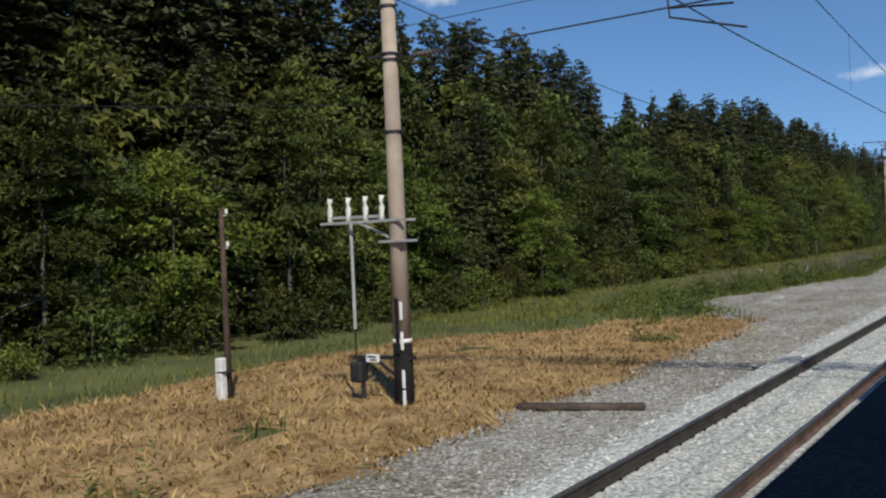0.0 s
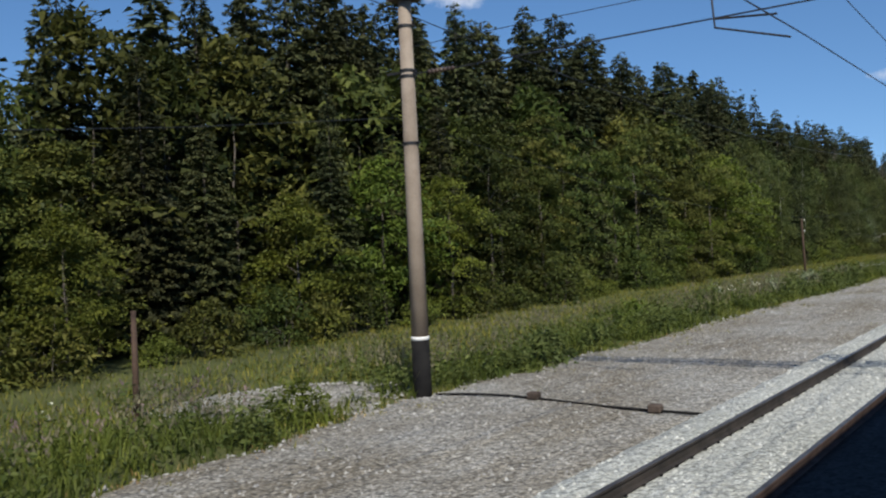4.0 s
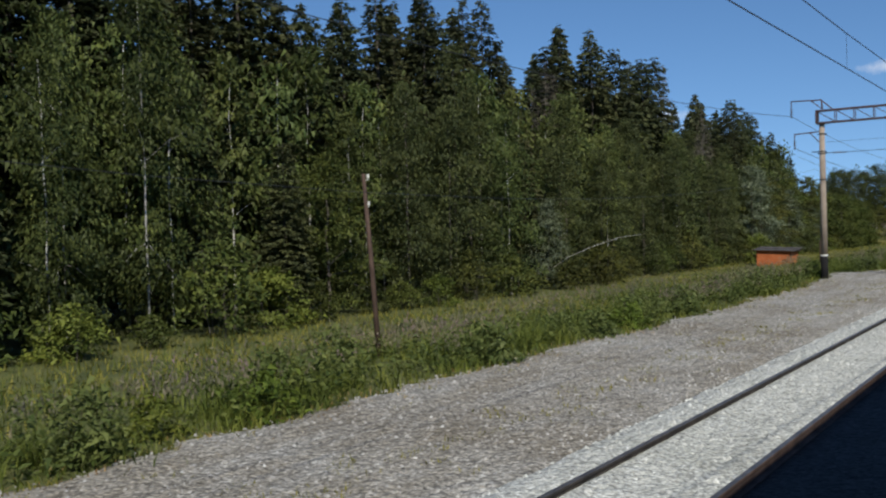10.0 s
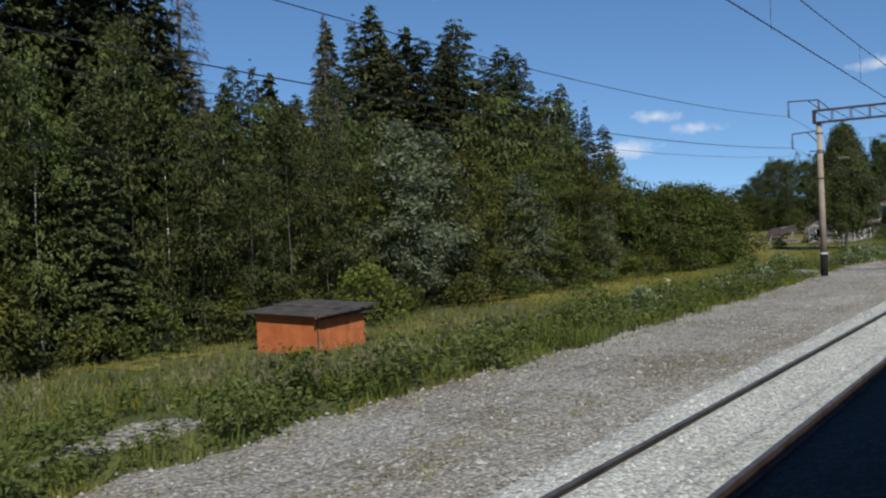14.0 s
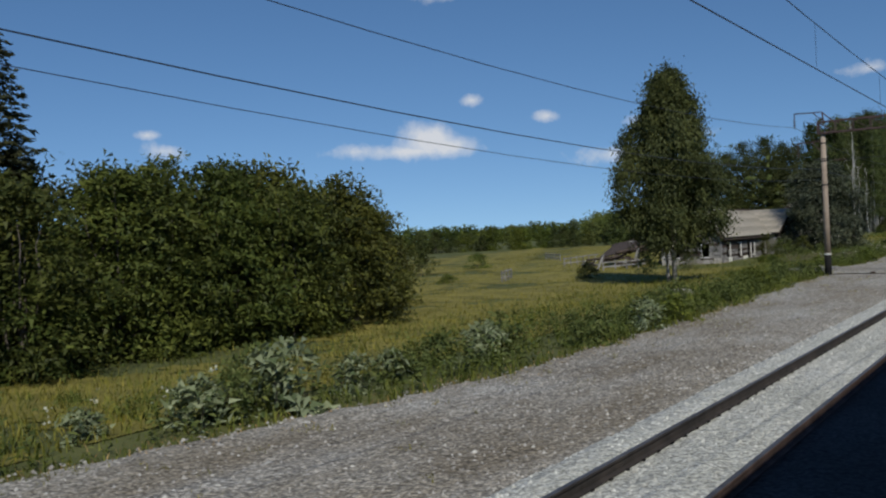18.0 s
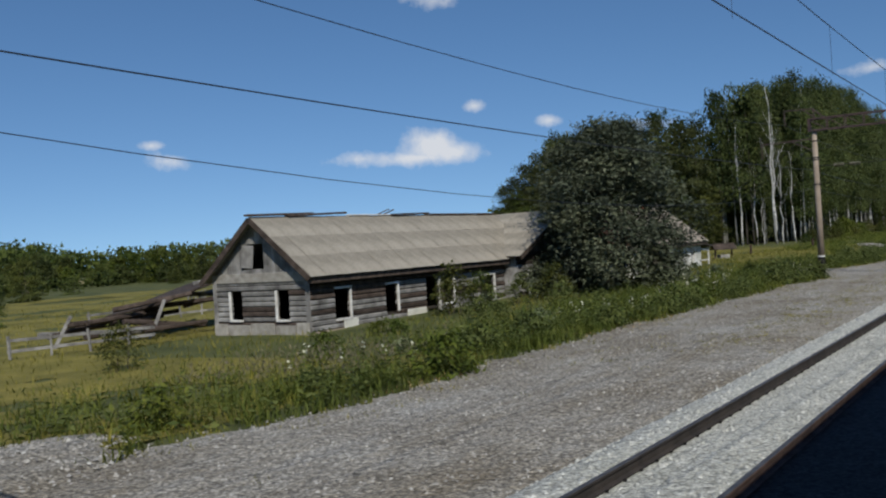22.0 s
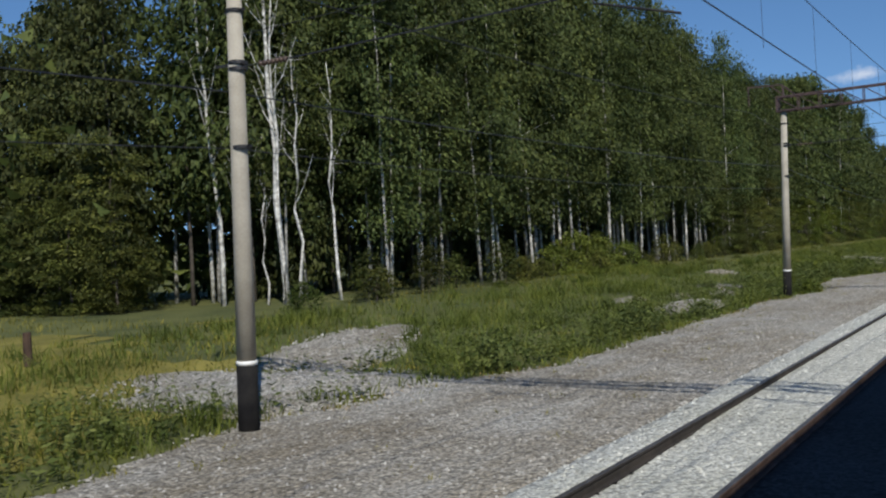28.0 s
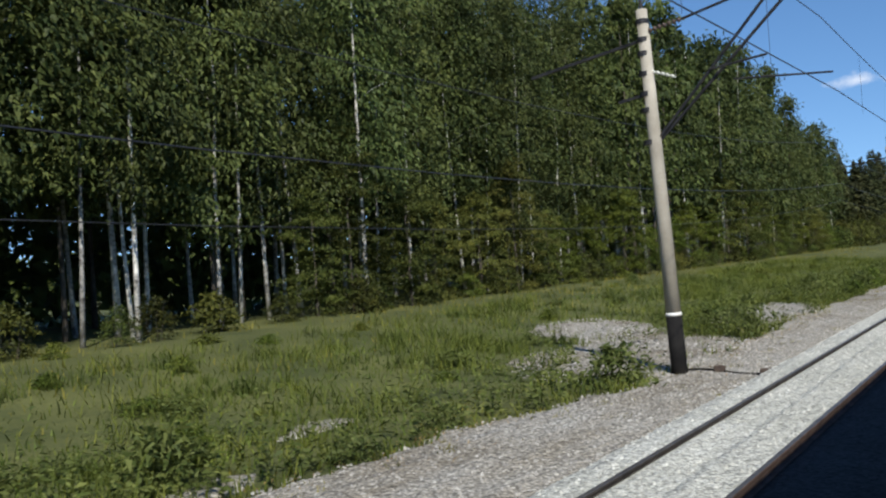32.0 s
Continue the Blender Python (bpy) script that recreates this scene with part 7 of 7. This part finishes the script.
def white_house():
    root = thing("white_brick_house", "empty whitewashed brick house with a brown-grey sheet roof", "house")
    X0, X1, YA, YB, ZG, ZE, XR, ZR = -25.2, -32.8, 403.75, 415.45, -0.35, 2.02, -29.0, 5.32
    wins = [(405.05, 406.1, 0.34, 1.62), (407.75, 408.7, 0.34, 1.62), (410.4, 411.3, 0.34, 1.62), (412.9, 413.85, 0.32, 1.62)]
    fw = brick_wall(root, "front_wall", X0, YA, YB, ZG, ZE, wins, M["whitebrick"])
    for w in wins:
        a, b, s, h = w
        win = part("window", G().box((X0 - 0.2, a + 0.04, (s + h) / 2), (0.3, 0.07, h - s), ch=0.01), M["whitewood"], root, "gaping white window frame without glass")
        part("jamb", G().box((X0 - 0.2, b - 0.05, (s + h) / 2), (0.32, 0.09, h - s), ch=0.01), M["whitewood"], win)
        part("head_board", G().box((X0 + 0.02, (a + b) / 2, h + 0.07), (0.05, b - a + 0.4, 0.1), ch=0.01), M["whitepaint"], win)
        part("sill", G().box((X0 + 0.04, (a + b) / 2, s - 0.03), (0.14, b - a + 0.15, 0.06), ch=0.015), M["whitewood"], win)
        part("casing", G().box((X0 + 0.014, b + 0.09, (s + h) / 2), (0.03, 0.2, h - s + 0.1), ch=0.008), M["whitepaint"], win)
        part("near_casing", G().box((X0 + 0.014, a - 0.06, (s + h) / 2), (0.03, 0.1, h - s + 0.1), ch=0.008), M["whitepaint"], win)
    a, b, s, h = wins[1]
    part("broken_sash", G().bar((X0 - 0.1, 408.35, s), (X0 - 0.1, 408.35, h), 0.05, 0.05).bar((X0 - 0.1, 408.0, s + 0.4), (X0 - 0.1, b, s + 0.45), 0.04, 0.04), M["whitewood"], root, "remains of a broken white sash")
    brick_wall(root, "end_wall", YB - 0.35, X1, X0, ZG, ZE, [(-27.5, -26.6, -0.3, 1.6)], M["plaster"], "x")
    brick_wall(root, "gable_wall", YA, X1, X0 - 0.35, ZG, ZE, [], M["whitebrick"], "x")
    # rooms coloured near-black for the shade behind the openings
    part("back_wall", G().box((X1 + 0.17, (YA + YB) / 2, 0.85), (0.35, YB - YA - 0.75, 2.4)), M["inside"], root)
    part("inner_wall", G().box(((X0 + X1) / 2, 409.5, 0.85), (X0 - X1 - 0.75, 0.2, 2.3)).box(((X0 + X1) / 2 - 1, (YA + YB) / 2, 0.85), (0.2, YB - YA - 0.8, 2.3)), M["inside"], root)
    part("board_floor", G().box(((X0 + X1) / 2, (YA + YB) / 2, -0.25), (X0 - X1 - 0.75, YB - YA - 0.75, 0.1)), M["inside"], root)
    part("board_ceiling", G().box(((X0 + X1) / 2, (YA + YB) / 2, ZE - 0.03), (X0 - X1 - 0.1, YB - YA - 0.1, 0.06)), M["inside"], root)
    for yy, sg, mt in ((YA - 0.02, -1, "redplank"), (YB + 0.0, 1, "oldwood")):
        plank_gable(root, yy, X1, X0, ZE + 0.02, XR, ZR - 0.06, M[mt], (-29.55, -28.85, 2.55, 3.85) if sg < 0 else None, "x", 0.16)
    part("attic_window", G().box((-29.2, YA - 0.05, 3.85), (0.9, 0.06, 0.09), ch=0.01).box((-29.6, YA - 0.05, 3.2), (0.09, 0.06, 1.3), ch=0.01).box((-28.8, YA - 0.05, 3.2), (0.09, 0.06, 1.3), ch=0.01).box((-29.2, YA - 0.05, 3.4), (0.8, 0.04, 0.05)), M["redplank"], root, "attic window frame")
    # added dark sheet that stands for the shade in the attic
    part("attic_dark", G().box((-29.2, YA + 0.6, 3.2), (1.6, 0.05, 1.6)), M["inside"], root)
    ov = 0.5
    for sg, e in ((1, (X0 + ov, ZE - 0.30 + 0.0)), (-1, (X1 - ov, ZE - 0.30))):
        e = (e[0], ZE - 0.02)
        v = [(e[0], YA - 0.45, e[1]), (e[0], YB + 0.45, e[1]), (XR, YB + 0.45, ZR), (XR, YA - 0.45, ZR)]
        v += [(a, b, c - 0.07) for a, b, c in v]
        f = [(0, 1, 2, 3), (7, 6, 5, 4), (0, 4, 5, 1), (1, 5, 6, 2), (2, 6, 7, 3), (3, 7, 4, 0)]
        rf = part("roof_slope", G().add(v, f if sg > 0 else [q[::-1] for q in f]), M["darkwood"], root, "roof slope of brown-grey sheets")
        if sg > 0:
            sheet_roof(rf, (e[0], YA - 0.45, e[1] + 0.03), (0, YB - YA + 0.9, 0), (XR - e[0], 0, ZR - e[1]), 12, 4, M["slate_warm"])
        part("barge_board", G().bar((XR, YA - 0.48, ZR - 0.1), (e[0], YA - 0.48, e[1] - 0.1), 0.05, 0.22, 0.01), M["darkwood"], root)
    part("ridge_cap", G().box((XR, (YA + YB) / 2, ZR + 0.05), (0.3, YB - YA + 0.9, 0.06), ch=0.02), M["slate_warm"], root)
    # dark band under the eave: a board that also carries its shade
    part("eave_board", G().box((X0 + 0.25, (YA + YB) / 2, ZE - 0.14), (0.44, YB - YA + 0.7, 0.28), ch=0.02), M["darkwood"], root)
    for y, mt, top, nm in ((405.6, "greybrick", 5.65, "sooty brick chimney"), (411.2, "redbrick", 5.5, "red brick chimney")):
        ch = part("chimney", G().box((-28.4, y, 4.9), (0.52, 0.6, 1.2), ch=0.015), M[mt], root, nm)
        part("chimney_cap", G().box((-28.4, y, top), (0.56, 0.64, 0.12), ch=0.02), M[mt], ch)
        part("flashing", G().box((-27.95, y + 0.08, 4.58), (0.85, 0.85, 0.03), pose(0, 0, 0, 0, 37.5, 0).to_3x3()), M["felt"], ch)
        for i in range(3):
            part("brick_course", G().box((-28.4, y, 4.95 + 0.22 * i), (0.54, 0.62, 0.02)), M["greybrick"], ch)
    # veranda before the gable
    ve = part("veranda", G().box((X0 + 0.0, 402.3, 0.02), (0.2, 2.9, 0.75), ch=0.02).box((X0, 402.4, 1.42), (0.2, 2.7, 0.5), ch=0.02).box((X0, 403.5, 0.75), (0.2, 0.5, 0.9), ch=0.01).box((X0, 400.9, 0.75), (0.2, 0.35, 0.9), ch=0.01).box((X0 - 1.8, 400.75, 0.6), (3.6, 0.15, 1.8)), M["plaster"], root, "plastered veranda with a wide empty window")
    part("window_frame", G().bar((X0 + 0.06, 401.1, 0.38), (X0 + 0.06, 401.1, 1.18), 0.07, 0.08, 0.01).bar((X0 + 0.06, 403.28, 0.38), (X0 + 0.06, 403.28, 1.18), 0.07, 0.08, 0.01).bar((X0 + 0.06, 401.1, 0.38), (X0 + 0.06, 403.28, 0.38), 0.07, 0.08, 0.01).bar((X0 + 0.06, 401.1, 1.18), (X0 + 0.06, 403.28, 1.18), 0.07, 0.08, 0.01), M["redplank"], ve)
    # dark panel behind the wide window, coloured as the veranda's inner shade
    part("veranda_inside", G().box((X0 - 1.5, 402.2, 0.75), (0.1, 3.0, 1.5)), M["inside"], ve)
    part("veranda_roof", G().add([(X0 + 0.35, 403.75, 2.1), (X0 + 0.35, 400.0, 1.62), (X0 - 4.0, 400.0, 1.62), (X0 - 4.0, 403.75, 2.1), (X0 + 0.35, 403.75, 2.0), (X0 + 0.35, 400.0, 1.52), (X0 - 4.0, 400.0, 1.52), (X0 - 4.0, 403.75, 2.0)], [(3, 2, 1, 0), (4, 5, 6, 7), (0, 1, 5, 4), (1, 2, 6, 5), (2, 3, 7, 6), (3, 0, 4, 7)]), M["slate_warm"], root, "low lean-to roof of old sheets")
    # porch at the other end
    pr = part("porch_roof", G().add([(X0 + 0.3, 415.45, 1.85), (X0 + 0.3, 417.7, 1.62), (X0 - 2.6, 417.7, 1.62), (X0 - 2.6, 415.45, 1.85), (X0 + 0.3, 415.45, 1.75), (X0 + 0.3, 417.7, 1.52), (X0 - 2.6, 417.7, 1.52), (X0 - 2.6, 415.45, 1.75)], [(0, 1, 2, 3), (7, 6, 5, 4), (4, 5, 1, 0), (5, 6, 2, 1), (6, 7, 3, 2), (7, 4, 0, 3)]), M["felt"], root, "small porch roof on white posts")
    for x in (X0, X0 - 2.3):
        part("porch_post", G().bar((x, 417.3, -0.3), (x, 417.3, 1.58), 0.12, 0.12, 0.015), M["whitewood"], pr)
    part("porch_rail", G().bar((X0, 415.5, 0.45), (X0, 417.3, 0.45), 0.06, 0.1).bar((X0, 415.5, 1.35), (X0, 417.3, 1.3), 0.05, 0.16), M["whitewood"], pr)
    return root


def orange_shed():
    z0 = -1.25
    root = thing("orange_shed", "low orange plank shed with a dark overhanging felt roof", "shed", at=pose(0, 0, 0))
    for nm, c, s in (("front_wall", (-21.65, 248.45, -0.45), (0.06, 2.5, 1.5)), ("side_wall", (-23.1, 247.2, -0.42), (2.9, 0.06, 1.55)), ("back_wall", (-24.55, 248.45, -0.4), (0.06, 2.5, 1.6)), ("far_side_wall", (-23.1, 249.7, -0.42), (2.9, 0.06, 1.55))):
        w = part(nm, G().box(c, s), M["inside"], root)
        k = 1 if s[1] > s[0] else 0
        n = int(s[k] / 0.14)
        for i in range(n):
            cc, ss = list(c), list(s)
            ss[k] = s[k] / n - 0.008
            cc[k] = c[k] - s[k] / 2 + s[k] * (i + 0.5) / n
            ss[1 - k] += 0.03
            ss[2] += rng.uniform(-0.02, 0.02)
            part("plank", G().box(cc, ss, ch=0.006), M["orange"], w)
    part("roof", G().box((-23.1, 248.0, 0.42), (3.7, 2.2, 0.07), pose(0, 0, 0, 2.5, 2, 0).to_3x3(), 0.015), M["felt"], root, "dark felt roof panel")
    part("roof", G().box((-23.1, 249.3, 0.53), (3.7, 1.7, 0.07), pose(0, 0, 0, 2.5, 2, 0).to_3x3(), 0.015), M["felt"], root)
    part("fascia", G().box((-21.4, 248.4, 0.30), (0.05, 3.2, 0.16), ch=0.01), M["darkwood"], root)


# ---------------------------------------------------------------- line-side things


def line_post(x, y, h, lean, concrete=False):
    z = float(ground_z(x, y))
    root = thing("line_post", "old dark wooden line post with small pale insulators" if h > 2.5 else "short dark wooden stump of an old line post", "post", "old line posts", pose(x, y, z))
    part("shaft", G().tube([(0, 0, -0.4), (lean * 0.5, 0, h / 2), (lean, 0, h)], [0.085, 0.068, 0.052], 10), M["polewood"], root, smooth=True)
    for k, dz in enumerate((0.12, 0.85) if h > 2.5 else ()):
        part("insulator", G().tube([(lean + 0.08, 0.0, h - dz - 0.05), (lean + 0.16, 0, h - dz - 0.05), (lean + 0.16, 0, h - dz + 0.06)], [0.012, 0.012, 0.03], 7).tube([(lean + 0.16, 0, h - dz), (lean + 0.16, 0, h - dz + 0.1)], [0.04, 0.03], 8), M["paleins"], root)
    if concrete:
        part("concrete_stub", G().box((-0.02, -0.2, 0.2), (0.2, 0.18, 1.5), ch=0.02), M["whitewood"], root, "pale concrete stub")
        part("binding_wire", G().tube([(0, -0.1, 0.62), (0, -0.1, 0.66)], [0.2, 0.2], 10), M["wire"], root)


for x, y, h, ln, c in ((-15.8, 14.6, 4.3, 0.0, True), (-16.8, 78.2, 2.3, 0.05, False), (-16.7, 131.8, 4.2, -0.1, False), (-15.6, 181.5, 4.95, -0.4, False), (-14.9, 228.5, 2.0, 0.0, False), (-16.0, 288.0, 1.0, 0.0, False)):
    line_post(x, y, h, ln, c)
for x, y in ((-23.3, 446.3), (-27.0, 436.0)):
    z = float(ground_z(x, y))
    tagged(part("stump_post", G().tube([(0, 0, -0.3), (0.02, 0, 0.95)], [0.13, 0.11], 9), M["polewood"], at=pose(x, y, z)), "short dark wooden stump post in the meadow", "post", "stump posts")


def disconnector(px, py):
    """Isolating switch on the first mast, with its rod and drive box."""
    z0 = float(ground_z(px, py))
    root = thing("isolating_switch", "pale isolating switch with a rod down to its drive box", "switchgear", at=pose(px, py, z0))
    h = 3.7
    part("bracket", G().bar((0.3, -0.18, h), (-1.85, -0.18, h), 0.06, 0.05).bar((0.3, 0.18, h), (-1.85, 0.18, h), 0.06, 0.05).bar((-1.0, 0, h), (0.0, 0, h - 0.42), 0.05, 0.05).box((0.0, 0, h - 0.42), (0.6, 0.5, 0.05)), M["zinc"], root)
    for x in (-1.75, -1.25, -0.8, -0.38):
        part("insulator", G().tube([(x, 0, h), (x, 0, h + 0.14), (x, 0, h + 0.28), (x, 0, h + 0.42), (x + 0.02, 0, h + 0.52)], [0.07, 0.045, 0.065, 0.045, 0.06], 10), M["paleins"], root, smooth=True)
    part("blade", G().bar((-1.75, 0, h + 0.12), (-0.38, 0, h + 0.1), 0.05, 0.06), M["zinc"], root)
    part("drive_rod", G().tube([(-1.2, 0, h), (-1.2, 0, 1.5)], [0.035, 0.035], 8), M["zinc"], root)
    part("lower_rod", G().tube([(-1.2, 0, 1.5), (-1.2, 0, 0.9)], [0.022, 0.022], 6), M["darksteel"], root)
    part("lower_bracket", G().bar((0.3, 0, 0.95), (-1.25, 0, 0.92), 0.1, 0.07).bar((-0.15, 0, 0.55), (-0.7, 0, 0.9), 0.05, 0.05), M["darksteel"], root)
    part("drive_box", G().box((-1.15, 0, 0.62), (0.3, 0.28, 0.42), ch=0.03).tube([(-1.05, 0, 0.45), (-1.05, 0, -0.2)], [0.05, 0.05], 8), M["darksteel"], root)
    part("notice_plate", G().box((-0.72, -0.07, 0.92), (0.34, 0.02, 0.16), ch=0.005), M["whitepaint"], root, "small white notice plate")
    part("notice_bar", G().box((-0.74, -0.085, 0.95), (0.22, 0.006, 0.03)), M["tar"], root)
    part("notice_bar", G().box((-0.70, -0.085, 0.89), (0.16, 0.006, 0.025)), M["tar"], root)
    part("tar_drip", G().box((0.06, -0.235, 1.6), (0.09, 0.02, 1.1), ch=0.008), M["tar"], root)
    for z in (1.9, 1.3, 0.55, 0.15):
        part("white_mark", G().box((0.14, -0.2, z), (0.07, 0.02, 0.36), ch=0.006), M["whitepaint"], root)


disconnector(*POLES[0])


def earth_cable(px, py):
    """Earthing cable with clamp blocks from a mast to the rail."""
    z = -0.24
    pts = [(px + 0.2, py + 0.2, z)]
    for k in range(1, 13):
        t = k / 12
        pts.append((px + 0.2 + (-5.25 - px) * t, py + 0.3 * math.sin(5 * t + py) + 0.2, z + 0.02 * math.sin(9 * t) + (0.10 if t > 0.97 else 0)))
    root = thing("earth_cable", "dark earthing cable with two clamp blocks lying on the gravel", "cable", "earthing cables")
    part("cable", G().tube(pts, [0.028] * len(pts), 6), M["tar"], root)
    for k in (4, 9):
        part("clamp_block", G().box((pts[k][0], pts[k][1], z + 0.05), (0.26, 0.2, 0.16), ch=0.03), M["darkwood"], root)


for i in (1, 5, 9):
    earth_cable(*POLES[i])
tagged(part("timber_baulk", G().box((-7.5, 15.4, -0.2), (2.35, 0.2, 0.13), pose(0, 0, 0, 4, 0, 20).to_3x3(), 0.04), M["darkwood"]), "old dark timber baulk lying on the gravel", "timber")
log_house()
collapsed_barn()
fence_bits()
white_house()
orange_shed()


def bent_stem():
    pts = [(-30.0, 218.5, 0.2), (-29.3, 219.2, 0.85), (-28.0, 220.8, 1.6), (-26.8, 222.4, 2.12), (-25.8, 224.2, 2.3)]
    tagged(part("bent_birch_stem", G().tube(pts, [0.03, 0.03, 0.026, 0.02, 0.01], 7), M["birchbark"], smooth=True), "thin pale birch stem bent over by snow", "stem")


bent_stem()


def well_shelter():
    """A small gabled roof on two posts over an old well."""
    x, y = -27.6, 429.0
    root = thing("well_shelter", "small dark brown plank roof on posts over an old well", "well", at=pose(x, y, float(ground_z(x, y)), 0, 0, 38))
    for sx in (-0.8, 0.8):
        part("post", G().box((sx, 0, 0.4), (0.14, 0.14, 1.3), ch=0.015), M["darkwood"], root)
    for side in (-1, 1):
        slope = part("roof_slope", G().bar((-1.05, side * 0.02, 1.42), (1.05, side * 0.02, 1.42), 0.07, 0.07, 0.01), M["darkwood"], root)
        for k in range(7):
            a = -0.93 + 0.31 * k
            part("plank", G().box((a, side * 0.36, 1.12 + rng.uniform(-0.01, 0.01)), (0.29, 0.86, 0.03), pose(0, 0, 0, -side * 38, 0, 0).to_3x3(), 0.006), M["darkwood"], slope)
    part("well_curb", G().box((0, 0, 0.12), (0.9, 0.9, 0.5), ch=0.03), M["oldwood"], root)


well_shelter()
